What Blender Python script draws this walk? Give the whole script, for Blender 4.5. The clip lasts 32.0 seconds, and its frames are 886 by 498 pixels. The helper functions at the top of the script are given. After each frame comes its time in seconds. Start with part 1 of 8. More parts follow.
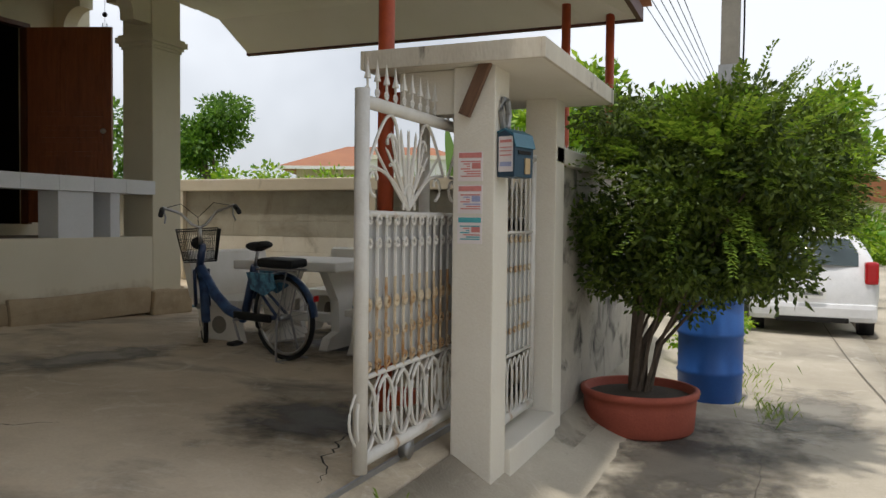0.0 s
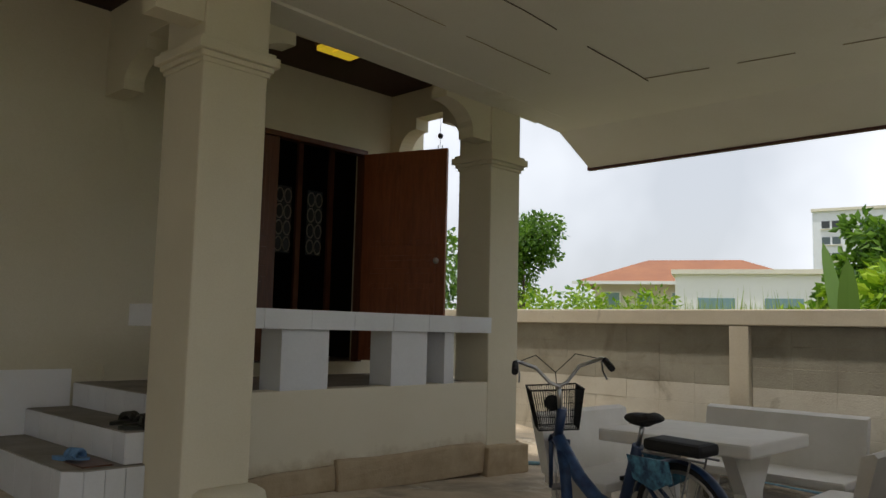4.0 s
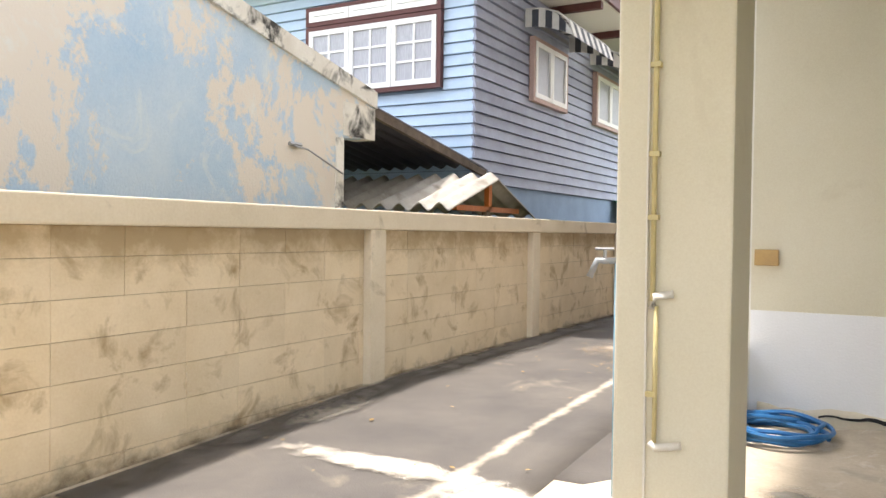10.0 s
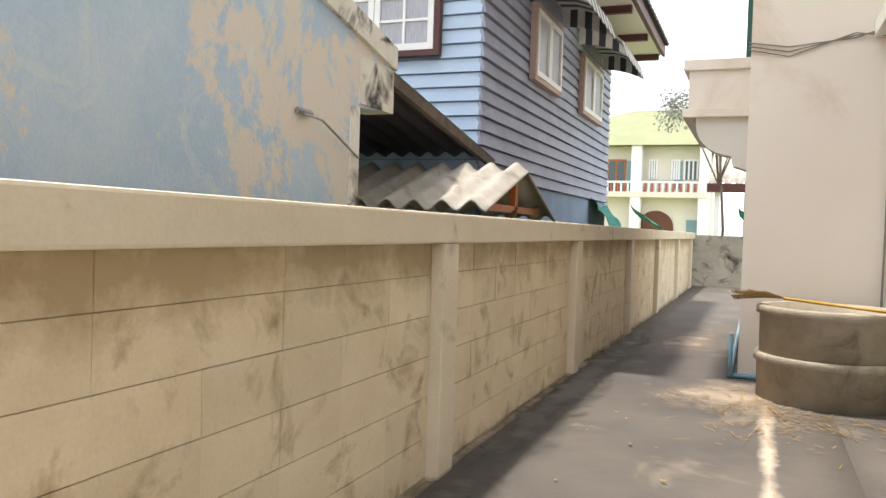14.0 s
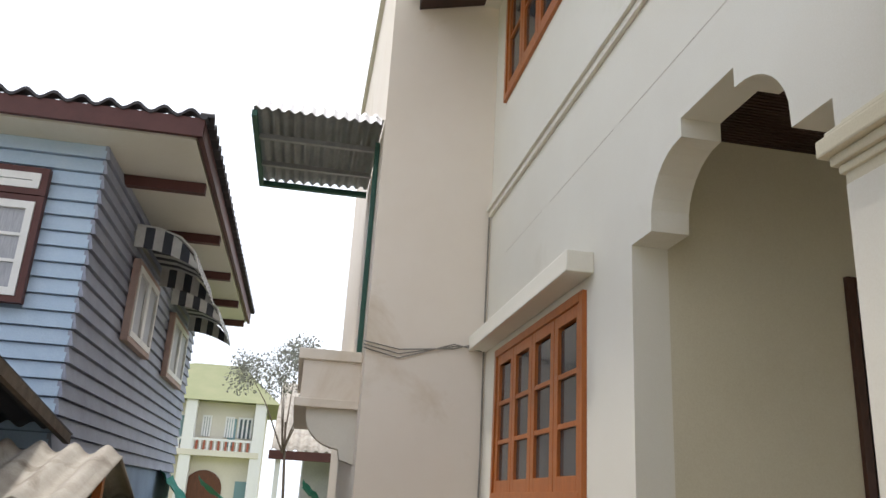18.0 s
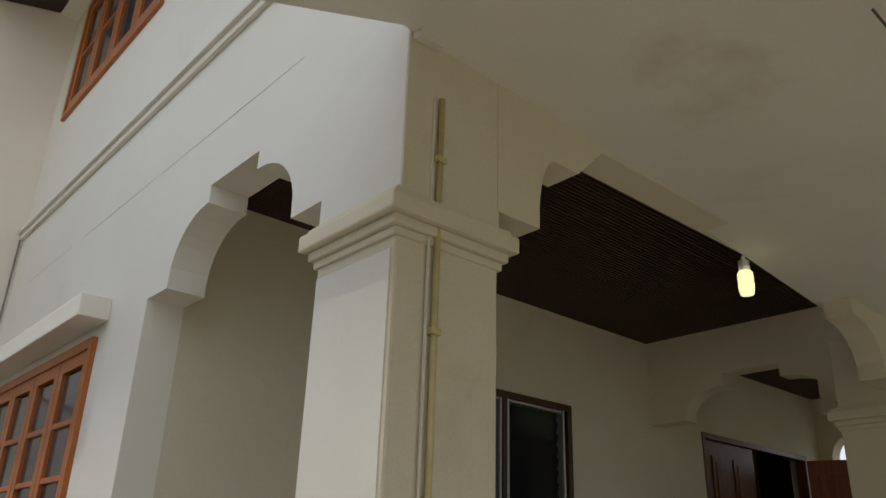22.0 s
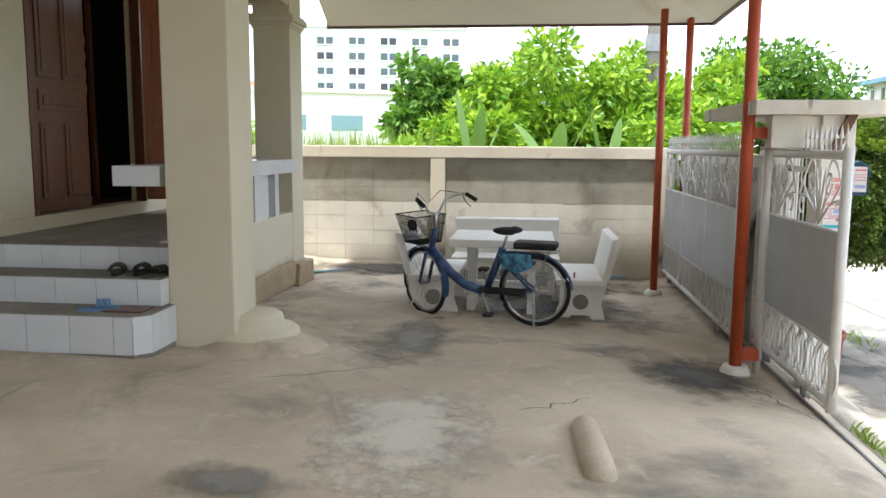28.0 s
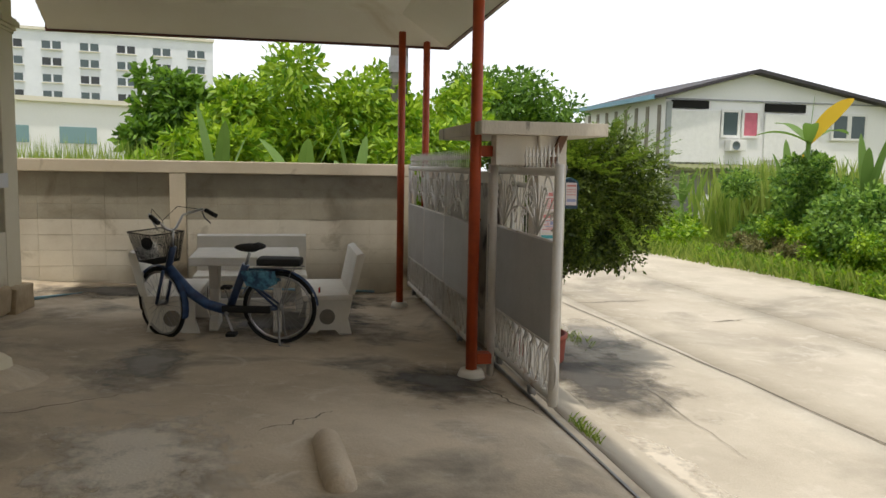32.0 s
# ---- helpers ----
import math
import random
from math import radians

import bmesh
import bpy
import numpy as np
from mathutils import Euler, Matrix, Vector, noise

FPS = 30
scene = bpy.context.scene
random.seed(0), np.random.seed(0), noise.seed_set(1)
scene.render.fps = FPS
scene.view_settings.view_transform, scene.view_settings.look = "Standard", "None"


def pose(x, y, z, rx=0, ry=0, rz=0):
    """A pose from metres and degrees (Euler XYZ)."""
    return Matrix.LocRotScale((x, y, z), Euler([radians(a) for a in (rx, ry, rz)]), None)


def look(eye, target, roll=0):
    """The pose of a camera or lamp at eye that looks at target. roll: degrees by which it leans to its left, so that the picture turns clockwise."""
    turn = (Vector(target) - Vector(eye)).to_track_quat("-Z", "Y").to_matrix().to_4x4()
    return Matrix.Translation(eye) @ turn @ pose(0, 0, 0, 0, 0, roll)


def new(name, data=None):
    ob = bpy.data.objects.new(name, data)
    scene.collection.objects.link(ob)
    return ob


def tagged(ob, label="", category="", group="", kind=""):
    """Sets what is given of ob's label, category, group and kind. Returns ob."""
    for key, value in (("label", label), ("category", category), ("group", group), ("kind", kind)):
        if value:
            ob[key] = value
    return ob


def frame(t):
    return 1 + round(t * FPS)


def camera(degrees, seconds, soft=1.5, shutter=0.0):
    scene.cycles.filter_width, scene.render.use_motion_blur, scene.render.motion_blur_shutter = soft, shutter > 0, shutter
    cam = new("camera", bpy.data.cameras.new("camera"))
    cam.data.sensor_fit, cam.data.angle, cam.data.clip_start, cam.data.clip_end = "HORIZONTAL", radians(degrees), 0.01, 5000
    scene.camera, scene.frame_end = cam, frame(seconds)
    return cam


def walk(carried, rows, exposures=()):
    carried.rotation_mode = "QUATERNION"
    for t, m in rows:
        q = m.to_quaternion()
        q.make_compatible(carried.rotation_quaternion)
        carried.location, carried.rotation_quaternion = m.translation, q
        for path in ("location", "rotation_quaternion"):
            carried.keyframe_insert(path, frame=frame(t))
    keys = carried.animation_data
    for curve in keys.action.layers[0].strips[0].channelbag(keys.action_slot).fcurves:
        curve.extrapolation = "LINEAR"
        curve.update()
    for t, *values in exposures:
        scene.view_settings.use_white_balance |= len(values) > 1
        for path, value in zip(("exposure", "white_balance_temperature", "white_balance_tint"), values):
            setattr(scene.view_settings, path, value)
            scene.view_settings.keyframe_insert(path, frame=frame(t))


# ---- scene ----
cam = camera(58.5, 32.0)
PATH = [
    (0, (0.288, 1.210, 0.880), (2.125, 1.997, 0.810), 0.6),
    (0.5, (0.461, 1.411, 0.871), (2.216, 2.366, 0.801), 0.5),
    (1, (0.614, 1.648, 0.890), (2.304, 2.715, 0.821), 0.4),
    (1.5, (0.795, 1.877, 0.883), (2.439, 3.015, 0.836), 0.4),
    (2, (0.916, 2.089, 0.935), (2.540, 3.257, 0.889), 0.5),
    (2.5, (0.972, 2.263, 0.986), (2.584, 3.447, 0.970), 0.7),
    (4.5, (1.283, 2.580, 1.169), (2.597, 4.067, 1.420), 1.4),
    (5, (1.252, 2.561, 1.159), (2.425, 4.165, 1.390), 1.4),
    (5.5, (1.208, 2.576, 1.138), (2.215, 4.293, 1.332), 1.3),
    (6, (1.171, 2.578, 1.129), (1.993, 4.394, 1.289), 1.1),
    (6.5, (1.186, 2.581, 1.102), (1.802, 4.480, 1.234), 1.2),
    (7, (1.137, 2.638, 1.061), (1.562, 4.589, 1.171), 1.3),
    (7.5, (0.995, 2.745, 1.061), (1.246, 4.728, 1.135), 1.5),
    (8, (0.896, 2.886, 1.086), (0.950, 4.885, 1.127), 1.4),
    (8.5, (0.840, 3.034, 1.091), (0.649, 5.025, 1.116), 1.0),
    (9, (0.771, 3.207, 1.153), (0.303, 5.152, 1.154), 0.8),
    (9.5, (0.601, 3.416, 1.173), (-0.133, 5.277, 1.163), 0.5),
    (10, (0.339, 3.597, 1.239), (-0.640, 5.341, 1.198), 0.7),
    (10.5, (0.075, 3.845, 1.257), (-1.125, 5.443, 1.194), 0.8),
    (11, (-0.188, 3.990, 1.282), (-1.497, 5.500, 1.195), 1.1),
    (11.5, (-0.462, 4.136, 1.301), (-1.778, 5.639, 1.204), 1.4),
    (12, (-0.698, 4.330, 1.320), (-1.943, 5.893, 1.225), 2.0),
    (12.5, (-0.952, 4.487, 1.325), (-2.096, 6.126, 1.245), 2.1),
    (13, (-1.178, 4.642, 1.320), (-2.216, 6.351, 1.259), 1.9),
    (13.5, (-1.406, 4.762, 1.332), (-2.310, 6.545, 1.277), 2.1),
    (14, (-1.585, 4.875, 1.333), (-2.322, 6.733, 1.278), 1.9),
    (14.5, (-1.745, 5.049, 1.347), (-2.331, 6.960, 1.280), 1.7),
    (16.5, (-2.187, 5.284, 1.479), (-2.184, 7.284, 1.512), 2.3),
    (17, (-2.190, 5.260, 1.523), (-2.089, 7.249, 1.711), 2.8),
    (17.5, (-2.187, 5.209, 1.584), (-1.984, 7.156, 1.994), 3.4),
    (18, (-2.198, 5.170, 1.650), (-1.892, 7.049, 2.263), 3.4),
    (18.5, (-2.187, 5.163, 1.688), (-1.779, 6.974, 2.432), 3.4),
    (19, (-2.190, 5.138, 1.717), (-1.690, 6.870, 2.583), 3.1),
    (19.5, (-2.190, 5.123, 1.749), (-1.615, 6.767, 2.732), 2.6),
    (20, (-2.187, 5.113, 1.761), (-1.538, 6.697, 2.795), 2.1),
    (20.5, (-2.180, 5.103, 1.747), (-1.416, 6.659, 2.744), 1.6),
    (21, (-2.139, 5.064, 1.733), (-1.213, 6.568, 2.672), 1.5),
    (21.5, (-2.078, 4.987, 1.727), (-0.995, 6.430, 2.590), 1.7),
    (22, (-1.981, 4.926, 1.715), (-0.778, 6.330, 2.479), 1.9),
    (22.5, (-1.946, 4.860, 1.668), (-0.624, 6.213, 2.318), 1.9),
    (23, (-1.937, 4.835, 1.642), (-0.467, 6.078, 2.183), 1.5),
    (23.5, (-1.919, 4.814, 1.627), (-0.299, 5.899, 2.073), 1.0),
    (24, (-1.902, 4.792, 1.610), (-0.155, 5.697, 1.969), 1.1),
    (24.5, (-1.864, 4.766, 1.591), (-0.029, 5.513, 1.863), 1.4),
    (25, (-1.820, 4.744, 1.568), (0.069, 5.375, 1.750), 1.5),
    (25.5, (-1.782, 4.742, 1.532), (0.139, 5.293, 1.618), 1.3),
    (27.5, (-1.726, 4.712, 1.430), (0.233, 5.031, 1.183), 0.6),
    (28, (-1.724, 4.692, 1.417), (0.248, 4.908, 1.159), 0.4),
    (28.5, (-1.719, 4.643, 1.409), (0.263, 4.709, 1.145), 0.3),
    (29, (-1.706, 4.590, 1.396), (0.273, 4.459, 1.131), 0.4),
    (29.5, (-1.714, 4.531, 1.397), (0.240, 4.196, 1.130), 0.6),
    (30, (-1.739, 4.481, 1.398), (0.170, 3.945, 1.136), 1.0),
    (30.5, (-1.766, 4.446, 1.394), (0.081, 3.720, 1.147), 1.4),
    (31, (-1.795, 4.448, 1.398), (0.034, 3.674, 1.166), 1.6),
    (31.5, (-1.763, 4.495, 1.401), (0.114, 3.839, 1.182), 1.4),
    (32, (-1.740, 4.596, 1.404), (0.210, 4.202, 1.196), 1.0),
]

EXPOSURES = [(0, -0.6, 6500, 10), (1, -0.25, 6500, 10), (2.5, -0.3, 6500, 10), (4.5, -0.6, 6550, 10), (5, -0.55, 6600, 10), (6, 0.15, 6700, 11), (7, 0.85, 6150, 10), (8, 1.15, 5900, 12), (9, 1.23, 5950, 12), (10, 1.17, 6350, 13), (12, 1.0, 6600, 12), (13, 0.88, 6750, 11), (14, 0.7, 6600, 12), (17, 0.25, 6400, 13), (18, -0.05, 6350, 12), (19, -0.35, 5850, 10), (20, -0.64, 5800, 11), (21, -0.62, 6100, 11), (22, -0.38, 6250, 11), (23, -0.08, 6100, 11), (24, 0.47, 6550, 9), (25, 0.8, 6450, 10), (28, 0.93, 5850, 10), (29, 0.78, 6050, 12), (30, 0.5, 6400, 10), (31, -0.03, 6650, 10), (32, -0.36, 6700, 10)]
walk(cam, [(t, look(eye, target, roll)) for t, eye, target, roll in PATH], EXPOSURES)


# ---- light ----
world = bpy.data.worlds.new("sky")
scene.world = world
world.use_nodes = True
wn = world.node_tree
sky = wn.nodes.new("ShaderNodeTexSky")
sky.sky_type, sky.sun_disc = "NISHITA", False
sky.sun_elevation, sky.sun_rotation = radians(77.5), radians(-80)
sky.air_density, sky.dust_density, sky.ozone_density = 1.0, 4.0, 1.0
haze = wn.nodes.new("ShaderNodeMix")
haze.data_type = "RGBA"
haze.inputs[7].default_value = (12.8, 13.4, 14.3, 1)
cloud = wn.nodes.new("ShaderNodeTexNoise")
cloud.inputs["Scale"].default_value, cloud.inputs["Detail"].default_value = 1.6, 5
sky_way = wn.nodes.new("ShaderNodeTexCoord")
wn.links.new(sky_way.outputs["Generated"], cloud.inputs["Vector"])
cover = wn.nodes.new("ShaderNodeMapRange")
cover.inputs[1].default_value, cover.inputs[2].default_value = 0.42, 0.58
cover.inputs[3].default_value, cover.inputs[4].default_value = 0.6, 1.0
wn.links.new(cloud.outputs[0], cover.inputs[0])
wn.links.new(cover.outputs[0], haze.inputs[0])
wn.links.new(sky.outputs[0], haze.inputs[6])
wn.links.new(haze.outputs[2], wn.nodes["Background"].inputs[0])
wn.nodes["Background"].inputs[1].default_value = 0.115
sun_data = bpy.data.lights.new("sun", "SUN")
sun_data.energy, sun_data.angle, sun_data.color = 4.0, radians(2.5), (1.0, 0.95, 0.87)
sun = new("sun", sun_data)
az, el = radians(-80), radians(77.5)
sun_way = Vector((math.sin(az) * math.cos(el), math.cos(az) * math.cos(el), math.sin(el)))
sun.matrix_world = look(sun_way * 40, (0, 0, 0))


# ---- materials ----
def surface(name, col, alt=None, rough=0.7, scale=6.0, fine=90.0, bump=0.25, metal=0.0, stain=None, stain_scale=1.3,
            stain_lo=0.55, stain_hi=0.72, vary=0.0, spec=0.4, mix=0.5, stretch=(1, 1, 1), bump_dist=0.01,
            detail2=None, drip=None, foot=None, top=None, twist=0.6):
    """A procedural surface: two tones by broad noise, fine grain, an optional stain layer and object-to-object variation."""
    m = bpy.data.materials.new(name)
    m.use_nodes = True
    n, l = m.node_tree.nodes, m.node_tree.links
    bsdf = n["Principled BSDF"]
    co = n.new("ShaderNodeTexCoord")
    mp = n.new("ShaderNodeMapping")
    mp.inputs["Scale"].default_value = stretch
    if vary:
        # each piece takes its own stretch of the pattern
        where = n.new("ShaderNodeObjectInfo")
        shift = n.new("ShaderNodeVectorMath")
        l.new(co.outputs["Object"], shift.inputs[0])
        l.new(where.outputs["Location"], shift.inputs[1])
        place = shift.outputs[0]
    else:
        place = co.outputs["Object"]
    l.new(place, mp.inputs[0])
    alt = alt or tuple(c * 0.8 for c in col)
    broad = n.new("ShaderNodeTexNoise")
    broad.inputs["Scale"].default_value, broad.inputs["Detail"].default_value = scale, 5
    broad.inputs["Roughness"].default_value = 0.65
    l.new(mp.outputs[0], broad.inputs["Vector"])
    ramp = n.new("ShaderNodeMapRange")
    ramp.inputs[1].default_value, ramp.inputs[2].default_value = 0.35, 0.68
    l.new(broad.outputs[0], ramp.inputs[0])
    a = n.new("ShaderNodeMix")
    a.data_type = "RGBA"
    a.inputs[6].default_value, a.inputs[7].default_value = (*col, 1), (*alt, 1)
    gain = n.new("ShaderNodeMath")
    gain.operation = "MULTIPLY"
    gain.inputs[1].default_value = mix * 2
    gain.use_clamp = True
    l.new(ramp.outputs[0], gain.inputs[0])
    l.new(gain.outputs[0], a.inputs[0])
    grain = n.new("ShaderNodeTexNoise")
    grain.inputs["Scale"].default_value, grain.inputs["Detail"].default_value = fine, 3
    l.new(mp.outputs[0], grain.inputs["Vector"])
    b = n.new("ShaderNodeMix")
    b.data_type, b.blend_type = "RGBA", "OVERLAY"
    b.inputs[0].default_value = 0.12
    l.new(a.outputs[2], b.inputs[6])
    l.new(grain.outputs[0], b.inputs[7])
    last = b.outputs[2]
    if stain:
        st = n.new("ShaderNodeTexNoise")
        st.inputs["Scale"].default_value, st.inputs["Detail"].default_value = stain_scale, 7
        st.inputs["Roughness"].default_value, st.inputs["Distortion"].default_value = 0.62 if twist > 0.3 else 0.74, twist
        l.new(mp.outputs[0], st.inputs["Vector"])
        sr = n.new("ShaderNodeMapRange")
        sr.inputs[1].default_value, sr.inputs[2].default_value = stain_lo, stain_hi
        l.new(st.outputs[0], sr.inputs[0])
        c = n.new("ShaderNodeMix")
        c.data_type = "RGBA"
        c.inputs[7].default_value = (*stain, 1)
        l.new(last, c.inputs[6])
        l.new(sr.outputs[0], c.inputs[0])
        last = c.outputs[2]
    if detail2:
        # washed pale streaks at a second scale
        st = n.new("ShaderNodeTexNoise")
        st.inputs["Scale"].default_value, st.inputs["Detail"].default_value = 2.7, 8
        st.inputs["Roughness"].default_value, st.inputs["Distortion"].default_value = 0.72, 1.2
        l.new(mp.outputs[0], st.inputs["Vector"])
        sr = n.new("ShaderNodeMapRange")
        sr.inputs[1].default_value, sr.inputs[2].default_value, sr.inputs[4].default_value = 0.55, 0.7, 0.7
        l.new(st.outputs[0], sr.inputs[0])
        c = n.new("ShaderNodeMix")
        c.data_type = "RGBA"
        c.inputs[7].default_value = (*detail2, 1)
        l.new(last, c.inputs[6])
        l.new(sr.outputs[0], c.inputs[0])
        last = c.outputs[2]
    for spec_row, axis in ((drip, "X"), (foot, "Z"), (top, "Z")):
        # a band along one line: painted sun on a floor, or splashed dirt at a wall's foot
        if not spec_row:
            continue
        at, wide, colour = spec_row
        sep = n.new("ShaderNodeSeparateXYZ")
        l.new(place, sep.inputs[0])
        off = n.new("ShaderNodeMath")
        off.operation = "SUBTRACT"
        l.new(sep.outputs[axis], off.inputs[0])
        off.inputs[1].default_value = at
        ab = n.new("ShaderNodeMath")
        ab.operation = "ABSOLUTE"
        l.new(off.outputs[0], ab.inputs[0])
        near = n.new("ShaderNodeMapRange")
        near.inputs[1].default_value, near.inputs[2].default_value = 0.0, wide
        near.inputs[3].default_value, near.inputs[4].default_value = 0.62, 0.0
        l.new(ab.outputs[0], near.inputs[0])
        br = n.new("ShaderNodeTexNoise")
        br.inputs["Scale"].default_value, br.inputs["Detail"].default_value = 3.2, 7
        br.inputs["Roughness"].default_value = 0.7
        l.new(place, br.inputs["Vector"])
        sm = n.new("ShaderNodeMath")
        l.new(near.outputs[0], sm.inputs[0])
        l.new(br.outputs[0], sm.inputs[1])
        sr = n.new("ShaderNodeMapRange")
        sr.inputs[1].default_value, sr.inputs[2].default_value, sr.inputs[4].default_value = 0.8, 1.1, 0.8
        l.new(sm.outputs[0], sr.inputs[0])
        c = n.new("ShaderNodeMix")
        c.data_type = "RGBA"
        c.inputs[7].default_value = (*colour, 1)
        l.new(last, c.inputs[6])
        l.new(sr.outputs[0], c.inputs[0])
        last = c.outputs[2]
    if vary:
        info = n.new("ShaderNodeObjectInfo")
        hv = n.new("ShaderNodeHueSaturation")
        vr = n.new("ShaderNodeMapRange")
        vr.inputs[3].default_value, vr.inputs[4].default_value = 1 - vary, 1 + vary
        l.new(info.outputs["Random"], vr.inputs[0])
        l.new(vr.outputs[0], hv.inputs["Value"])
        l.new(last, hv.inputs["Color"])
        last = hv.outputs[0]
    l.new(last, bsdf.inputs["Base Color"])
    bsdf.inputs["Roughness"].default_value, bsdf.inputs["Metallic"].default_value = rough, metal
    bsdf.inputs["Specular IOR Level"].default_value = spec
    if bump:
        bp = n.new("ShaderNodeBump")
        bp.inputs["Strength"].default_value, bp.inputs["Distance"].default_value = bump, bump_dist
        add = n.new("ShaderNodeMath")
        l.new(grain.outputs[0], add.inputs[0])
        l.new(broad.outputs[0], add.inputs[1])
        l.new(add.outputs[0], bp.inputs["Height"])
        l.new(bp.outputs[0], bsdf.inputs["Normal"])
    return m


def leafy(name, col, alt, rough=0.5):
    """Leaves: each small leaf of a mesh takes its own tone, and light passes through a little."""
    m = bpy.data.materials.new(name)
    m.use_nodes = True
    n, l = m.node_tree.nodes, m.node_tree.links
    bsdf = n["Principled BSDF"]
    geo = n.new("ShaderNodeNewGeometry")
    a = n.new("ShaderNodeMix")
    a.data_type = "RGBA"
    a.inputs[6].default_value, a.inputs[7].default_value = (*col, 1), (*alt, 1)
    l.new(geo.outputs["Random Per Island"], a.inputs[0])
    l.new(a.outputs[2], bsdf.inputs["Base Color"])
    bsdf.inputs["Roughness"].default_value = rough
    tr = n.new("ShaderNodeBsdfTranslucent")
    l.new(a.outputs[2], tr.inputs[0])
    mx = n.new("ShaderNodeMixShader")
    mx.inputs[0].default_value = 0.4
    l.new(bsdf.outputs[0], mx.inputs[1])
    l.new(tr.outputs[0], mx.inputs[2])
    l.new(mx.outputs[0], n["Material Output"].inputs[0])
    return m


def glass(name, tint, rough=0.06, alpha=0.0):
    m = bpy.data.materials.new(name)
    m.use_nodes = True
    b = m.node_tree.nodes["Principled BSDF"]
    b.inputs["Base Color"].default_value = (*tint, 1)
    b.inputs["Roughness"].default_value = rough
    b.inputs["Transmission Weight"].default_value = alpha
    b.inputs["IOR"].default_value = 1.45
    return m


CREAM = surface("cream_render", (0.65, 0.595, 0.45), (0.6, 0.54, 0.39), 0.75, 1.2, 120, 0.08, mix=0.35,
                stain=(0.5, 0.43, 0.3), stain_scale=1.1, stain_lo=0.62, stain_hi=0.85)
OFFWHITE = surface("offwhite_wall_paint", (0.76, 0.73, 0.64), (0.72, 0.68, 0.58), 0.7, 1.0, 140, 0.05, mix=0.35,
                   stain=(0.6, 0.55, 0.43), stain_scale=0.9, stain_lo=0.6, stain_hi=0.95)
PINKISH = surface("pale_pink_wall_paint", (0.82, 0.74, 0.64), (0.77, 0.68, 0.57), 0.75, 0.9, 140, 0.12, mix=0.35,
                  stain=(0.55, 0.42, 0.26), stain_scale=0.7, stain_lo=0.6, stain_hi=0.85)
BANDWHITE = surface("white_base_paint", (0.8, 0.79, 0.78), (0.76, 0.75, 0.72), 0.7, 2.0, 90, 0.2, mix=0.3,
                    foot=(0.02, 0.24, (0.5, 0.44, 0.33)))
CONCRETE = surface("yard_concrete", (0.6, 0.505, 0.38), (0.39, 0.32, 0.23), 0.8, 0.9, 60, 0.35, mix=0.5,
                   stain=(0.19, 0.168, 0.135), stain_scale=0.8, stain_lo=0.53, stain_hi=0.7, detail2=(0.66, 0.6, 0.5))
# alley shade is put into the dark base, a sun streak into the pale band
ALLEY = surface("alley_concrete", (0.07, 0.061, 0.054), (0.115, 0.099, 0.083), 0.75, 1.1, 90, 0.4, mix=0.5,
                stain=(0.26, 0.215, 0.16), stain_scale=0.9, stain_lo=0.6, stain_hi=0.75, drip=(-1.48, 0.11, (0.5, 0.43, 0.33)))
ROAD = surface("road_concrete", (0.5, 0.45, 0.365), (0.37, 0.325, 0.255), 0.85, 0.6, 70, 0.3, mix=0.5,
               stain=(0.28, 0.25, 0.2), stain_scale=0.5, stain_lo=0.53, stain_hi=0.68, detail2=(0.56, 0.51, 0.43))
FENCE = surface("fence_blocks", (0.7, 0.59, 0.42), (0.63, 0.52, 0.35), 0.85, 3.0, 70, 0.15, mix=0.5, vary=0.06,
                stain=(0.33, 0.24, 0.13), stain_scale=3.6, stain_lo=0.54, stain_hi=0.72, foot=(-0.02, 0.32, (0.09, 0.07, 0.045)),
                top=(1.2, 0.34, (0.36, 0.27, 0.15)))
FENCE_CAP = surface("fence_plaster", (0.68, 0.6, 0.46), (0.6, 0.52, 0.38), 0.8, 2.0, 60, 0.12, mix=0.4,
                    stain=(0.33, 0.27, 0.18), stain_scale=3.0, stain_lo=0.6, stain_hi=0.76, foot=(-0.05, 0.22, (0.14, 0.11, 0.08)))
EAST_FENCE = surface("grey_fence_blocks", (0.4, 0.37, 0.29), (0.32, 0.29, 0.225), 0.85, 2.0, 70, 0.4, mix=0.5, vary=0.05,
                     stain=(0.22, 0.19, 0.14), stain_scale=1.6, stain_lo=0.55, stain_hi=0.75)
PARAPET = surface("parapet_render", (0.66, 0.61, 0.48), (0.62, 0.56, 0.42), 0.75, 1.2, 120, 0.08, mix=0.35,
                  foot=(0.1, 0.25, (0.4, 0.32, 0.2)))
SKIRT = surface("crumbled_cement", (0.45, 0.36, 0.24), (0.35, 0.27, 0.17), 0.9, 5, 80, 0.4, mix=0.5)
MORTAR = surface("mortar", (0.44, 0.37, 0.26), None, 0.9, 8, 120, 0.4)
TILE = surface("white_tile", (0.7, 0.71, 0.72), (0.64, 0.64, 0.64), 0.25, 3.0, 60, 0.05, vary=0.04, mix=0.3, spec=0.5)
STEPTOP = surface("step_cement", (0.3, 0.27, 0.23), (0.2, 0.18, 0.15), 0.8, 3.0, 80, 0.35, mix=0.5)
SOFFIT = surface("soffit_sheet", (0.73, 0.71, 0.63), (0.68, 0.65, 0.56), 0.8, 0.8, 90, 0.08, mix=0.4,
                 stain=(0.5, 0.43, 0.3), stain_scale=0.7, stain_lo=0.62, stain_hi=0.85)
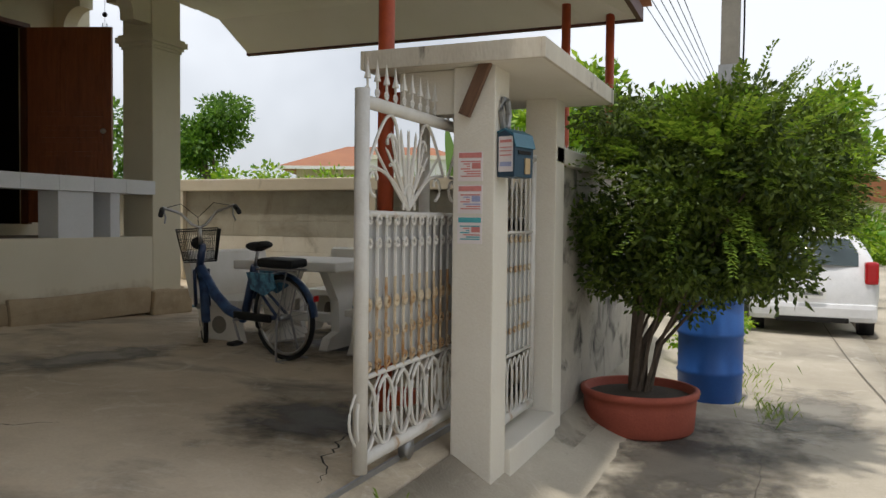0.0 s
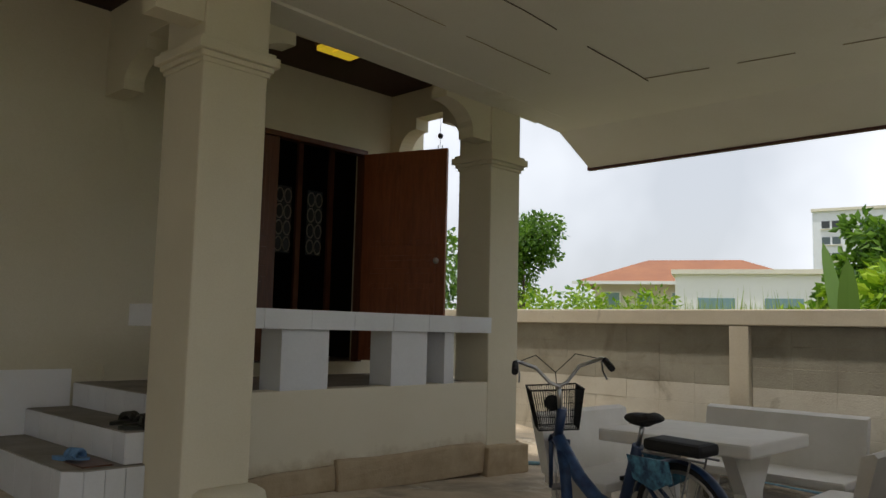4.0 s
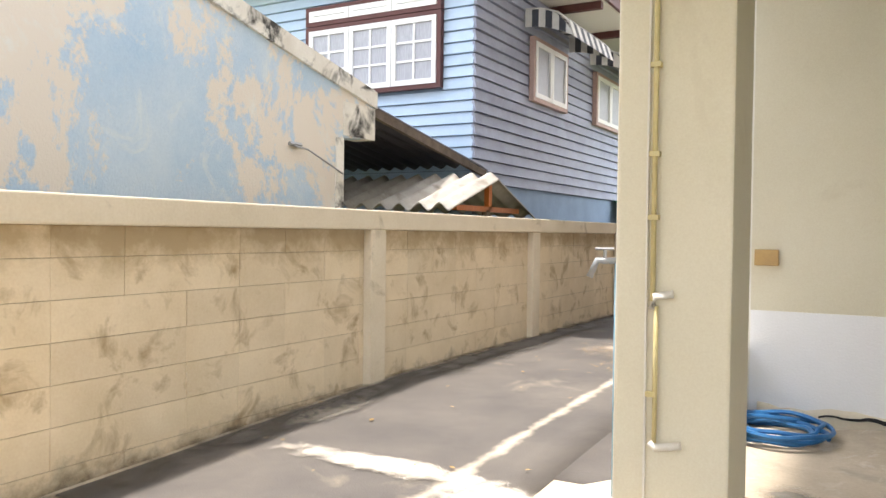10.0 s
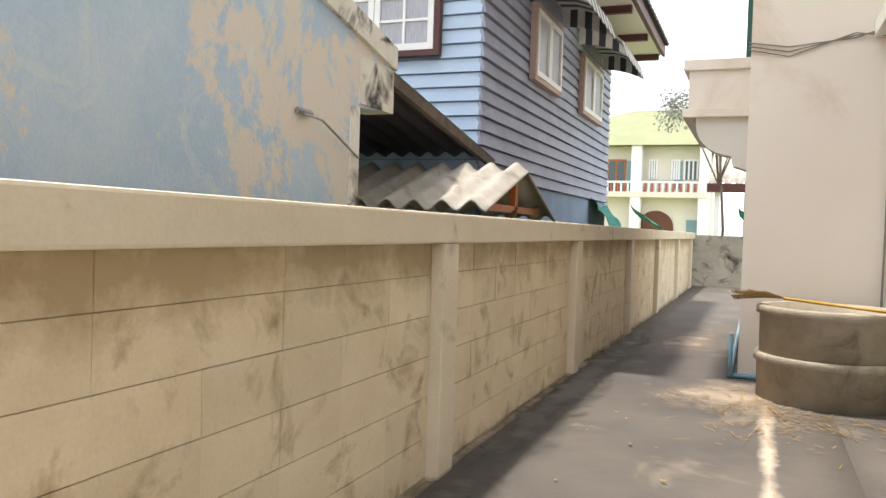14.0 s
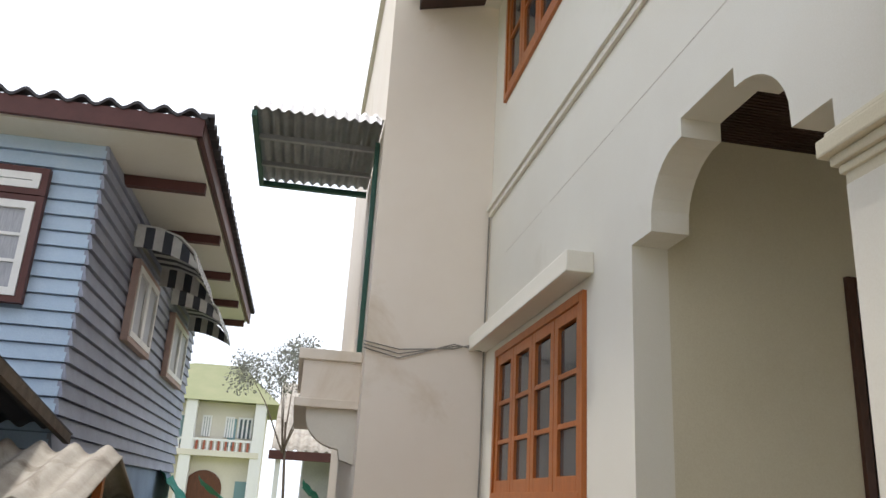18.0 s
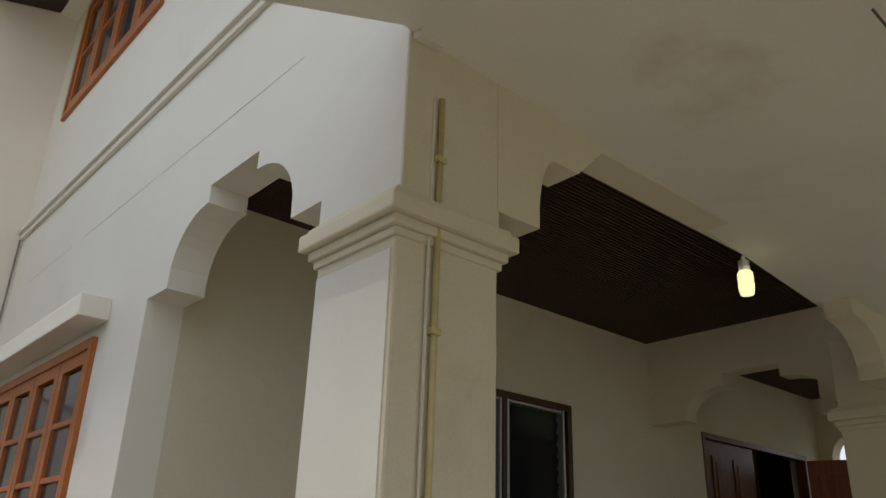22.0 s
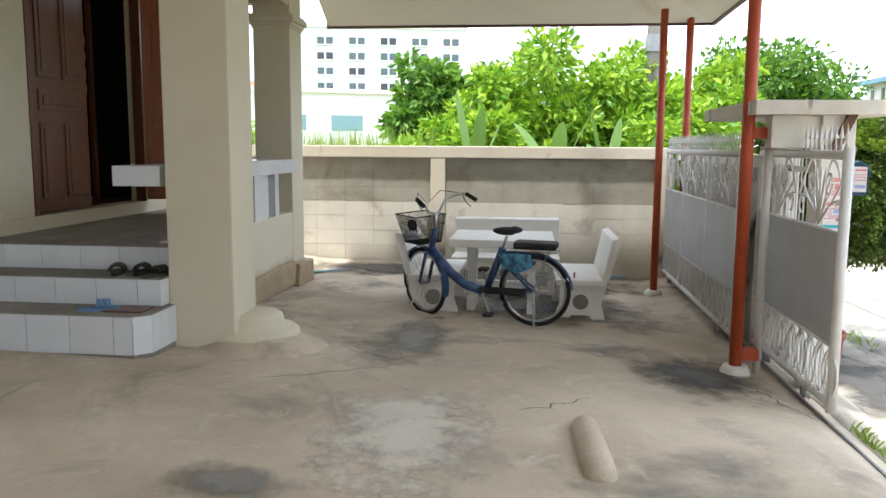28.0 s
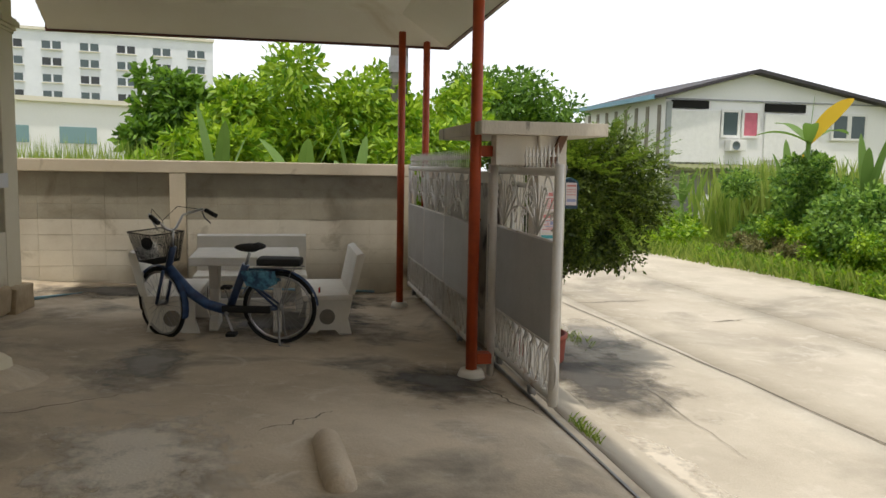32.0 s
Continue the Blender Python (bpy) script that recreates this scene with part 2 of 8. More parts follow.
DARKWOOD = surface("brown_ceiling_slats", (0.045, 0.018, 0.013), (0.03, 0.012, 0.009), 0.5, 3.0, 60, 0.15, mix=0.5)
DOORWOOD = surface("stained_door_wood", (0.29, 0.085, 0.03), (0.19, 0.052, 0.018), 0.35, 4.0, 30, 0.12, stretch=(6, 6, 0.7), mix=0.5)
DARKDOOR = surface("dark_door_wood", (0.14, 0.052, 0.024), (0.09, 0.032, 0.015), 0.35, 4.0, 30, 0.12, stretch=(6, 6, 0.7), mix=0.5)
ORANGEWOOD = surface("orange_varnished_wood", (0.42, 0.135, 0.03), (0.33, 0.095, 0.02), 0.35, 4.0, 30, 0.1, stretch=(5, 5, 0.8), mix=0.5)
BROWNFRAME = surface("brown_window_frame", (0.075, 0.03, 0.017), None, 0.4, 8, 60, 0.05)
ALU = surface("aluminium", (0.6, 0.6, 0.6), None, 0.35, 20, 100, 0.05, metal=0.8)
LOUVRE = glass("dark_louvre_glass", (0.008, 0.009, 0.012), 0.12)
PANE = glass("grey_window_glass", (0.05, 0.055, 0.06), 0.1)
LOUVRE.node_tree.nodes["Principled BSDF"].inputs["Specular IOR Level"].default_value = 0.2
# near-black colour for unlit rooms, openings and cracks
BLACK = surface("unlit_black", (0.012, 0.011, 0.01), None, 0.9, 5, 50, 0.0)
ORANGE = surface("red_oxide_steel", (0.42, 0.07, 0.018), (0.3, 0.045, 0.014), 0.5, 6, 60, 0.1, mix=0.5,
                 stain=(0.2, 0.05, 0.02), stain_scale=5, stain_lo=0.62, stain_hi=0.75)
GATEPAINT = surface("worn_white_gate_paint", (0.66, 0.64, 0.6), (0.58, 0.55, 0.5), 0.5, 5, 80, 0.2, mix=0.5,
                    stain=(0.36, 0.19, 0.07), stain_scale=5, stain_lo=0.62, stain_hi=0.74)
GATESHEET = surface("grey_gate_sheet", (0.42, 0.42, 0.41), (0.36, 0.35, 0.34), 0.5, 2.5, 80, 0.1, mix=0.5,
                    stain=(0.2, 0.09, 0.03), stain_scale=4, stain_lo=0.68, stain_hi=0.76)
PILLAR = surface("pillar_plaster", (0.7, 0.66, 0.58), (0.64, 0.59, 0.5), 0.75, 1.5, 90, 0.2, mix=0.4,
                 stain=(0.42, 0.36, 0.26), stain_scale=1.8, stain_lo=0.62, stain_hi=0.8)
MILDEW = surface("mildewed_concrete", (0.5, 0.46, 0.39), (0.36, 0.33, 0.28), 0.85, 2.5, 70, 0.4, mix=0.5,
                 stain=(0.06, 0.055, 0.05), stain_scale=3.0, stain_lo=0.52, stain_hi=0.68)
BLUEWALL = surface("peeling_blue_wall", (0.36, 0.48, 0.6), (0.48, 0.56, 0.62), 0.8, 1.3, 70, 0.3, mix=0.5,
                   stain=(0.64, 0.575, 0.49), stain_scale=1.15, stain_lo=0.48, stain_hi=0.525, stretch=(1, 1, 0.85), twist=0.25, detail2=(0.62, 0.64, 0.6))
COPE = surface("blackened_coping", (0.72, 0.69, 0.62), (0.6, 0.56, 0.48), 0.85, 3, 70, 0.3, mix=0.5,
               stain=(0.05, 0.047, 0.042), stain_scale=3.2, stain_lo=0.5, stain_hi=0.62)
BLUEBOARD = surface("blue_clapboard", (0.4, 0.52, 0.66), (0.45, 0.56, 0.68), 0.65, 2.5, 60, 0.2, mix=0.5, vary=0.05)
# weathered east boards, the blue greyed down for that side's shade
SHADEBOARD = surface("shaded_weathered_clapboard", (0.34, 0.37, 0.46), (0.27, 0.29, 0.37), 0.7, 2.5, 60, 0.2, mix=0.5, vary=0.07)
WHITEPAINT = surface("white_paint", (0.78, 0.78, 0.76), None, 0.5, 5, 60, 0.05, mix=0.2)
REDTRIM = surface("dark_red_trim", (0.1, 0.035, 0.03), None, 0.55, 5, 60, 0.05)
ASBESTOS = surface("fibre_cement_sheet", (0.42, 0.39, 0.34), (0.3, 0.27, 0.23), 0.85, 3, 60, 0.4, mix=0.5,
                   stain=(0.16, 0.13, 0.1), stain_scale=2.5, stain_lo=0.55, stain_hi=0.75)
ROOFDARK = surface("dark_roof_tile", (0.05, 0.045, 0.05), None, 0.6, 3, 50, 0.2)
GREENROOF = surface("green_roof_tile", (0.17, 0.19, 0.085), (0.21, 0.22, 0.11), 0.6, 0.7, 20, 0.2)
ORANGEROOF = surface("orange_roof_tile", (0.33, 0.135, 0.06), (0.27, 0.105, 0.05), 0.6, 0.7, 20, 0.2)
SOFTWHITE = surface("far_white_wall", (0.82, 0.82, 0.81), (0.77, 0.77, 0.76), 0.8, 0.3, 10, 0.0, mix=0.3)
CREAMFAR = surface("far_cream_wall", (0.74, 0.7, 0.6), None, 0.8, 0.3, 10, 0.0, mix=0.3)
FARGLASS = glass("far_window_glass", (0.09, 0.12, 0.13), 0.15)
TEALGLASS = glass("pale_window_glass", (0.2, 0.32, 0.34), 0.2)
BLUEPLASTIC = surface("blue_drum_plastic", (0.02, 0.09, 0.32), (0.025, 0.11, 0.37), 0.45, 3, 60, 0.05, mix=0.4)
TERRACOTTA = surface("terracotta_pot", (0.38, 0.09, 0.055), (0.3, 0.07, 0.045), 0.7, 4, 60, 0.2, mix=0.5)
SOIL = surface("soil", (0.07, 0.055, 0.04), None, 0.95, 8, 60, 0.6)
BARK = surface("bark", (0.13, 0.1, 0.075), (0.08, 0.06, 0.045), 0.9, 8, 60, 0.6)
GRASSGROUND = surface("grass_ground", (0.16, 0.2, 0.06), (0.24, 0.22, 0.1), 0.95, 1.2, 30, 0.6, mix=0.5)
LOWBLOCK = surface("pale_lower_blocks", (0.66, 0.62, 0.52), (0.58, 0.53, 0.43), 0.85, 2.0, 70, 0.4, mix=0.5, vary=0.05,
                   stain=(0.3, 0.26, 0.18), stain_scale=1.6, stain_lo=0.6, stain_hi=0.75)
TERRAZZO = surface("terrazzo_furniture", (0.78, 0.75, 0.69), (0.7, 0.67, 0.6), 0.6, 5, 160, 0.15, mix=0.4)
RUBBER = surface("black_rubber", (0.015, 0.015, 0.016), None, 0.7, 10, 80, 0.1)
BIKEBLUE = surface("blue_bicycle_paint", (0.022, 0.045, 0.115), (0.02, 0.04, 0.09), 0.3, 8, 60, 0.0, spec=0.5)
BIKEPRINT = surface("printed_bicycle_paint", (0.02, 0.04, 0.11), (0.06, 0.15, 0.32), 0.3, 16, 40, 0.0, mix=0.3, spec=0.5)
CHROME = surface("dull_chrome", (0.55, 0.55, 0.55), None, 0.3, 10, 80, 0.0, metal=1.0)
STEEL = surface("grey_steel", (0.35, 0.35, 0.35), None, 0.45, 10, 80, 0.05, metal=0.7)
HOSEBLUE = surface("blue_hose", (0.03, 0.15, 0.36), None, 0.45, 20, 80, 0.0)
PVCBLUE = surface("blue_pvc", (0.22, 0.42, 0.55), None, 0.4, 20, 80, 0.0)
PVCYELLOW = surface("yellowed_pvc", (0.6, 0.5, 0.24), None, 0.4, 20, 80, 0.0)
WELL = surface("concrete_ring", (0.36, 0.31, 0.24), (0.26, 0.22, 0.16), 0.85, 4, 80, 0.4, mix=0.5,
               stain=(0.12, 0.1, 0.075), stain_scale=3, stain_lo=0.55, stain_hi=0.75)
LEAF = leafy("shrub_leaves", (0.03, 0.06, 0.01), (0.15, 0.21, 0.025))
LEAF_SPRAY = leafy("shrub_shoots", (0.07, 0.15, 0.012), (0.24, 0.34, 0.035))
LEAF_BRIGHT = leafy("garden_tree_leaves", (0.09, 0.24, 0.008), (0.4, 0.56, 0.03))
LEAF_DARK = leafy("far_tree_leaves", (0.035, 0.11, 0.01), (0.19, 0.35, 0.03))
LEAF_VINE = leafy("vine_leaves", (0.04, 0.13, 0.02), (0.3, 0.48, 0.07))
BANANA = leafy("banana_leaf", (0.09, 0.2, 0.03), (0.2, 0.32, 0.07))
BANANADRY = leafy("dry_banana_leaf", (0.72, 0.45, 0.02), (0.78, 0.52, 0.04))
GRASS = leafy("grass_blades", (0.18, 0.3, 0.04), (0.45, 0.53, 0.11))
LEAF_TWIG = leafy("dry_twigs", (0.16, 0.16, 0.15), (0.26, 0.27, 0.22))
DRYSCRUB = leafy("dry_scrub", (0.12, 0.13, 0.04), (0.3, 0.27, 0.1))
DRYSTRAW = leafy("dry_straw", (0.3, 0.19, 0.06), (0.42, 0.28, 0.1))


# ---- building helpers ----
def box(bm, x0, x1, y0, y1, z0, z1, bevel=0.0):
    vs = [bm.verts.new((x, y, z)) for z in (z0, z1) for y in (y0, y1) for x in (x0, x1)]
    fs = [bm.faces.new([vs[i] for i in f]) for f in
          ((0, 2, 3, 1), (4, 5, 7, 6), (0, 1, 5, 4), (2, 6, 7, 3), (0, 4, 6, 2), (1, 3, 7, 5))]
    if bevel:
        es = {e for f in fs for e in f.edges}
        bmesh.ops.bevel(bm, geom=list(es), offset=bevel, segments=2, affect="EDGES", profile=0.6)
    return bm


def boxes(*rows, bevel=0.0):
    bm = bmesh.new()
    for r in rows:
        box(bm, *r, bevel=bevel)
    return bm


def tube(bm, pts, r, seg=8, caps=True, r1=None):
    """A round bar along a line of points."""
    pts = [Vector(p) for p in pts]
    rings = []
    for i, p in enumerate(pts):
        d = (pts[min(i + 1, len(pts) - 1)] - pts[max(i - 1, 0)]).normalized()
        up = Vector((0, 0, 1)) if abs(d.z) < 0.95 else Vector((1, 0, 0))
        u = d.cross(up).normalized()
        v = d.cross(u)
        k = r if r1 is None else r + (r1 - r) * i / max(1, len(pts) - 1)
        rings.append([bm.verts.new(p + (u * math.cos(a) + v * math.sin(a)) * k)
                      for a in (2 * math.pi * j / seg for j in range(seg))])
    for a, b in zip(rings, rings[1:]):
        for j in range(seg):
            f = bm.faces.new((a[j], a[(j + 1) % seg], b[(j + 1) % seg], b[j]))
            f.smooth = seg > 6
    if caps:
        bm.faces.new(rings[0][::-1])
        bm.faces.new(rings[-1])
    return bm


def tubes(*rows, seg=8):
    bm = bmesh.new()
    for pts, r in rows:
        tube(bm, pts, r, seg)
    return bm


def lathe(bm, profile, centre=(0, 0, 0), seg=32):
    """A turned shape from (radius, height) pairs."""
    c = Vector(centre)
    rings = [[bm.verts.new(c + Vector((r * math.cos(2 * math.pi * j / seg), r * math.sin(2 * math.pi * j / seg), z)))
              for j in range(seg)] for r, z in profile]
    for a, b in zip(rings, rings[1:]):
        for j in range(seg):
            f = bm.faces.new((a[j], a[(j + 1) % seg], b[(j + 1) % seg], b[j]))
            f.smooth = True
    return bm


def prism(bm, outline, axis, a, b):
    """An outline of (u, z) pairs drawn along x (axis 'x': u is x, from y=a to y=b) or along y (axis 'y': u is y, from x=a to x=b)."""
    def at(u, z, d):
        return (u, d, z) if axis == "x" else (d, u, z)
    f0 = [bm.verts.new(at(u, z, a)) for u, z in outline]
    f1 = [bm.verts.new(at(u, z, b)) for u, z in outline]
    bm.faces.new(f0)
    bm.faces.new(f1[::-1])
    for i in range(len(outline)):
        j = (i + 1) % len(outline)
        bm.faces.new((f0[j], f0[i], f1[i], f1[j]))
    return bm


def finish(bm, name):
    bmesh.ops.recalc_face_normals(bm, faces=bm.faces)
    me = bpy.data.meshes.new(name)
    bm.to_mesh(me)
    bm.free()
    return me


def part(name, bm, material, parent=None, label=""):
    """Links a bmesh as one mesh object, under a thing or a part when one is given."""
    ob = new(name, finish(bm, name))
    ob.data.materials.append(material)
    if parent:
        ob.parent = parent
    if label:
        ob["label"] = label
    return ob


def thing(name, label, category, group="", at=None):
    ob = new(name)
    ob.empty_display_size = 0.1
    if at is not None:
        ob.matrix_world = at
    return tagged(ob, label, category, group)


def structure(name, bm, material, label=""):
    return tagged(part(name, bm, material), label, kind="structure")


def sheet(name, verts, faces, material, parent=None):
    me = bpy.data.meshes.new(name)
    me.from_pydata(verts, [], faces)
    me.materials.append(material)
    ob = new(name, me)
    if parent:
        ob.parent = parent
    return ob


RNG = np.random.default_rng(7)


def leaf_cloud(centres, radii, count, size, slim=0.45, droop=0.2, shell=0.35):
    """Vertices and faces of many small folded leaves scattered through lumps."""
    centres, radii = np.array(centres, float), np.array(radii, float)
    if radii.ndim == 1:
        radii = np.repeat(radii[:, None], 3, 1)
    w = radii.prod(1) ** (2 / 3)
    pick = RNG.choice(len(centres), count, p=w / w.sum())
    d = RNG.normal(size=(count, 3))
    d /= np.linalg.norm(d, axis=1)[:, None]
    rad = RNG.random(count) ** shell
    p = centres[pick] + d * radii[pick] * (rad * (0.85 + 0.3 * RNG.random(count)))[:, None]
    out = d + RNG.normal(size=(count, 3)) * 0.7
    out[:, 2] -= droop
    out /= np.linalg.norm(out, axis=1)[:, None]
    side = np.cross(out, RNG.normal(size=(count, 3)))
    side /= np.linalg.norm(side, axis=1)[:, None] + 1e-9
    nrm = np.cross(out, side)
    s = size * (0.6 + 0.8 * RNG.random(count))[:, None]
    a, c = p, p + out * s
    b = p + out * s * 0.5 + side * s * slim * 0.5 + nrm * s * 0.1
    e = p + out * s * 0.5 - side * s * slim * 0.5 + nrm * s * 0.1
    v = np.stack([a, b, c, e], 1).reshape(-1, 3)
    i = np.arange(count) * 4
    f = np.stack([i, i + 1, i + 2, i + 3], 1)
    return v.tolist(), f.tolist()


def lumps(centre, spread, n, r0, r1, flat=0.8):
    c = np.array(centre) + np.clip(RNG.normal(size=(n, 3)), -1.5, 1.5) * np.array(spread) * 0.5
    r = RNG.uniform(r0, r1, n)
    return c, np.stack([r, r, r * flat], 1)


# ---- ground ----
def ground_height(x, y):
    """The yard falls towards the gate and the road."""
    steps = ((-100, -0.62), (1.0, -0.62), (2.22, -0.58), (2.5, -0.44), (2.8, -0.24), (3.15, -0.16), (4.3, -0.08), (6.0, 0.0), (7.3, 0.05), (8.9, 0.1), (100, 0.1))
    fall = -0.2 * max(0, min(1, (x - 2.6) / 4.6)) * max(0, min(1, (9.5 - y) / 2.0)) * max(0, min(1, (y - 2.7) / 0.5))
    for (y0, z0), (y1, z1) in zip(steps, steps[1:]):
        if y <= y1:
            return z0 + (z1 - z0) * (y - y0) / (y1 - y0) + fall
    return fall


def slab(name, x0, x1, y0, y1, step, material, lift=0.0, label="", wobble=0.006):
    """A poured slab that follows the ground, with slight unevenness and a skirt."""
    xs = np.linspace(x0, x1, max(2, int((x1 - x0) / step) + 1))
    ys = np.linspace(y0, y1, max(2, int((y1 - y0) / step) + 1))
    bm = bmesh.new()
    rows = [[bm.verts.new((x, y, ground_height(x, y) + lift + wobble * noise.noise((x * 1.1, y * 1.1, 3)))) for x in xs] for y in ys]
    for a, b in zip(rows, rows[1:]):
        for i in range(len(xs) - 1):
            bm.faces.new((a[i], a[i + 1], b[i + 1], b[i])).smooth = True
    rim = [e for e in bm.edges if e.is_boundary]
    low = bmesh.ops.extrude_edge_only(bm, edges=rim)["geom"]
    for v in low:
        if isinstance(v, bmesh.types.BMVert):
            v.co.z -= 0.12
    return structure(name, bm, material, label)


structure("ground", boxes((-400, 400, -400, 400, -1.0, -0.72)), GRASSGROUND, "rough grass and bare earth out to the horizon")
slab("floor", -3.2, 9.0, 2.738, 12.4, 0.25, CONCRETE, label="worn stained concrete yard floor sloping to the gate")
slab("alley_floor", -3.0, -1.05, 5.9, 25.0, 0.22, ALLEY, 0.008, "damp concrete floor of the side alley, darkened for its shade")
slab("alley_floor_side", -1.05, -0.62, 7.2, 12.4, 0.2, ALLEY, 0.008, "damp concrete beside the house wall, darkened for its shade")
slab("pavement", -14, 30, 0.2, 2.72, 0.3, ROAD, 0.0, "concrete apron between the gate and the road")
slab("road", -60, 70, -2.2, 0.2, 0.6, ROAD, -0.004, "pale sunlit concrete road slabs", 0.004)
slab("road", -60, 70, -4.9, -2.22, 0.6, ROAD, -0.004, "pale sunlit concrete road slabs", 0.004)

# ---- house ----
XW, YF, YC = -0.60, 8.87, 6.85      # west wall, front wall with the window, column line


def wall_with_holes(axis, u0, u1, z0, z1, a, b, holes):
    """A wall along u from u0 to u1 between a and b in depth, as blocks around rectangular holes (u0, u1, z0, z1)."""
    bm = bmesh.new()
    us = sorted({u0, u1, *(h[0] for h in holes), *(h[1] for h in holes)})
    for s, e in zip(us, us[1:]):
        cuts = sorted((h[2], h[3]) for h in holes if h[0] <= s and h[1] >= e)
        z = z0
        for lo, hi in (*cuts, (z1, z1)):
            if lo > z:
                box(bm, *((s, e, a, b) if axis == "x" else (a, b, s, e)), z, lo)
            z = hi
    bmesh.ops.remove_doubles(bm, verts=bm.verts, dist=1e-4)
    return bm


WIN = (0.615, 2.718, 1.69, 2.945)
DOOR = (4.56, 6.56, 0.80, 3.0)
structure("wall_front", wall_with_holes("x", XW + 0.2, 7.38, 0, 3.7, YF, YF + 0.18, [WIN, DOOR]), CREAM, "cream rendered front wall")
WLOW = (9.54, 11.72, 1.70, 2.92)
WUP = (9.6, 11.75, 5.32, 6.6)
structure("wall_west", wall_with_holes("y", YF, 12.2, 0, 6.9, XW, XW + 0.2, [WLOW, WUP]), OFFWHITE, "off-white rendered side wall")


def arch_outline(u0, u1, top, spring=2.99, crown=3.435, mid=3.34, flat=0.24, long_start=False):
    """Wall piece over an opening with a stepped, scalloped arch."""
    pts = [(u0, top), (u0, spring), (u0 + flat, spring)]
    w = min(0.34, (u1 - u0) * 0.2)
    for i in range(1, 9):
        a = math.pi / 2 * i / 8
        pts.append((u0 + flat + w * (1 - math.cos(a)), spring + 0.05 + (mid - spring - 0.05) * math.sin(a)))
    pts += [(u0 + flat + w + 0.02, mid), (u0 + flat + w + 0.02, crown)]
    left = pts[1:]
    pts += [(u0 + u1 - u, z) for u, z in reversed(left)]
    if long_start:
        # the first bracket reaches farther out, with a flat nib before the crown
        near = [(u0, top), (u0, spring), (u0 + 0.22, spring)]
        for i in range(1, 9):
            a = math.pi / 2 * i / 8
            near.append((u0 + 0.22 + 0.1 * (1 - math.cos(a)), spring + 0.03 + (mid - spring - 0.03) * math.sin(a)))
        near += [(u0 + 0.46, mid), (u0 + 0.62, crown)]
        pts = near + [(u0 + u1 - u, z) for u, z in reversed(left)]
    pts.append((u1, top))
    return pts


bm = bmesh.new()
prism(bm, arch_outline(7.22, YF, 6.9), "y", XW, XW + 0.2)
box(bm, XW - 0.012, XW + 0.2, 6.745, 7.22, 2.8, 6.9)
box(bm, XW + 0.2, -0.17, 6.745, 7.19, 2.8, 3.72)
structure("wall_west_arch", bm, OFFWHITE, "off-white side wall over a scalloped arch")
structure("wall_west_end", boxes((XW - 0.01, -0.172, 6.738, 6.746, 2.81, 3.72)), CREAM, "cream end face over the column")
bm = bmesh.new()
prism(bm, arch_outline(-0.18, 3.475, 3.7, 2.92, 3.4, 3.24, 0.3, True), "x", 6.735, 6.9)
prism(bm, arch_outline(3.915, 6.72, 3.7, 2.9, 3.36, 3.2, 0.24), "x", 7.30, 7.48)
structure("wall_beam_front", bm, CREAM, "cream beam with scalloped brackets between the columns")
bm = bmesh.new()
prism(bm, arch_outline(7.0, YF, 3.7, 2.95, 3.29, 3.19, 0.34), "y", 3.79, 3.95)
prism(bm, arch_outline(7.69, YF, 3.7, 2.95, 3.36, 3.24, 0.14), "y", 6.88, 7.06)
structure("wall_porch_arch", bm, CREAM, "cream scalloped arches across the porch")
structure("wall_upper_front", boxes((-0.4, 7.38, YC + 0.1, YC + 0.3, 3.72, 6.9)), OFFWHITE, "off-white upper front wall")
structure("wall_east", boxes((7.2, 7.38, YF + 0.18, 12.2, 0, 6.9)), OFFWHITE, "plain side wall")
structure("wall_back", boxes((XW + 0.2, 7.38, 12.21, 12.4, 0, 6.9)), OFFWHITE, "plain back wall")
# the room's darkness is put into the colour of its surfaces
structure("wall_inner", wall_with_holes("x", -0.35, 7.18, 0.8, 3.6, 11.6, 11.75, []), BLACK, "inner wall seen through the door, near-black as unlit")
structure("wall_inner_east", boxes((7.1, 7.18, YF + 0.2, 11.6, 0.8, 3.6)), BLACK, "side wall lining inside the house, near-black as unlit")
structure("floor_inner", boxes((-0.38, 7.18, YF + 0.2, 11.6, 0.7, 0.8)), DARKDOOR, "wooden floor inside the house, coloured dark as unlit")
structure("ceiling_inner", boxes((-0.38, 7.18, YF + 0.2, 11.6, 3.62, 3.7)), BLACK, "ceiling inside the house, near-black as unlit")
bm = bmesh.new()
n = 60
for i in range(n):
    y0 = YC + 0.26 + (YF - YC - 0.26) * i / n
    box(bm, XW + 0.21, 7.1, y0 + 0.004, y0 + (YF - YC - 0.26) / n - 0.004, 3.66, 3.69)
box(bm, XW + 0.21, 7.1, YC + 0.26, YF, 3.69, 3.72)
structure("ceiling_veranda", bm, DARKWOOD, "dark brown slatted veranda ceiling")


def column(name, x0, x1, y0, y1, material, label, top=3.3, lift=0.0):
    ob = thing(name, label, "column")
    part("shaft", boxes((x0, x1, y0, y1, -0.05, top), bevel=0.012), material, ob)
    bm = bmesh.new()
    for g, z0, z1 in ((0.012, 2.66, 2.69), (0.028, 2.69, 2.725), (0.055, 2.725, 2.785), (0.035, 2.785, 2.81)):
        box(bm, x0 - g, x1 + g, y0 - g, y1 + g, z0 + lift, z1 + lift, bevel=0.008)
    part("capital", bm, material, ob)
    return ob


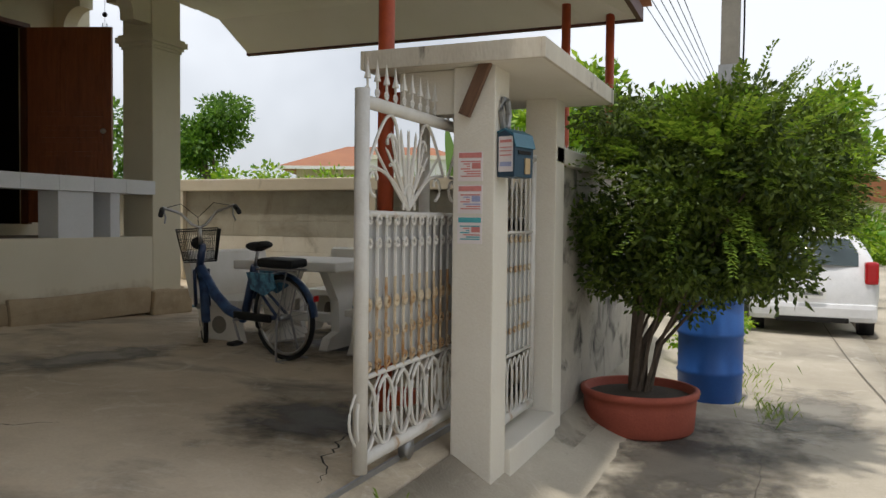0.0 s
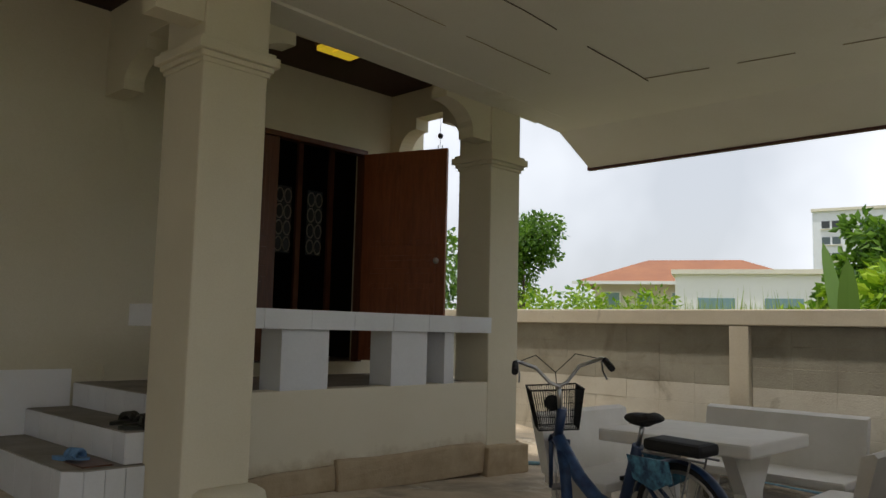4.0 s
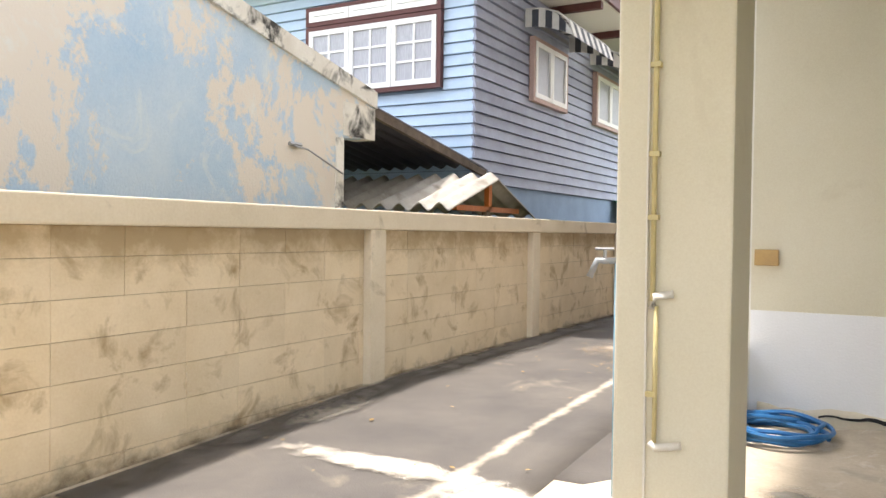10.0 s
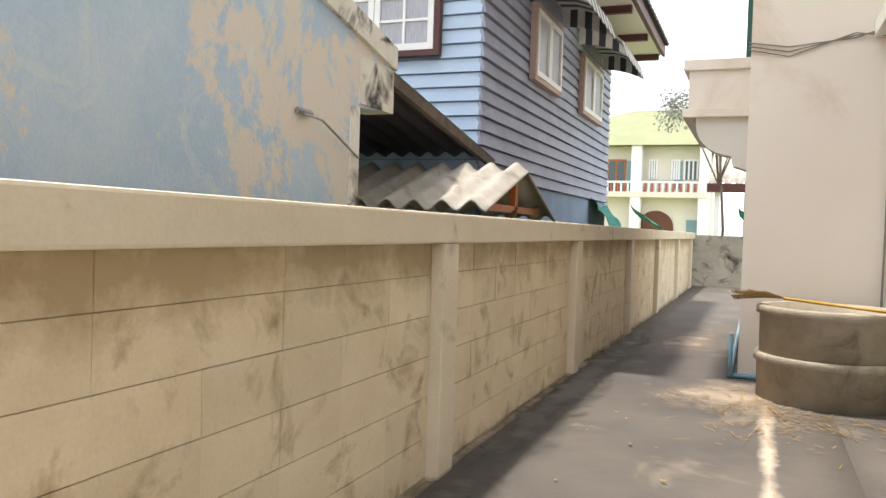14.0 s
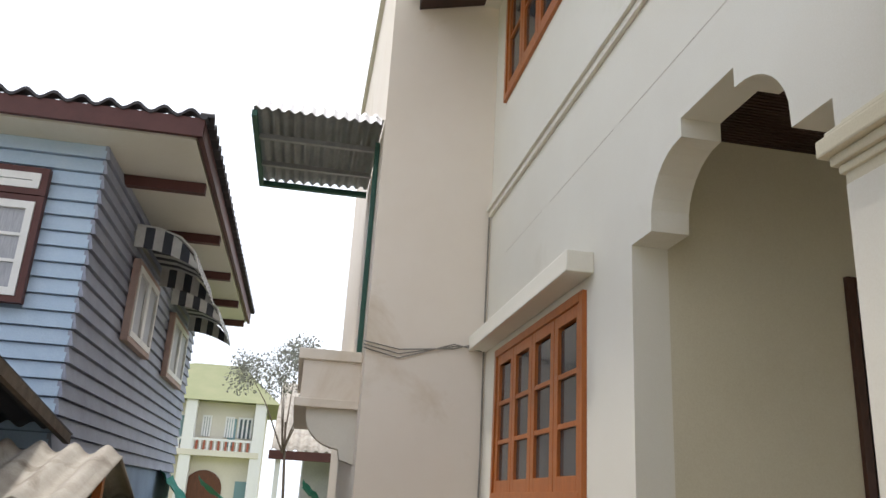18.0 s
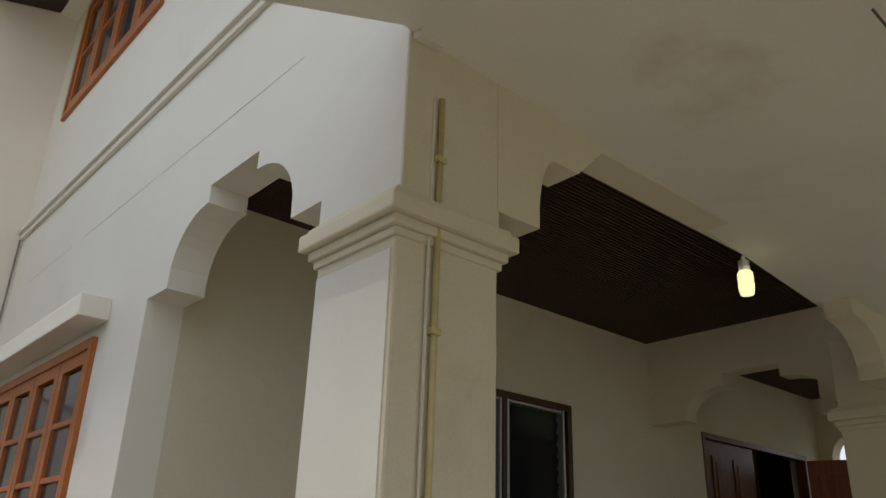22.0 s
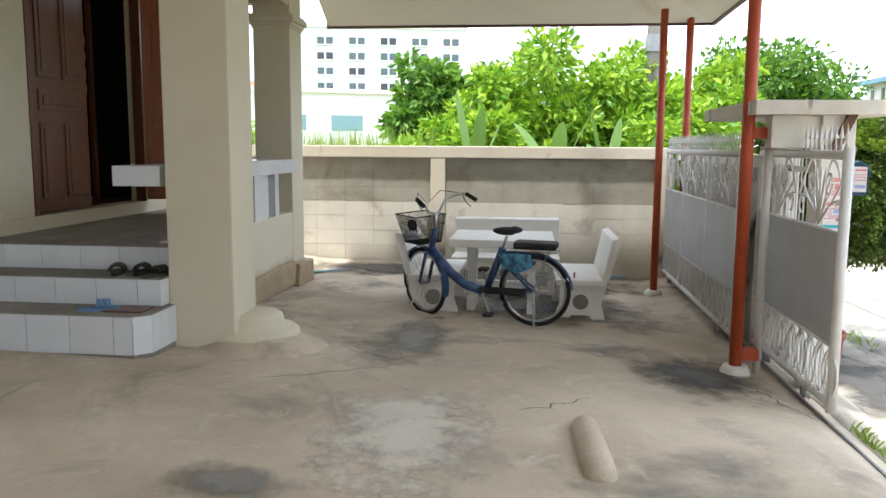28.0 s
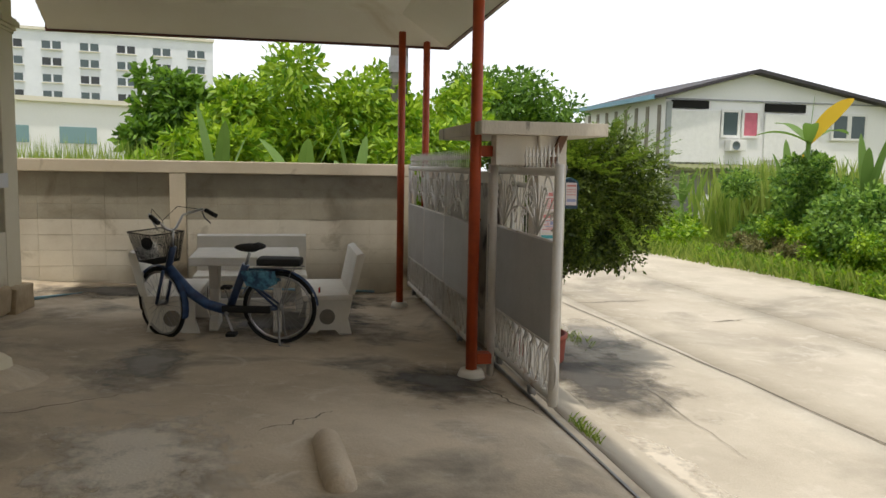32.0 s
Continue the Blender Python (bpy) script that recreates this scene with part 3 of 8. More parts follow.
col_w = column("column", -0.62, -0.17, 6.745, 7.19, CREAM, "square cream column with moulded capital and water pipe", 2.88, 0.035)
part("side_skin", boxes((-0.626, -0.6195, 6.76, 7.18, 0.0, 2.655), bevel=0.002), OFFWHITE, col_w, "lighter off-white skin on the column's west side")
col_m = column("column", 3.475, 3.915, 6.715, 7.185, CREAM, "square cream column beside the tiled steps", lift=0.02)
col_e = column("column", 6.72, 7.14, 7.28, 7.69, CREAM, "square cream column at the porch corner")
bm = bmesh.new()
lathe(bm, [(0.0, 0.22), (0.17, 0.215), (0.21, 0.19), (0.225, 0.12), (0.3, 0.105), (0.33, 0.08), (0.345, -0.05)], (3.76, 6.68, 0.0), 28)
part("foot", bm, CREAM, col_m, "stepped cement foot with worn rounded edges")


def mound(x, y, rx, ry, h, seed):
    """A hand-trowelled cement fillet that runs out unevenly into the floor."""
    bm = bmesh.new()
    rows = []
    for r in np.linspace(0.0, 1.0, 9)[1:]:
        row = []
        for k in range(40):
            a = 2 * math.pi * k / 40
            q = r * (1 + 0.16 * noise.noise((math.cos(a) * 1.3 + seed, math.sin(a) * 1.3, seed)))
            px, py = x + rx * q * math.cos(a), y + ry * q * math.sin(a)
            up = h * (0.5 + 0.5 * math.cos(math.pi * min(1, max(0, (r - 0.42) / 0.58)))) + 0.008 * noise.noise((px * 9, py * 9, seed))
            row.append(bm.verts.new((px, py, ground_height(px, py) + up - (0.015 if r > 0.99 else 0))))
        rows.append(row)
    c = bm.verts.new((x, y, ground_height(x, y) + h))
    for k in range(40):
        bm.faces.new((c, rows[0][k], rows[0][(k + 1) % 40])).smooth = True
        for p, q in zip(rows, rows[1:]):
            bm.faces.new((p[k], q[k], q[(k + 1) % 40], p[(k + 1) % 40])).smooth = True
    return bm


part("foot_base", mound(3.74, 6.62, 0.5, 0.5, 0.1, 3.1), CONCRETE, col_m, "rounded cement fillet")

part("foot_base", mound(-0.42, 6.94, 0.62, 0.5, 0.1, 7.7), CONCRETE, col_w, "rounded cement fillet")

# west face trims
bm = bmesh.new()
for g, z0, z1 in ((0.03, 4.30, 4.35), (0.055, 4.35, 4.40), (0.035, 4.40, 4.44)):
    box(bm, XW - g, XW, YC - 0.02, 12.17, z0, z1, bevel=0.006)
structure("trim_band", bm, OFFWHITE, "moulded string course on the side wall")
structure("trim_base_west", boxes((XW - 0.03, XW + 0.18, 6.95, YF, 0, 0.55), bevel=0.01), BANDWHITE, "low white kerb under the side arch")
structure("baseboard_front", boxes((XW + 0.2, 3.68, YF - 0.006, YF, 0.05, 0.78)), BANDWHITE, "white painted base band")

# open gap where the floor has sunk from the wall
bm = bmesh.new()
lo, hi = [], []
for x in np.linspace(0.0, 3.02, 70):
    wide = 0.008 + 0.05 * min(1, max(0, (x - 0.1) / 1.0)) * (0.75 + 0.6 * noise.noise((x * 5, 2, 0)))
    z = 0.02 + 0.024 * noise.noise((x * 2.3, 5, 0)) + 0.022 * noise.noise((x * 9, 1, 0)) + 0.008 * noise.noise((x * 25, 3, 0))
    z += 0.12 + 0.03 * max(0, x - 1.2)
    lo.append((x, YF - 0.05 - wide * 0.6, z + 0.02 - wide * 0.5))
    hi.append((x, YF - 0.036, z + 0.02 + wide * 0.6))
low = [bm.verts.new(p) for p in lo]
top = [bm.verts.new(p) for p in hi]
for k in range(69):
    bm.faces.new((low[k], low[k + 1], top[k + 1], top[k]))
structure("floor_crack", bm, BLACK, "dark gap between floor and wall")
bm = bmesh.new()
xs = np.linspace(-0.35, 3.02, 50)
rows = []
for x in xs:
    h = 0.15 + 0.03 * max(0, x - 1.2) + 0.03 * noise.noise((x * 4, 0, 0)) + 0.02 * noise.noise((x * 11, 3, 0))
    rows.append([bm.verts.new(p) for p in ((x, YF - 0.004, h + 0.05), (x, YF - 0.022, h + 0.03), (x, YF - 0.03, 0.05))])
for a, b in zip(rows, rows[1:]):
    for k in range(2):
        bm.faces.new((a[k], a[k + 1], b[k + 1], b[k])).smooth = True
structure("trim_crumbled_plaster", bm, FENCE_CAP, "crumbled plaster at the foot of the wall")
bm = bmesh.new()
ys = np.linspace(7.5, YF - 0.05, 30)
rows = []
for y in ys:
    t = (y - 7.5) / (YF - 7.55)
    rows.append([bm.verts.new((x, y, ground_height(x, y) + 0.006 + 0.05 * t * t * min(1, (x - 0.1) * 2, (3.0 - x) * 2) - 0.002 * (i in (0, 19)))) for i, x in enumerate(np.linspace(0.1, 3.0, 20))])
for a, b in zip(rows, rows[1:]):
    for k in range(19):
        bm.faces.new((a[k], a[k + 1], b[k + 1], b[k])).smooth = True
structure("floor_patch", bm, CONCRETE, "cement fillet swept up to the wall")
structure("trim_wall_line", boxes((XW - 0.002, XW, 7.5, 9.0, 3.768, 3.773), (XW - 0.002, XW, 9.1, 10.3, 3.769, 3.773), (XW - 0.002, XW, 10.5, 11.6, 3.769, 3.772)), PILLAR, "hairline plaster joint along the side wall")

# ---- tower ----
TX, TY = -1.70, 12.2
structure("wall_tower", boxes((TX, XW, TY, TY + 0.2, 0, 7.95), (TX, TX + 0.2, TY + 0.2, 17.5, 0, 7.95)), PINKISH, "tall pale stair tower wall")
structure("trim_tower", boxes((TX - 0.06, XW + 0.4, TY - 0.06, TY + 0.3, 7.9, 8.03), (TX - 0.06, TX + 0.2, TY + 0.3, 17.5, 7.9, 8.03), bevel=0.01), OFFWHITE, "thin parapet cap")

# ---- main roof eave ----
bm = bmesh.new()
prism(bm, [(-1.45, 6.50), (-0.58, 6.72), (-0.58, 6.86), (-1.45, 6.62)], "x", 6.6, TY - 0.02)
structure("ceiling_eave", bm, DARKWOOD, "brown boarded eave of the upper roof")


def corrugated(x0, x1, y0, y1, zfun, pitch, amp, thick=0.012, along="x", n=8):
    """A wavy sheet; the ribs run along x or y."""
    bm = bmesh.new()
    if along == "x":
        us, vs = np.arange(y0, y1 + 1e-6, pitch / n), np.linspace(x0, x1, 9)
        at = lambda u, v: (v, u)
    else:
        us, vs = np.arange(x0, x1 + 1e-6, pitch / n), np.linspace(y0, y1, 9)
        at = lambda u, v: (u, v)
    top, low = [], []
    for u in us:
        w = amp * math.sin(2 * math.pi * (u - us[0]) / pitch)
        top.append([bm.verts.new((*at(u, v), zfun(*at(u, v)) + w + thick)) for v in vs])
        low.append([bm.verts.new((*at(u, v), zfun(*at(u, v)) + w)) for v in vs])
    for a, b in zip(range(len(us)), range(1, len(us))):
        for j in range(len(vs) - 1):
            bm.faces.new((top[a][j], top[a][j + 1], top[b][j + 1], top[b][j])).smooth = True
            bm.faces.new((low[a][j], low[b][j], low[b][j + 1], low[a][j + 1])).smooth = True
        for j in (0, len(vs) - 1):
            bm.faces.new((top[a][j], top[b][j], low[b][j], low[a][j]))
    for a in (0, len(us) - 1):
        for j in range(len(vs) - 1):
            bm.faces.new((top[a][j], low[a][j], low[a][j + 1], top[a][j + 1]))
    return bm


structure("roof_tiles", corrugated(-1.55, -0.3, 6.6, TY - 0.02, lambda x, y: 6.66 + (x + 1.55) * 0.3, 0.18, 0.025), ROOFDARK, "dark wavy tiles of the upper roof")

# ---- carport ----
RX0, RX1, RY0, RY1, RZ = -1.65, 8.32, 2.55, 6.73, 3.02
FX0, FX1, FY0, FZ = -0.65, 7.75, 3.22, 3.30
TILT = 0.027      # the whole carport roof falls a little to the east


def tilted(bm):
    for v in bm.verts:
        v.co.z -= TILT * (v.co.x - 3.5)
    return bm


bm = bmesh.new()
o = [bm.verts.new(p) for p in ((RX0, RY1, RZ), (RX0, RY0, RZ), (RX1, RY0, RZ), (RX1, RY1 + 0.53, RZ))]
i4 = [bm.verts.new(p) for p in ((FX0, RY1, FZ), (FX0, FY0, FZ), (FX1, FY0, FZ), (FX1, RY1 + 0.53, FZ))]
for v in i4[:2]:
    v.co.z += 0.06
for v in o[:2]:
    v.co.z -= 0.06
o2 = [bm.verts.new(v.co + Vector((0, 0, 0.09))) for v in o]
i2 = [bm.verts.new(v.co + Vector((0, 0, 0.09))) for v in i4]
for lo, hi in (((o, i4)), ((o2, i2))):
    for k in range(3):
        bm.faces.new((lo[k], lo[k + 1], hi[k + 1], hi[k]))
    bm.faces.new(hi)
for k in range(3):
    bm.faces.new((o[k], o[k + 1], o2[k + 1], o2[k]))
bm.faces.new((o[3], i4[3], i2[3], o2[3]))
bm.faces.new((i4[3], i4[0], i2[0], i2[3]))
bm.faces.new((i4[0], o[0], o2[0], i2[0]))
structure("ceiling_carport", tilted(bm), SOFFIT, "pale sheet ceiling of the carport with sloping eaves")
bm = bmesh.new()
prism(bm, [(RY1 + 0.2, FZ + 0.002), (7.30, FZ + 0.02), (7.30, FZ + 0.1), (RY1 + 0.2, FZ + 0.09)], "y", 3.92, 7.4)
structure("ceiling_carport_back", tilted(bm), SOFFIT, "pale sheet ceiling reaching back to the porch beam")
bm = bmesh.new()
for a, b in (((RX0, RY1), (RX0, RY0)), ((RX0, RY0), (RX1, RY0)), ((RX1, RY0), (RX1, RY1 + 0.53))):
    box(bm, min(a[0], b[0]) - 0.025, max(a[0], b[0]) + 0.025, min(a[1], b[1]) - 0.025, max(a[1], b[1]) + 0.025, RZ - 0.012, RZ + 0.13, bevel=0.004)
bmesh.ops.subdivide_edges(bm, edges=bm.edges[:], cuts=1)
structure("trim_fascia", tilted(bm), REDTRIM, "dark red eaves board round the carport")
structure("trim_flashing", tilted(boxes((-0.18, 7.1, 6.70, 6.92, FZ + 0.1, FZ + 0.125))), CREAM, "cream cement flashing between carport roof and porch beam")


def seam(name, along, c, a, b, r, gaps, material, label, lean=0.0):
    """An irregular open joint under the ceiling sheets, broken in places."""
    ob = None
    for s, e in gaps:
        bm = bmesh.new()
        pts = []
        for q in np.linspace(a + (b - a) * s, a + (b - a) * e, 12):
            w = c + lean * (q - a) + 0.008 * noise.noise((q * 4, c, 1.0)) + 0.012 * noise.noise((q * 0.9, c, 4.0))
            pts.append((w, q, FZ - 0.001) if along == "y" else (q, w, FZ - 0.001))
        tube(bm, pts, r, 5)
        o = part(name if ob is None else "joint", tilted(bm), material, ob)
        if ob is None:
            ob = tagged(o, label, kind="structure")
    return ob


JOINT = surface("dark_joint", (0.13, 0.1, 0.07), None, 0.9, 8, 60, 0.0)
TAPE = surface("browned_joint", (0.36, 0.3, 0.2), None, 0.9, 8, 60, 0.0)
seam("trim_joint_main", "y", 3.74, 6.66, FY0 + 0.1, 0.0055, ((0.0, 0.24), (0.25, 0.46), (0.47, 0.98)), JOINT, "dark open joint between ceiling sheets", -0.2)
seam("trim_joint_cross", "x", 5.57, 0.3, 6.9, 0.0045, ((0.0, 0.24), (0.245, 0.44), (0.45, 0.6), (0.63, 0.8), (0.86, 1.0)), JOINT, "cracked joint between ceiling sheets", 0.029)
seam("trim_joint_side", "y", 3.2, 5.63, 4.1, 0.004, ((0.0, 0.3), (0.4, 0.7), (0.75, 1.0)), TAPE, "thin browned ceiling joint", -0.165)
seam("trim_joint_east", "y", 6.83, 5.76, 3.7, 0.004, ((0.0, 0.25), (0.35, 0.55), (0.7, 0.95)), TAPE, "thin browned ceiling joint", -0.14)
seam("trim_joint_north", "x", 6.3, 4.17, 6.4, 0.004, ((0.0, 0.4), (0.5, 0.95)), TAPE, "thin browned ceiling joint")
patch = tagged(part("trim_ceiling_patch", tilted(boxes((3.15, 3.25, 5.59, 5.71, FZ - 0.006, FZ - 0.002))), TAPE), "brown rotten spot where ceiling joints cross", kind="structure")
structure("roof_carport", tilted(corrugated(RX0 - 0.08, RX1 + 0.1, RY0 - 0.1, RY1, lambda x, y: 3.2 + 0.3 * max(0, min(1, min((x - RX0) / 1.0, (RX1 - x) / 0.8, (y - RY0) / 0.95))), 0.3, 0.03, along="y")), ORANGEROOF, "reddish tiles over the carport")


def steel_post(x, y, label, r=0.044):
    z = ground_height(x, y)
    ob = thing("steel_post", label, "post", "carport posts", pose(x, y, z))
    bm = bmesh.new()
    tube(bm, [(0, 0, 0.02), (0, 0, 3.32 - TILT * (x - 3.5) - z - (0.0 if FX0 < x < FX1 and y > FY0 else 0.2))], r, 16)
    part("pole", bm, ORANGE, ob)
    bm = bmesh.new()
    lathe(bm, [(0.0, 0.07), (0.085, 0.07), (0.1, 0.04), (0.11, 0.0)], seg=16)
    part("cement_foot", bm, PILLAR, ob)
    return ob


for x, y in ((4.09, 3.18), (7.9, 3.19), (8.24, 2.83), (-0.55, 3.1)):
    steel_post(x, y, "red-oxide painted round steel carport post")

# ---- porch and steps ----
structure("floor_porch", boxes((3.9, 7.1, 7.42, YF, 0.4, 0.68)), STEPTOP, "grey cement porch floor")
structure("wall_parapet", boxes((3.915, 6.72, 7.283, 7.46, -0.1, 0.69), bevel=0.008), PARAPET, "low cream porch parapet with a dirty foot")
structure("wall_porch_east", boxes((6.88, 7.06, 7.69, YF, -0.1, 0.69)), CREAM, "low cream porch parapet")
structure("trim_door_kerb", boxes((3.92, 7.06, YF - 0.02, YF - 0.002, 0.68, 0.8)), CREAM, "raised kerb below the door")
bm = bmesh.new()
for row in ((6.64, 7.22, 7.19, 7.31, -0.15, 0.13), (7.12, 7.24, 7.31, 7.8, -0.15, 0.14), (5.0, 6.64, 7.23, 7.29, -0.1, 0.16), (3.95, 5.0, 7.255, 7.286, -0.05, 0.12)):
    box(bm, *row, bevel=0.02)
bmesh.ops.subdivide_edges(bm, edges=bm.edges[:], cuts=3, use_grid_fill=True)
for v in bm.verts:
    v.co += Vector((0, 0.02 * noise.noise(v.co * 6.0), 0.03 * noise.noise(v.co * 5.0) if v.co.z > 0.05 else 0))
structure("trim_porch_skirt", bm, SKIRT, "rough crumbling cement skirting")


def tiled_step(x0, z0, z1, y0, y1, x1, chamfer):
    """One cement step with white tiles on its risers."""
    ob = thing("step", "white-tiled riser and grey cement tread of the porch steps", "step", "porch steps")
    bm = bmesh.new()
    outline = [(x0 + 0.008, y1), (x0 + 0.008, y0 + chamfer), (x0 + chamfer, y0 + 0.008), (x1, y0 + 0.008), (x1, y1)]
    lo = [bm.verts.new((x, y, z0 - 0.1)) for x, y in outline]
    hi = [bm.verts.new((x, y, z1)) for x, y in outline]
    bm.faces.new(lo)
    bm.faces.new(hi)
    for i in range(5):
        bm.faces.new((lo[i], lo[(i + 1) % 5], hi[(i + 1) % 5], hi[i]))
    part("tread", bm, STEPTOP, ob)
    y = y1
    tile = None
    k = 0
    while y > y0 + chamfer + 0.02:
        w = min(0.3, y - y0 - chamfer)
        part("tile", boxes((x0 - 0.004, x0 + 0.007, y - w + 0.002, y - 0.002, z0 + 0.004, z1 - 0.006), bevel=0.002), TILE, ob)
        y -= w
    x = x0 + chamfer
    while x < x1 - 0.02:
        w = min(0.12, x1 - x)
        part("tile", boxes((x + 0.002, x + w - 0.002, y0 - 0.004, y0 + 0.007, z0 + 0.004, z1 - 0.006), bevel=0.002), TILE, ob)
        x += w
    if chamfer > 0.05:
        bm = boxes((-chamfer * 0.68, chamfer * 0.68, -0.004, 0.007, z0 + 0.004, z1 - 0.006), bevel=0.002)
        t = part("tile", bm, TILE, ob)
        t.matrix_world = pose(x0 + chamfer * 0.5, y0 + chamfer * 0.5, 0, 0, 0, -45)
    return ob


tiled_step(3.03, 0.05, 0.31, 7.14, YF - 0.01, 3.475, 0.09)
tiled_step(3.37, 0.31, 0.5, 7.19, YF - 0.01, 3.92, 0.0)
tiled_step(3.70, 0.5, 0.68, 7.2, YF - 0.01, 3.9, 0.0)

bench = thing("tiled_bench", "white-tiled slab bench on blocks along the porch parapet", "bench")
x = 3.52
while x < 6.7:
    w = min(0.4, 6.716 - x)
    part("tile", boxes((x + 0.001, x + w - 0.001, 7.24, 7.59, 1.125, 1.266), bevel=0.003), TILE, bench)
    x += w
for x0, x1 in ((4.5, 4.92), (5.55, 5.95), (6.16, 6.28)):
    part("support", boxes((x0, x1, 7.29, 7.55, 0.68, 1.124), bevel=0.003), TILE, bench)

# ---- windows and doors ----
def louvre_window(x0, x1, z0, z1):
    ob = thing("window_1", "three-bay brown-framed louvre window with dark glass", "window")
    ob["kind"] = "structure"
    fr = 0.05
    part("window_frame", boxes((x0, x0 + fr, YF - 0.03, YF + 0.1, z0, z1), (x1 - fr, x1, YF - 0.03, YF + 0.1, z0, z1),
                               (x0 + fr, x1 - fr, YF - 0.03, YF + 0.1, z0, z0 + fr), (x0 + fr, x1 - fr, YF - 0.03, YF + 0.1, z1 - fr, z1), bevel=0.004), BROWNFRAME, ob)
    w = (x1 - x0 - 2 * fr) / 3
    for k in range(3):
        a, b = x0 + fr + k * w, x0 + fr + (k + 1) * w
        if k:
            part("mullion", boxes((a - 0.02, a + 0.02, YF - 0.028, YF + 0.09, z0 + fr, z1 - fr), bevel=0.003), BROWNFRAME, ob)
        for e in (a + 0.03, b - 0.045):
            part("channel", boxes((e, e + 0.02, YF - 0.02, YF + 0.05, z0 + fr, z1 - fr), bevel=0.002), ALU, ob)
        part("channel", boxes((a + 0.05, b - 0.05, YF - 0.015, YF + 0.05, z1 - fr - 0.018, z1 - fr), bevel=0.002), ALU, ob)
        n = 13
        for j in range(n):
            z = z0 + fr + (z1 - z0 - 2 * fr - 0.02) * j / n
            bm = boxes((a + 0.05, b - 0.05, -0.003, 0.003, 0.0, (z1 - z0 - 2 * fr) / n + 0.02))
            s = part("slat", bm, LOUVRE, ob)
            s.matrix_world = pose(0, YF + 0.055, z, 14)
    part("backing", boxes((x0 + fr, x1 - fr, YF + 0.14, YF + 0.15, z0 + fr, z1 - fr)), BLACK, ob)
    return ob


louvre_window(*WIN)


def door_leaf(name, parent, w, h, material, m):
    """A panelled leaf, hinged at x=0, its face towards -y."""
    leaf = part(name, boxes((0, w, 0, 0.04, 0, h), bevel=0.004), material, parent)
    leaf.matrix_world = m
    for x0, x1, z0, z1 in ((0.1, w / 2 - 0.04, 0.12, 0.78), (w / 2 + 0.04, w - 0.1, 0.12, 0.78), (0.1, w - 0.1, 0.88, 1.06),
                           (0.1, w / 2 - 0.04, 1.16, h - 0.14), (w / 2 + 0.04, w - 0.1, 1.16, h - 0.14)):
        bm = bmesh.new()
        for side in (-0.012, 0.04):
            box(bm, x0, x1, side, side + 0.012, z0, z1, bevel=0.005)
            box(bm, x0 + 0.05, x1 - 0.05, side - 0.008 if side < 0 else side + 0.008, side + 0.012 if side < 0 else side + 0.02, z0 + 0.05, z1 - 0.05, bevel=0.006)
        part("panel", bm, material, leaf)
    return leaf


door = thing("door_1", "double wooden front door, one leaf shut and one standing open", "door")
door["kind"] = "structure"
part("door_frame", boxes((4.56, 4.61, YF - 0.01, YF + 0.1, 0.8, 3.0), (6.51, 6.56, YF - 0.01, YF + 0.1, 0.8, 3.0), (4.61, 6.51, YF - 0.01, YF + 0.1, 2.95, 3.0), bevel=0.004), DARKDOOR, door)
door_leaf("leaf", door, 0.86, 2.13, DARKDOOR, pose(4.62, YF + 0.02, 0.82))
leaf = door_leaf("leaf", door, 0.95, 2.13, DOORWOOD, pose(6.5, YF - 0.03, 0.82, 0, 0, -71))
bm = bmesh.new()
bmesh.ops.create_uvsphere(bm, u_segments=12, v_segments=8, radius=0.03, matrix=Matrix.Translation((0.87, -0.03, 1.0)))
part("door_knob", bm, CHROME, leaf, "round chrome knob")


def casement(name, y0, y1, z0, z1, bays, rows, canopy=True):
    ob = thing(name, "varnished orange wooden casement window with small grey panes", "window")
    ob["kind"] = "structure"
    x = XW
    part("window_frame", boxes((x - 0.03, x + 0.1, y0, y0 + 0.06, z0, z1), (x - 0.03, x + 0.1, y1 - 0.06, y1, z0, z1),
                               (x - 0.03, x + 0.1, y0 + 0.06, y1 - 0.06, z0, z0 + 0.06), (x - 0.03, x + 0.1, y0 + 0.06, y1 - 0.06, z1 - 0.06, z1), bevel=0.004), ORANGEWOOD, ob)
    w = (y1 - y0 - 0.12) / bays
    for k in range(bays):
        a, b = y0 + 0.06 + k * w, y0 + 0.06 + (k + 1) * w
        sash = part("sash", boxes((x - 0.015, x + 0.03, a + 0.005, a + 0.08, z0 + 0.06, z1 - 0.06), (x - 0.015, x + 0.03, b - 0.08, b - 0.005, z0 + 0.06, z1 - 0.06),
                                  (x - 0.015, x + 0.03, a + 0.08, b - 0.08, z0 + 0.06, z0 + 0.15), (x - 0.015, x + 0.03, a + 0.08, b - 0.08, z1 - 0.14, z1 - 0.06), bevel=0.003), ORANGEWOOD, ob)
        h = (z1 - z0 - 0.29) / rows
        for r in range(rows):
            zz = z0 + 0.15 + r * h
            part("pane", boxes((x + 0.008, x + 0.014, a + 0.07, b - 0.07, zz, zz + h - 0.02)), PANE, sash)
            if r:
                part("glazing_bar", boxes((x - 0.012, x + 0.025, a + 0.08, b - 0.08, zz - 0.028, zz + 0.004), bevel=0.002), ORANGEWOOD, sash)
    part("backing", boxes((x + 0.15, x + 0.16, y0, y1, z0, z1)), BLACK, ob)
    if canopy:
        part("hood", boxes((x - 0.17, x - 0.0, y0 - 0.12, y1 + 0.46, z1 + 0.07, z1 + 0.2), bevel=0.008), OFFWHITE, ob, "plain cement hood")
    return ob


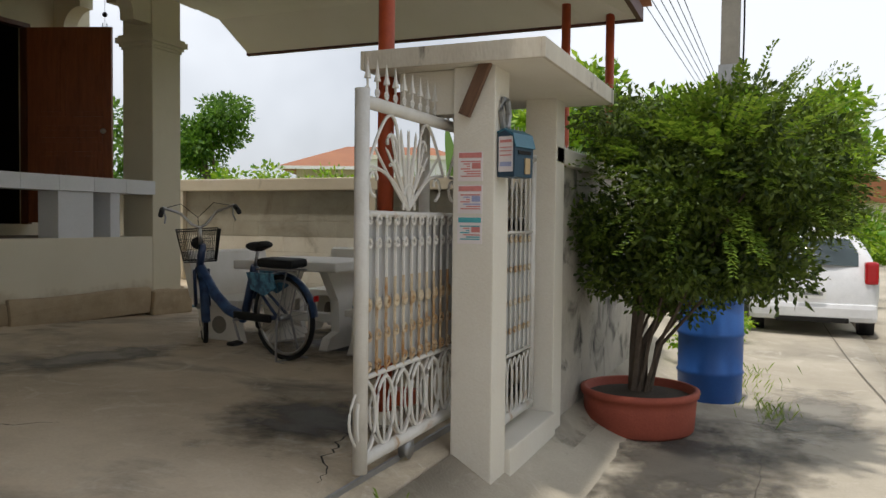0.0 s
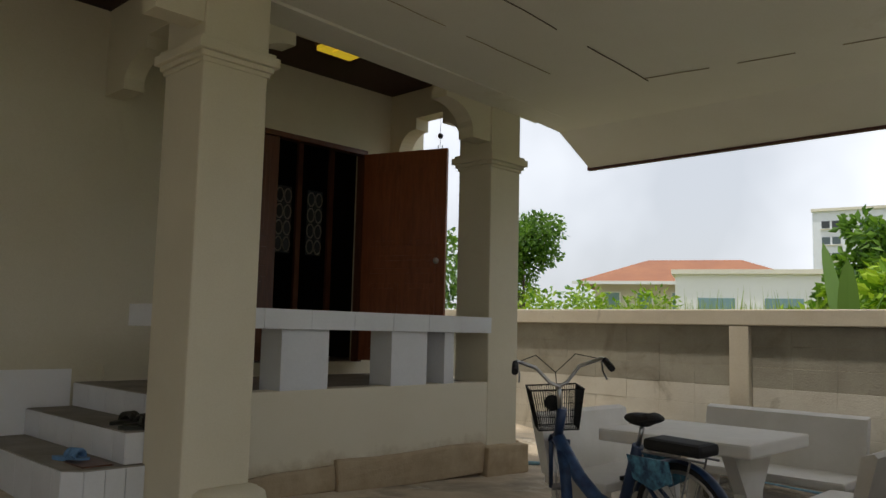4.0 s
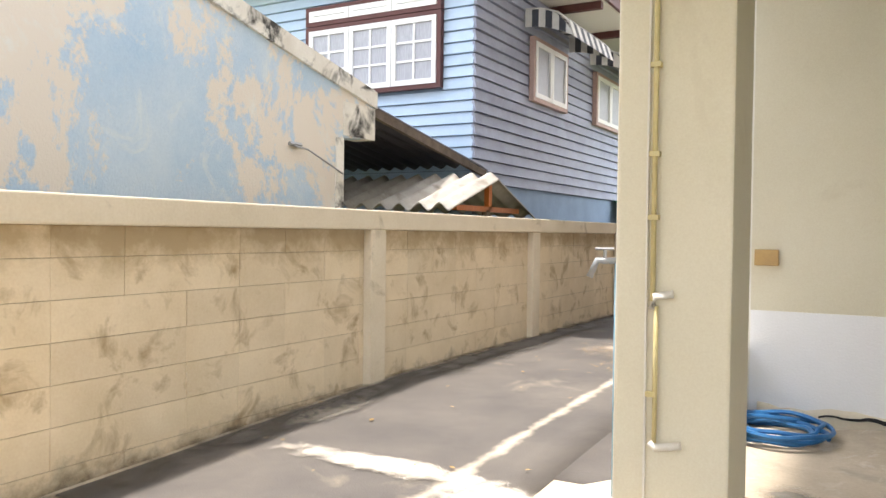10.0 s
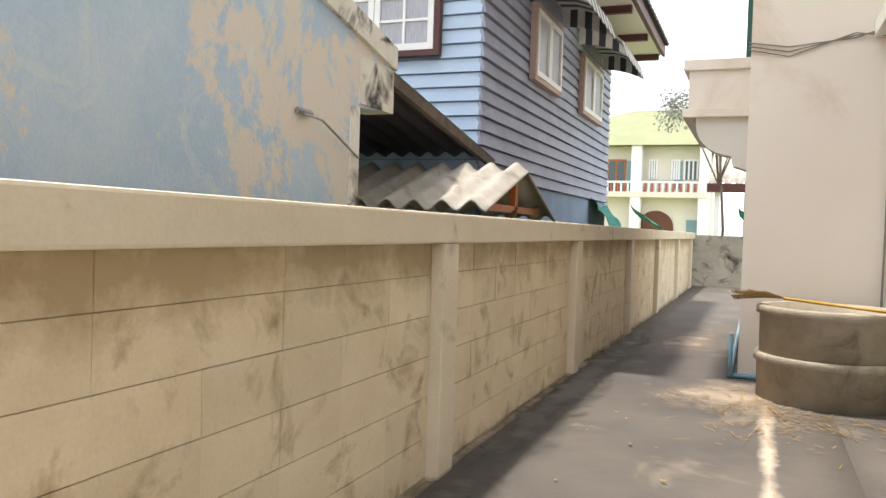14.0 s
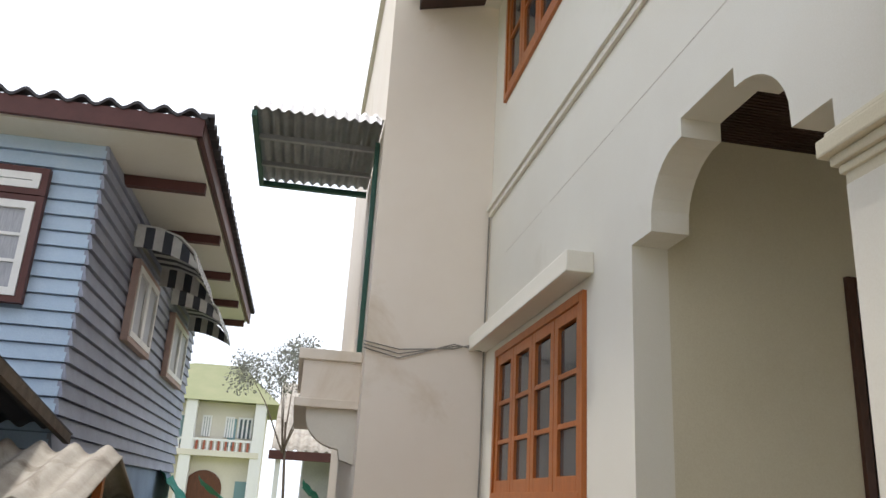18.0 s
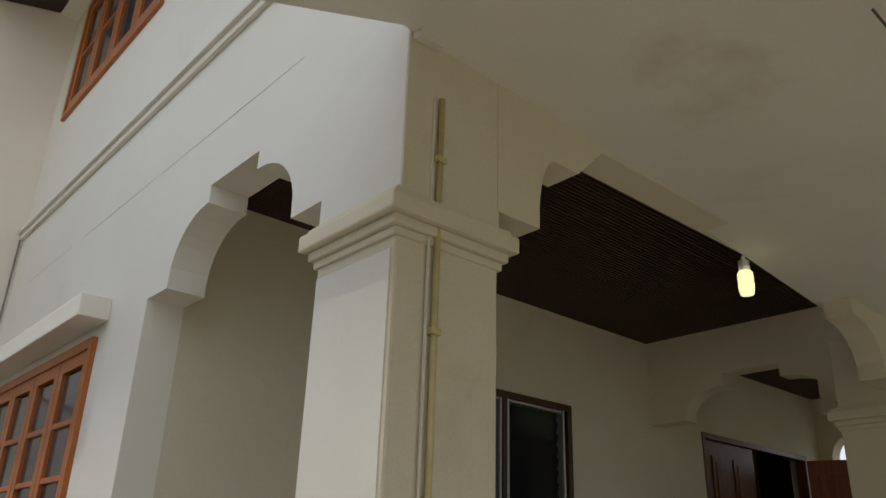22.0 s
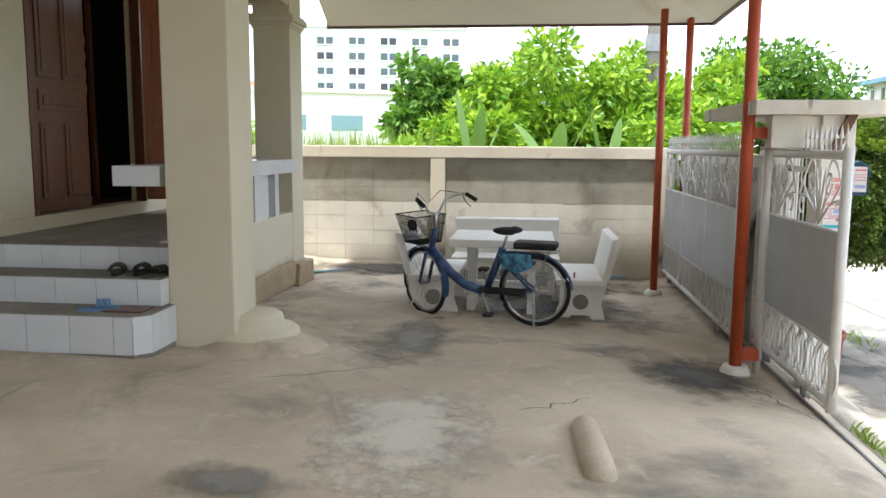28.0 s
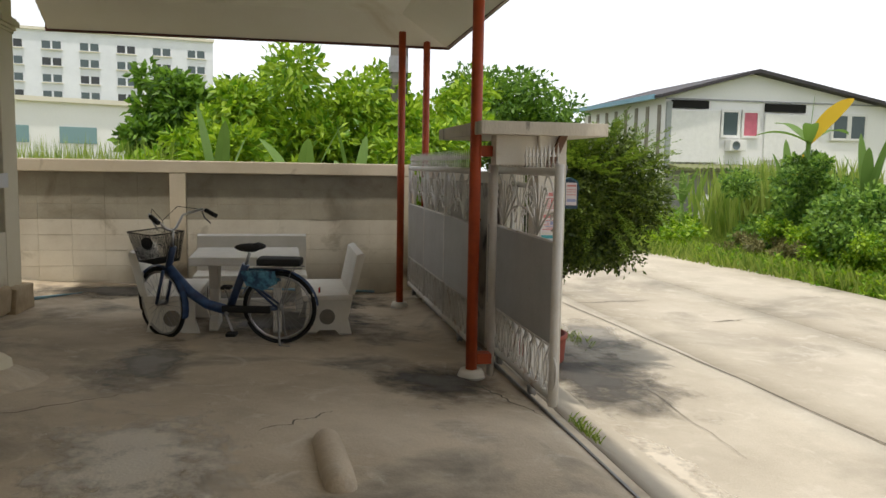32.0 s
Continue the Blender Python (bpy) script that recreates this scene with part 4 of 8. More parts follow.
casement("window_2", *WLOW, 4, 3)
casement("window_3", *WUP, 4, 2)
bm = bmesh.new()
ny, nz = 150, 58
grid = []
for a in range(ny + 1):
    row = []
    for b in range(nz + 1):
        y, z = 9.5 + 2.25 * a / ny, 0.77 + 0.89 * b / nz
        edge = a in (0, ny) or b in (0, nz)
        bump = 0.01 * max(0, noise.noise((y * 30, z * 30, 2))) + 0.004 * abs(noise.noise((y * 60, z * 60, 7)))
        row.append(bm.verts.new((XW - 0.001 if edge else XW - 0.01 - bump, y, z)))
    grid.append(row)
for a in range(ny):
    for b in range(nz):
        bm.faces.new((grid[a][b], grid[a + 1][b], grid[a + 1][b + 1], grid[a][b + 1])).smooth = True
structure("trim_stucco_panel", bm, OFFWHITE, "rough thrown-stucco panel under the window")

# ---- west fence ----
def fence_wall(name, along, u0, u1, posts, face, back, z_beam, z_top, block_mat, cap_mat, label, blocks_from=None, blocks_to=None, low_mat=None, low_z=0.0, base=0.0, h=0.2, w=0.4, first=0.2):
    """A block fence: posts and beam stand proud of panels of separate blocks. along 'y': face and back are x values."""
    def bx(a, b, c, d, e, f):
        return (c, d, a, b, e, f) if along == "y" else (a, b, c, d, e, f)
    lo, hi = min(face, back), max(face, back)
    ob = tagged(part(name, boxes(bx(u0, u1, lo, hi, z_beam, z_top), bevel=0.012), cap_mat), label, kind="structure")
    inset = 0.07 if face > back else -0.07
    p_face = face - inset
    for p in posts:
        part("post", boxes(bx(p - 0.1, p + 0.1, lo + 0.004, hi - 0.004, base - 0.1, z_beam), bevel=0.01), cap_mat, ob)
    mort = part("mortar_bed", boxes(bx(u0, u1, min(p_face - inset * 0.1, back + inset * 0.3), max(p_face - inset * 0.1, back + inset * 0.3), base - 0.1, z_beam)), MORTAR, ob)
    meshes = {}
    rest = bmesh.new()
    edges = sorted(posts)
    for a, b in zip(edges, edges[1:]):
        s, e = a + 0.1, b - 0.1
        r = 0
        z = z_beam
        while z > base - 0.05:
            zl = max(base - 0.08, z - (h if r else first))
            u = s
            while u < e - 0.01:
                v = min(u + w, e)
                d0, d1 = p_face - inset * 0.35, p_face + RNG.uniform(-0.0025, 0.0025)
                mat_here = low_mat if low_mat and z < low_z else block_mat
                size = (round(v - u, 3), round(z - zl, 3), mat_here.name)
                if blocks_from is None or blocks_from <= u <= blocks_to:
                    if size not in meshes:
                        bmk = boxes(bx(0.0006, size[0] - 0.0006, min(0, -inset * 0.35), max(0, -inset * 0.35), 0.0015, size[1] - 0.0015), bevel=0.002)
                        meshes[size] = finish(bmk, "block")
                        meshes[size].materials.append(mat_here)
                    o = new("block", meshes[size])
                    o.parent = ob
                    o.location = (d1, u, zl) if along == "y" else (u, d1, zl)
                else:
                    box(rest, *bx(u + 0.003, v - 0.003, min(d0, d1), max(d0, d1), zl + 0.003, z - 0.003))
                u = v
            z = zl
            r += 1
    if rest.verts:
        tagged(part("far_blocks", rest, block_mat, ob), kind="stuff")
    else:
        rest.free()
    return ob


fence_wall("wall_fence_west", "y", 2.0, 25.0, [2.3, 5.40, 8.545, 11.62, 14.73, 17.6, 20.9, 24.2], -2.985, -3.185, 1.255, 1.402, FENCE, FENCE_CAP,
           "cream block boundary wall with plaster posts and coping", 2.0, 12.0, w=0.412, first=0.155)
structure("wall_fence_end", boxes((-3.2, -1.2, 25.0, 25.15, 0, 1.35)), MILDEW, "dirty end wall of the alley")
fence_wall("wall_fence_east", "y", 2.85, 13.0, [2.95, 5.94, 8.95, 11.9, 12.9], 8.95, 9.15, 1.257, 1.418, EAST_FENCE, FENCE_CAP,
           "grey block boundary wall with plaster coping behind the stone table", 2.8, 9.0, LOWBLOCK, 0.72, base=-0.3)
structure("wall_fence_front", boxes((5.1, 9.15, 2.54, 2.70, -0.6, 1.25)), MILDEW, "mildewed street wall beside the small gate")
structure("trim_fence_front", boxes((5.08, 9.18, 2.50, 2.74, 1.25, 1.36), bevel=0.01), PILLAR, "coping of the street wall")
structure("wall_fence_northeast", boxes((6.85, 8.95, 13.0, 13.15, -0.2, 1.4)), EAST_FENCE, "boundary wall at the back")

cover = tagged(part("junction_cover", boxes((-0.60, -0.49, 6.69, 6.735, 3.44, 3.56), bevel=0.006), PILLAR), "small pale electrical box at the ceiling corner", "wall box")

# patterned glass screen just inside the open door
screen = thing("door_screen", "dark inner screen with patterned glass panes", "screen", "", pose(5.72, 9.42, 0.8))
part("frame", boxes((0, 0.06, 0, 0.04, 0, 2.3), (0.36, 0.42, 0, 0.04, 0, 2.3), (0.78, 0.84, 0, 0.04, 0, 2.3)), DARKDOOR, screen)
for x0 in (0.1, 0.5):
    pane = part("pane", boxes((x0, x0 + 0.2, 0.015, 0.02, 1.1, 1.8)), PANE, screen)
    for k in range(4):
        bm = bmesh.new()
        for q in range(2):
            tube(bm, [(x0 + 0.05 + 0.1 * q + 0.045 * math.cos(a), 0.01, 1.19 + 0.17 * k + 0.075 * math.sin(a)) for a in np.linspace(0, 2 * math.pi, 11)], 0.008, 4, caps=False)
        part("lattice", bm, STEPTOP, pane)

# ---- gate ----
GY = 2.83


GATERUST = surface("rust_streaked_gate_paint", (0.62, 0.56, 0.44), (0.48, 0.33, 0.17), 0.55, 5, 80, 0.2, mix=0.5,
                   stain=(0.36, 0.19, 0.07), stain_scale=6, stain_lo=0.45, stain_hi=0.62)


def scroll(bm, x, z, r, up=1, side=1, rr=0.006):
    """A C-shaped scroll in the gate's plane."""
    pts = [(x + side * r * (1 - 0.75 * k / 14) * math.sin(1.5 * math.pi * k / 14), 0, z + up * (r * 1.2 - r * (1 - 0.75 * k / 14) * math.cos(1.5 * math.pi * k / 14))) for k in range(15)]
    tube(bm, pts, rr, 5)


def gate_leaf(x0, x1, y, z0, label, end_pole=True, bays=1):
    L = x1 - x0
    ob = thing("gate_leaf", label, "gate", "sliding gate", pose(x0, y, z0))
    for k, xx in enumerate([0.0] + [L * i / bays for i in range(1, bays)] + [L]):
        part("stile", tubes(([(xx, 0, 0.0), (xx, 0, 1.62)], 0.032 if k == 0 else 0.024), seg=10), GATEPAINT, ob, "thick chipped pipe stile" if k == 0 else "")
    for z, r in ((0.05, 0.03), (0.40, 0.012), (1.10, 0.014), (1.57, 0.03)):
        part("rail", tubes(([(0, 0, z), (L, 0, z)], r), seg=8), GATEPAINT, ob)
    step = 0.087
    n = int(L / step)
    for i in range(n):
        x = (i + 0.5) * L / n
        part("bar", tubes(([(x, -0.005, 0.40), (x, -0.005, 0.82)], 0.0075), seg=5), GATERUST, ob)
        part("bar", tubes(([(x, -0.005, 0.82), (x, -0.005, 1.10)], 0.0075), seg=5), GATEPAINT, ob)
        if i % 2 == 0:
            bm = bmesh.new()
            pts = [(x + 0.082 * math.cos(a), -0.005, 0.225 + 0.15 * math.sin(a)) for a in np.linspace(0, 2 * math.pi, 25)]
            tube(bm, pts, 0.0085, 6, caps=False)
            part("oval", bm, GATEPAINT, ob)
            part("bar", tubes(([(x, 0.0, 0.06), (x, 0.0, 0.40)], 0.0065), seg=5), GATEPAINT, ob)
            bm = bmesh.new()
            for q in (-1, 1):
                tube(bm, [(x + q * (0.0 + 0.125 * math.sin(math.pi * s)), 0.008, 0.05 + 0.36 * s) for s in np.linspace(0, 1, 13)], 0.0065, 5)
            part("leaf_curve", bm, GATEPAINT, ob)
        for zc, up, mat in ((1.10, -1, GATEPAINT), (1.0, -1, GATEPAINT), (0.74, -1, GATERUST), (0.68, 1, GATERUST), (0.60, -1, GATERUST), (0.42, 1, GATERUST)):
            bm = bmesh.new()
            scroll(bm, x, zc, 0.026, up, 1, 0.0065)
            scroll(bm, x, zc, 0.026, up, -1, 0.0065)
            for v in bm.verts:
                v.co.y -= 0.014
            part("scroll", bm, mat, ob)
        bm = bmesh.new()
        tube(bm, [(x, 0, 1.57), (x, 0, 1.69)], 0.006, 5)
        tube(bm, [(x, 0, 1.67), (x, 0, 1.70), (x, 0, 1.76)], 0.018, 6, r1=0.001)
        scroll(bm, x, 1.60, 0.02, 1, 1, 0.005)
        scroll(bm, x, 1.60, 0.02, 1, -1, 0.005)
        part("spike", bm, GATEPAINT, ob)
    fans = max(1, round(L / 0.75))
    for f in range(fans):
        cx = (f + 0.5) * L / fans
        w = L / fans * 0.46
        for tip, top, hw in ((0.0, 1.36, 0.035), (-0.36, 1.5, 0.05), (0.36, 1.5, 0.05), (-0.12, 1.53, 0.04), (0.12, 1.53, 0.04), (-0.78, 1.42, 0.06), (0.78, 1.42, 0.06)):
            bm = bmesh.new()
            loop = [(t, -1) for t in np.linspace(0, 1, 14)] + [(t, 1) for t in np.linspace(1, 0, 14)[1:]]
            tube(bm, [(cx + tip * w * t + q * hw * (math.sin(math.pi * (0.02 + 0.5 * t)) if t < 0.85 else math.sin(math.pi * 0.445) * (1 - ((t - 0.85) / 0.15) ** 2) ** 0.5), -0.004, 1.12 + (top - 1.12) * t) for t, q in loop], 0.007, 5)
            part("fan_petal", bm, GATEPAINT, ob)
        for q in (-1, 1):
            bm = bmesh.new()
            tube(bm, [(cx + q * w * (1.0 - 0.75 * math.sin(math.pi * t / 2)), -0.008, 1.3 + 0.24 * math.sin(math.pi * t)) for t in np.linspace(0, 1, 14)], 0.008, 5)
            part("fan_arch", bm, GATEPAINT, ob)
            bm = bmesh.new()
            tube(bm, [(cx + q * w * (1.0 - t), -0.008, 1.3 - 0.17 * t + 0.05 * math.sin(math.pi * t)) for t in np.linspace(0, 1, 10)], 0.008, 5)
            part("fan_brace", bm, GATEPAINT, ob)
        bm = bmesh.new()
        tube(bm, [(cx + 0.06 * math.cos(a), -0.008, 1.12 + 0.12 * math.sin(a)) for a in np.linspace(0, math.pi, 11)], 0.007, 5)
        part("fan_foot", bm, GATEPAINT, ob)
        for s in (-1, 1):
            for row in ((cx + s * w * 0.8, 1.16, 0.07, 1, s), (cx + s * w * 0.45, 1.3, 0.09, 1, -s)):
                bm = bmesh.new()
                scroll(bm, *row, 0.008)
                part("fan_scroll", bm, GATEPAINT, ob)
    for i in range(bays):
        a, b = L * i / bays, L * (i + 1) / bays
        part("backing_sheet", boxes((a + 0.02, b - 0.02, 0.012, 0.02, 0.42, 1.10)), GATESHEET, ob, "grey sheet steel with rust spots")
    for xx in (0.45, L - 0.4):
        bm = bmesh.new()
        lathe(bm, [(0.0, -0.02), (0.05, -0.02), (0.035, 0.0), (0.05, 0.02), (0.0, 0.02)], seg=14)
        bmesh.ops.rotate(bm, verts=bm.verts, cent=(0, 0, 0), matrix=Matrix.Rotation(radians(90), 3, "X"))
        bmesh.ops.translate(bm, verts=bm.verts, vec=(xx, 0, -0.01))
        part("wheel", bm, STEEL, ob)
    return ob


gate_leaf(3.2, 4.95, GY, -0.19, "white wrought-iron sliding gate leaf with rusty scrolls, pushed open")
gate_leaf(5.05, 8.6, GY + 0.13, -0.2, "grey-backed wrought-iron gate leaf stacked along the wall", bays=3)
tagged(part("gate_rail", boxes((-1.9, 8.6, GY + 0.022, GY + 0.036, -0.32, -0.228)), STEEL), "dark steel gate rail sunk in the concrete", "rail")
pole = thing("guide_pole", "grey pipe guide post bolted to the carport post", "post", "", pose(4.2, 3.0, ground_height(4.2, 3.0)))
part("pole", tubes(([(0, 0, 0), (0, 0, 1.92)], 0.03), seg=12), GATEPAINT, pole)
for z in (0.12, 1.72):
    part("bracket", boxes((-0.12, 0.0, 0.02, 0.14, z, z + 0.08), bevel=0.004), ORANGE, pole, "red steel bracket")


def gate_pillar(x, y, w, top, label, extra=None):
    ob = thing("gate_pillar", label, "pillar", "gate pillars")
    part("shaft", boxes((x, x + w, y, y + w, -0.62, top), bevel=0.008), PILLAR, ob)
    return ob


p1 = gate_pillar(3.95, 2.51, 0.22, 1.645, "whitewashed gate pillar with pasted notices")
p2 = gate_pillar(5.06, 2.50, 0.2, 1.645, "whitewashed gate pillar beside the potted shrub")
part("bracket", boxes((3.99, 4.14, 2.73, 3.05, 1.42, 1.644), bevel=0.01), PILLAR, p1)
CANEDGE = surface("canopy_edge_cement", (0.62, 0.57, 0.48), (0.5, 0.45, 0.37), 0.85, 2.5, 70, 0.3, mix=0.5,
                  stain=(0.07, 0.062, 0.055), stain_scale=3.4, stain_lo=0.57, stain_hi=0.68, stretch=(1, 1, 0.35))
can = thing("gate_canopy", "concrete canopy slab over the small gate, its edges black with mildew", "canopy")
part("slab", boxes((3.86, 5.43, 2.25, 3.18, 1.645, 1.728)), PILLAR, can)
for row in ((3.84, 5.45, 2.23, 2.25, 1.643, 1.738), (3.84, 5.45, 3.18, 3.2, 1.643, 1.738), (3.84, 3.86, 2.25, 3.18, 1.643, 1.738), (5.43, 5.45, 2.25, 3.18, 1.643, 1.738)):
    part("edge", boxes(row, bevel=0.004), CANEDGE, can)
part("top_screed", boxes((3.86, 5.43, 2.25, 3.18, 1.728, 1.740)), MILDEW, can)
OLDBATTEN = surface("old_brown_batten", (0.16, 0.085, 0.05), (0.1, 0.055, 0.035), 0.8, 8, 60, 0.4, stretch=(4, 4, 0.6))
strut = tagged(part("wooden_strut", boxes((-0.02, 0.02, -0.028, 0.028, 0, 0.3), bevel=0.004), OLDBATTEN), "weathered wooden batten nailed to the pillar", "batten")
strut.matrix_world = pose(3.92, 2.66, 1.40, 24, 0, 0)
ring = bmesh.new()
tube(ring, [(0.06 * math.cos(a), 0, 0.08 * math.sin(a)) for a in np.linspace(0, 2 * math.pi, 7)], 0.016, 6, caps=False)
ring = tagged(part("iron_ring", ring, STEEL), "rusty iron ring hung on the pillar", "ring")
ring.matrix_world = pose(4.06, 2.495, 1.42)
structure("trim_small_gate_sill", boxes((4.17, 5.06, 2.48, 2.74, -0.62, -0.3), bevel=0.01), PILLAR, "cement sill of the small gate")

wicket = thing("small_gate", "narrow white wrought-iron pedestrian gate, shut", "gate", "", pose(4.23, 2.62, -0.26))
part("frame", tubes(([(0.02, 0, 0), (0.02, 0, 1.55)], 0.02), ([(0.74, 0, 0), (0.74, 0, 1.55)], 0.02), ([(0.02, 0, 0.03), (0.74, 0, 0.03)], 0.025), ([(0.02, 0, 1.52), (0.74, 0, 1.52)], 0.022), ([(0.02, 0, 0.38), (0.74, 0, 0.38)], 0.01), ([(0.02, 0, 1.08), (0.74, 0, 1.08)], 0.01)), GATEPAINT, wicket)
for i in range(8):
    x = 0.07 + i * 0.087
    part("bar", tubes(([(x, 0, 0.38), (x, 0, 1.5)], 0.006), seg=5), GATEPAINT, wicket)
    bm = bmesh.new()
    tube(bm, [(x + 0.042 * math.cos(a), 0, 0.2 + 0.16 * math.sin(a)) for a in np.linspace(0, 2 * math.pi, 15)], 0.006, 4, caps=False)
    part("oval", bm, GATEPAINT, wicket)
    for zc, up in ((1.06, -1), (0.85, 1), (0.7, -1), (0.5, 1)):
        bm = bmesh.new()
        scroll(bm, x, zc, 0.02, up, 1, 0.006)
        scroll(bm, x, zc, 0.02, up, -1, 0.006)
        part("scroll", bm, GATERUST, wicket)
    part("spike", tubes(([(x, 0, 1.52), (x, 0, 1.66)], 0.006), seg=5), GATEPAINT, wicket)
part("backing_sheet", boxes((0.04, 0.72, 0.012, 0.018, 0.39, 1.07)), GATESHEET, wicket, "grey sheet steel")

# ---- notices and letter box ----
INKRED = surface("red_print", (0.66, 0.24, 0.22), None, 0.6, 20, 90, 0.0)
INKBLUE = surface("blue_print", (0.36, 0.4, 0.62), None, 0.6, 20, 90, 0.0)
INKTEAL = surface("teal_print", (0.08, 0.38, 0.42), None, 0.6, 20, 90, 0.0)
PAPER = surface("notice_paper", (0.75, 0.7, 0.7), (0.7, 0.62, 0.62), 0.7, 12, 90, 0.0)


def notice(z, h, ink, ink2, label):
    ob = thing("notice", label, "notice", "pasted notices", pose(3.946, 2.70, z + 0.045))
    part("sheet", boxes((-0.001, 0.0035, -0.13, 0, 0, h)), PAPER, ob)
    part("print_bar", boxes((-0.003, -0.0012, -0.125, -0.005, h - 0.03, h - 0.005)), ink, ob)
    part("print_bar", boxes((-0.003, -0.0012, -0.12, -0.075, h * 0.42, h * 0.62)), ink2, ob)
    for k in range(7):
        zz = h - 0.045 - k * (h - 0.06) / 7
        part("print_bar", boxes((-0.003, -0.0012, -0.12 + (0.055 if h * 0.4 < zz < h * 0.65 else 0.0), -0.015 - 0.016 * (k % 3), zz - 0.006, zz)), ink2 if k % 3 == 1 else ink, ob)
    return ob


notice(1.035, 0.145, INKRED, INKRED, "white paper notice with red print pasted on the pillar")
notice(0.875, 0.14, INKRED, INKBLUE, "white paper notice with blue print pasted on the pillar")
notice(0.725, 0.135, INKTEAL, INKRED, "white paper notice with a teal block pasted on the pillar")
mail = thing("letter_box", "dark blue steel letter box with pasted papers, hung on the pillar", "letter box", "", pose(3.98, 2.505, 1.1, 0, 0, -15) @ Matrix.Scale(0.86, 4))
MAILBLUE = surface("letter_box_paint", (0.02, 0.05, 0.085), (0.03, 0.065, 0.1), 0.4, 6, 60, 0.05)
MAILTEAL = surface("letter_box_lid_paint", (0.035, 0.13, 0.19), (0.045, 0.16, 0.22), 0.4, 6, 60, 0.05)
bm = bmesh.new()
prism(bm, [(0.0, 0.0), (0.0, 0.25), (-0.05, 0.265), (-0.1, 0.235), (-0.12, 0.17), (-0.115, 0.0)], "y", 0, 0.19)
part("body", bm, MAILBLUE, mail)
bm = bmesh.new()
prism(bm, [(0.0, 0.25), (-0.05, 0.266), (-0.103, 0.236), (-0.126, 0.165), (-0.132, 0.168), (-0.11, 0.245), (-0.05, 0.276), (0.0, 0.26)], "y", -0.008, 0.198)
part("lid", bm, MAILTEAL, mail)
part("paper", boxes((-0.004, -0.001, -0.105, -0.01, 0.03, 0.23)), PAPER, mail, "white paper with red print")
for z0, z1, mt in ((0.195, 0.21, INKRED), (0.165, 0.17, INKRED), (0.145, 0.15, INKRED), (0.12, 0.126, INKRED), (0.06, 0.085, INKBLUE)):
    part("paper_print", boxes((-0.007, -0.0045, -0.098, -0.02, z0, z1)), mt, mail)
part("slot", boxes((0.03, 0.16, -0.124, -0.119, 0.13, 0.15)), BLACK, mail)
part("plate", boxes((0.1, 0.15, -0.128, -0.118, 0.02, 0.11), bevel=0.003), surface("tan_card", (0.5, 0.36, 0.2), None, 0.7, 8, 50, 0), mail)

# ---- west side of the gateway ----
wp = thing("gate_stop_post", "grey steel gate stop post with chipped paint and a latch", "post", "", pose(-0.5, 2.83, ground_height(-0.5, 2.83)))
part("pole", tubes(([(0, 0, 0), (0, 0, 1.75)], 0.045), seg=14), GATEPAINT, wp)
part("latch", boxes((-0.02, 0.02, 0.04, 0.085, 0.86, 0.98), bevel=0.006), STEEL, wp)
part("latch_plate", boxes((-0.055, -0.04, -0.01, 0.06, 0.87, 0.96), bevel=0.004), STEEL, wp)
tie = tagged(part("tie_beam", boxes((-0.605, -0.546, 2.62, 3.06, 1.23, 1.34), bevel=0.006), ORANGE), "red-oxide steel tie beam between carport post and gate post", "beam")
p3 = gate_pillar(-0.31, 2.09, 0.24, 1.74, "cream plaster gate pillar with moulded cap")
part("cap", boxes((-0.37, -0.01, 2.03, 2.39, 1.64, 1.745), (-0.33, -0.05, 2.07, 2.35, 1.745, 1.81), bevel=0.012), PILLAR, p3)
part("moulding", boxes((-0.36, -0.02, 2.04, 2.38, 1.36, 1.42), bevel=0.015), PILLAR, p3)
structure("wall_fence_front_west", boxes((-3.185, -0.31, 2.19, 2.33, -0.6, 1.2)), FENCE_CAP, "cream street wall")

# ---- potted shrub and drum ----
pot = thing("planter", "wide round red terracotta planter holding a dense shrub", "planter", "", pose(6.0, 2.12, ground_height(6.0, 2.12) + 0.004))
bm = bmesh.new()
lathe(bm, [(0.0, 0.0), (0.36, 0.0), (0.38, 0.02), (0.392, 0.2), (0.395, 0.245), (0.41, 0.25), (0.415, 0.29), (0.395, 0.3), (0.375, 0.295), (0.365, 0.235), (0.0, 0.235)], seg=40)
part("bowl", bm, TERRACOTTA, pot)
bm = bmesh.new()
lathe(bm, [(0.0, 0.28), (0.2, 0.265), (0.37, 0.24)], seg=24)
part("soil", bm, SOIL, pot)
shrub = thing("shrub", "dense bushy green shrub with fine leaves in the planter", "shrub", "", pose(6.0, 2.11, -0.33))
SHC = np.array((-0.06, -0.5, 1.43))
for k in range(11):
    a = k * 0.75
    bm = bmesh.new()
    e = SHC + np.array((0.6 * math.cos(a), 0.55 * math.sin(a), 0.1 * (k % 3)))
    pts = [(0.06 * math.cos(a), 0.06 * math.sin(a), 0), (0.1 * math.cos(a + 0.4) + 0.05, 0.1 * math.sin(a + 0.4) - 0.03, 0.35), tuple(e * (0.55, 0.55, 0.62)), tuple(e)]
    tube(bm, pts, 0.032 if k < 4 else 0.018, 6, r1=0.006)
    part("branch", bm, BARK, shrub)
c, r = lumps(SHC + (0, 0, -0.02), (0.68, 0.88, 0.66), 58, 0.17, 0.32, 0.8)
c2, r2 = lumps((-0.06, -0.12, 0.95), (0.55, 0.72, 0.36), 34, 0.15, 0.26, 0.8)
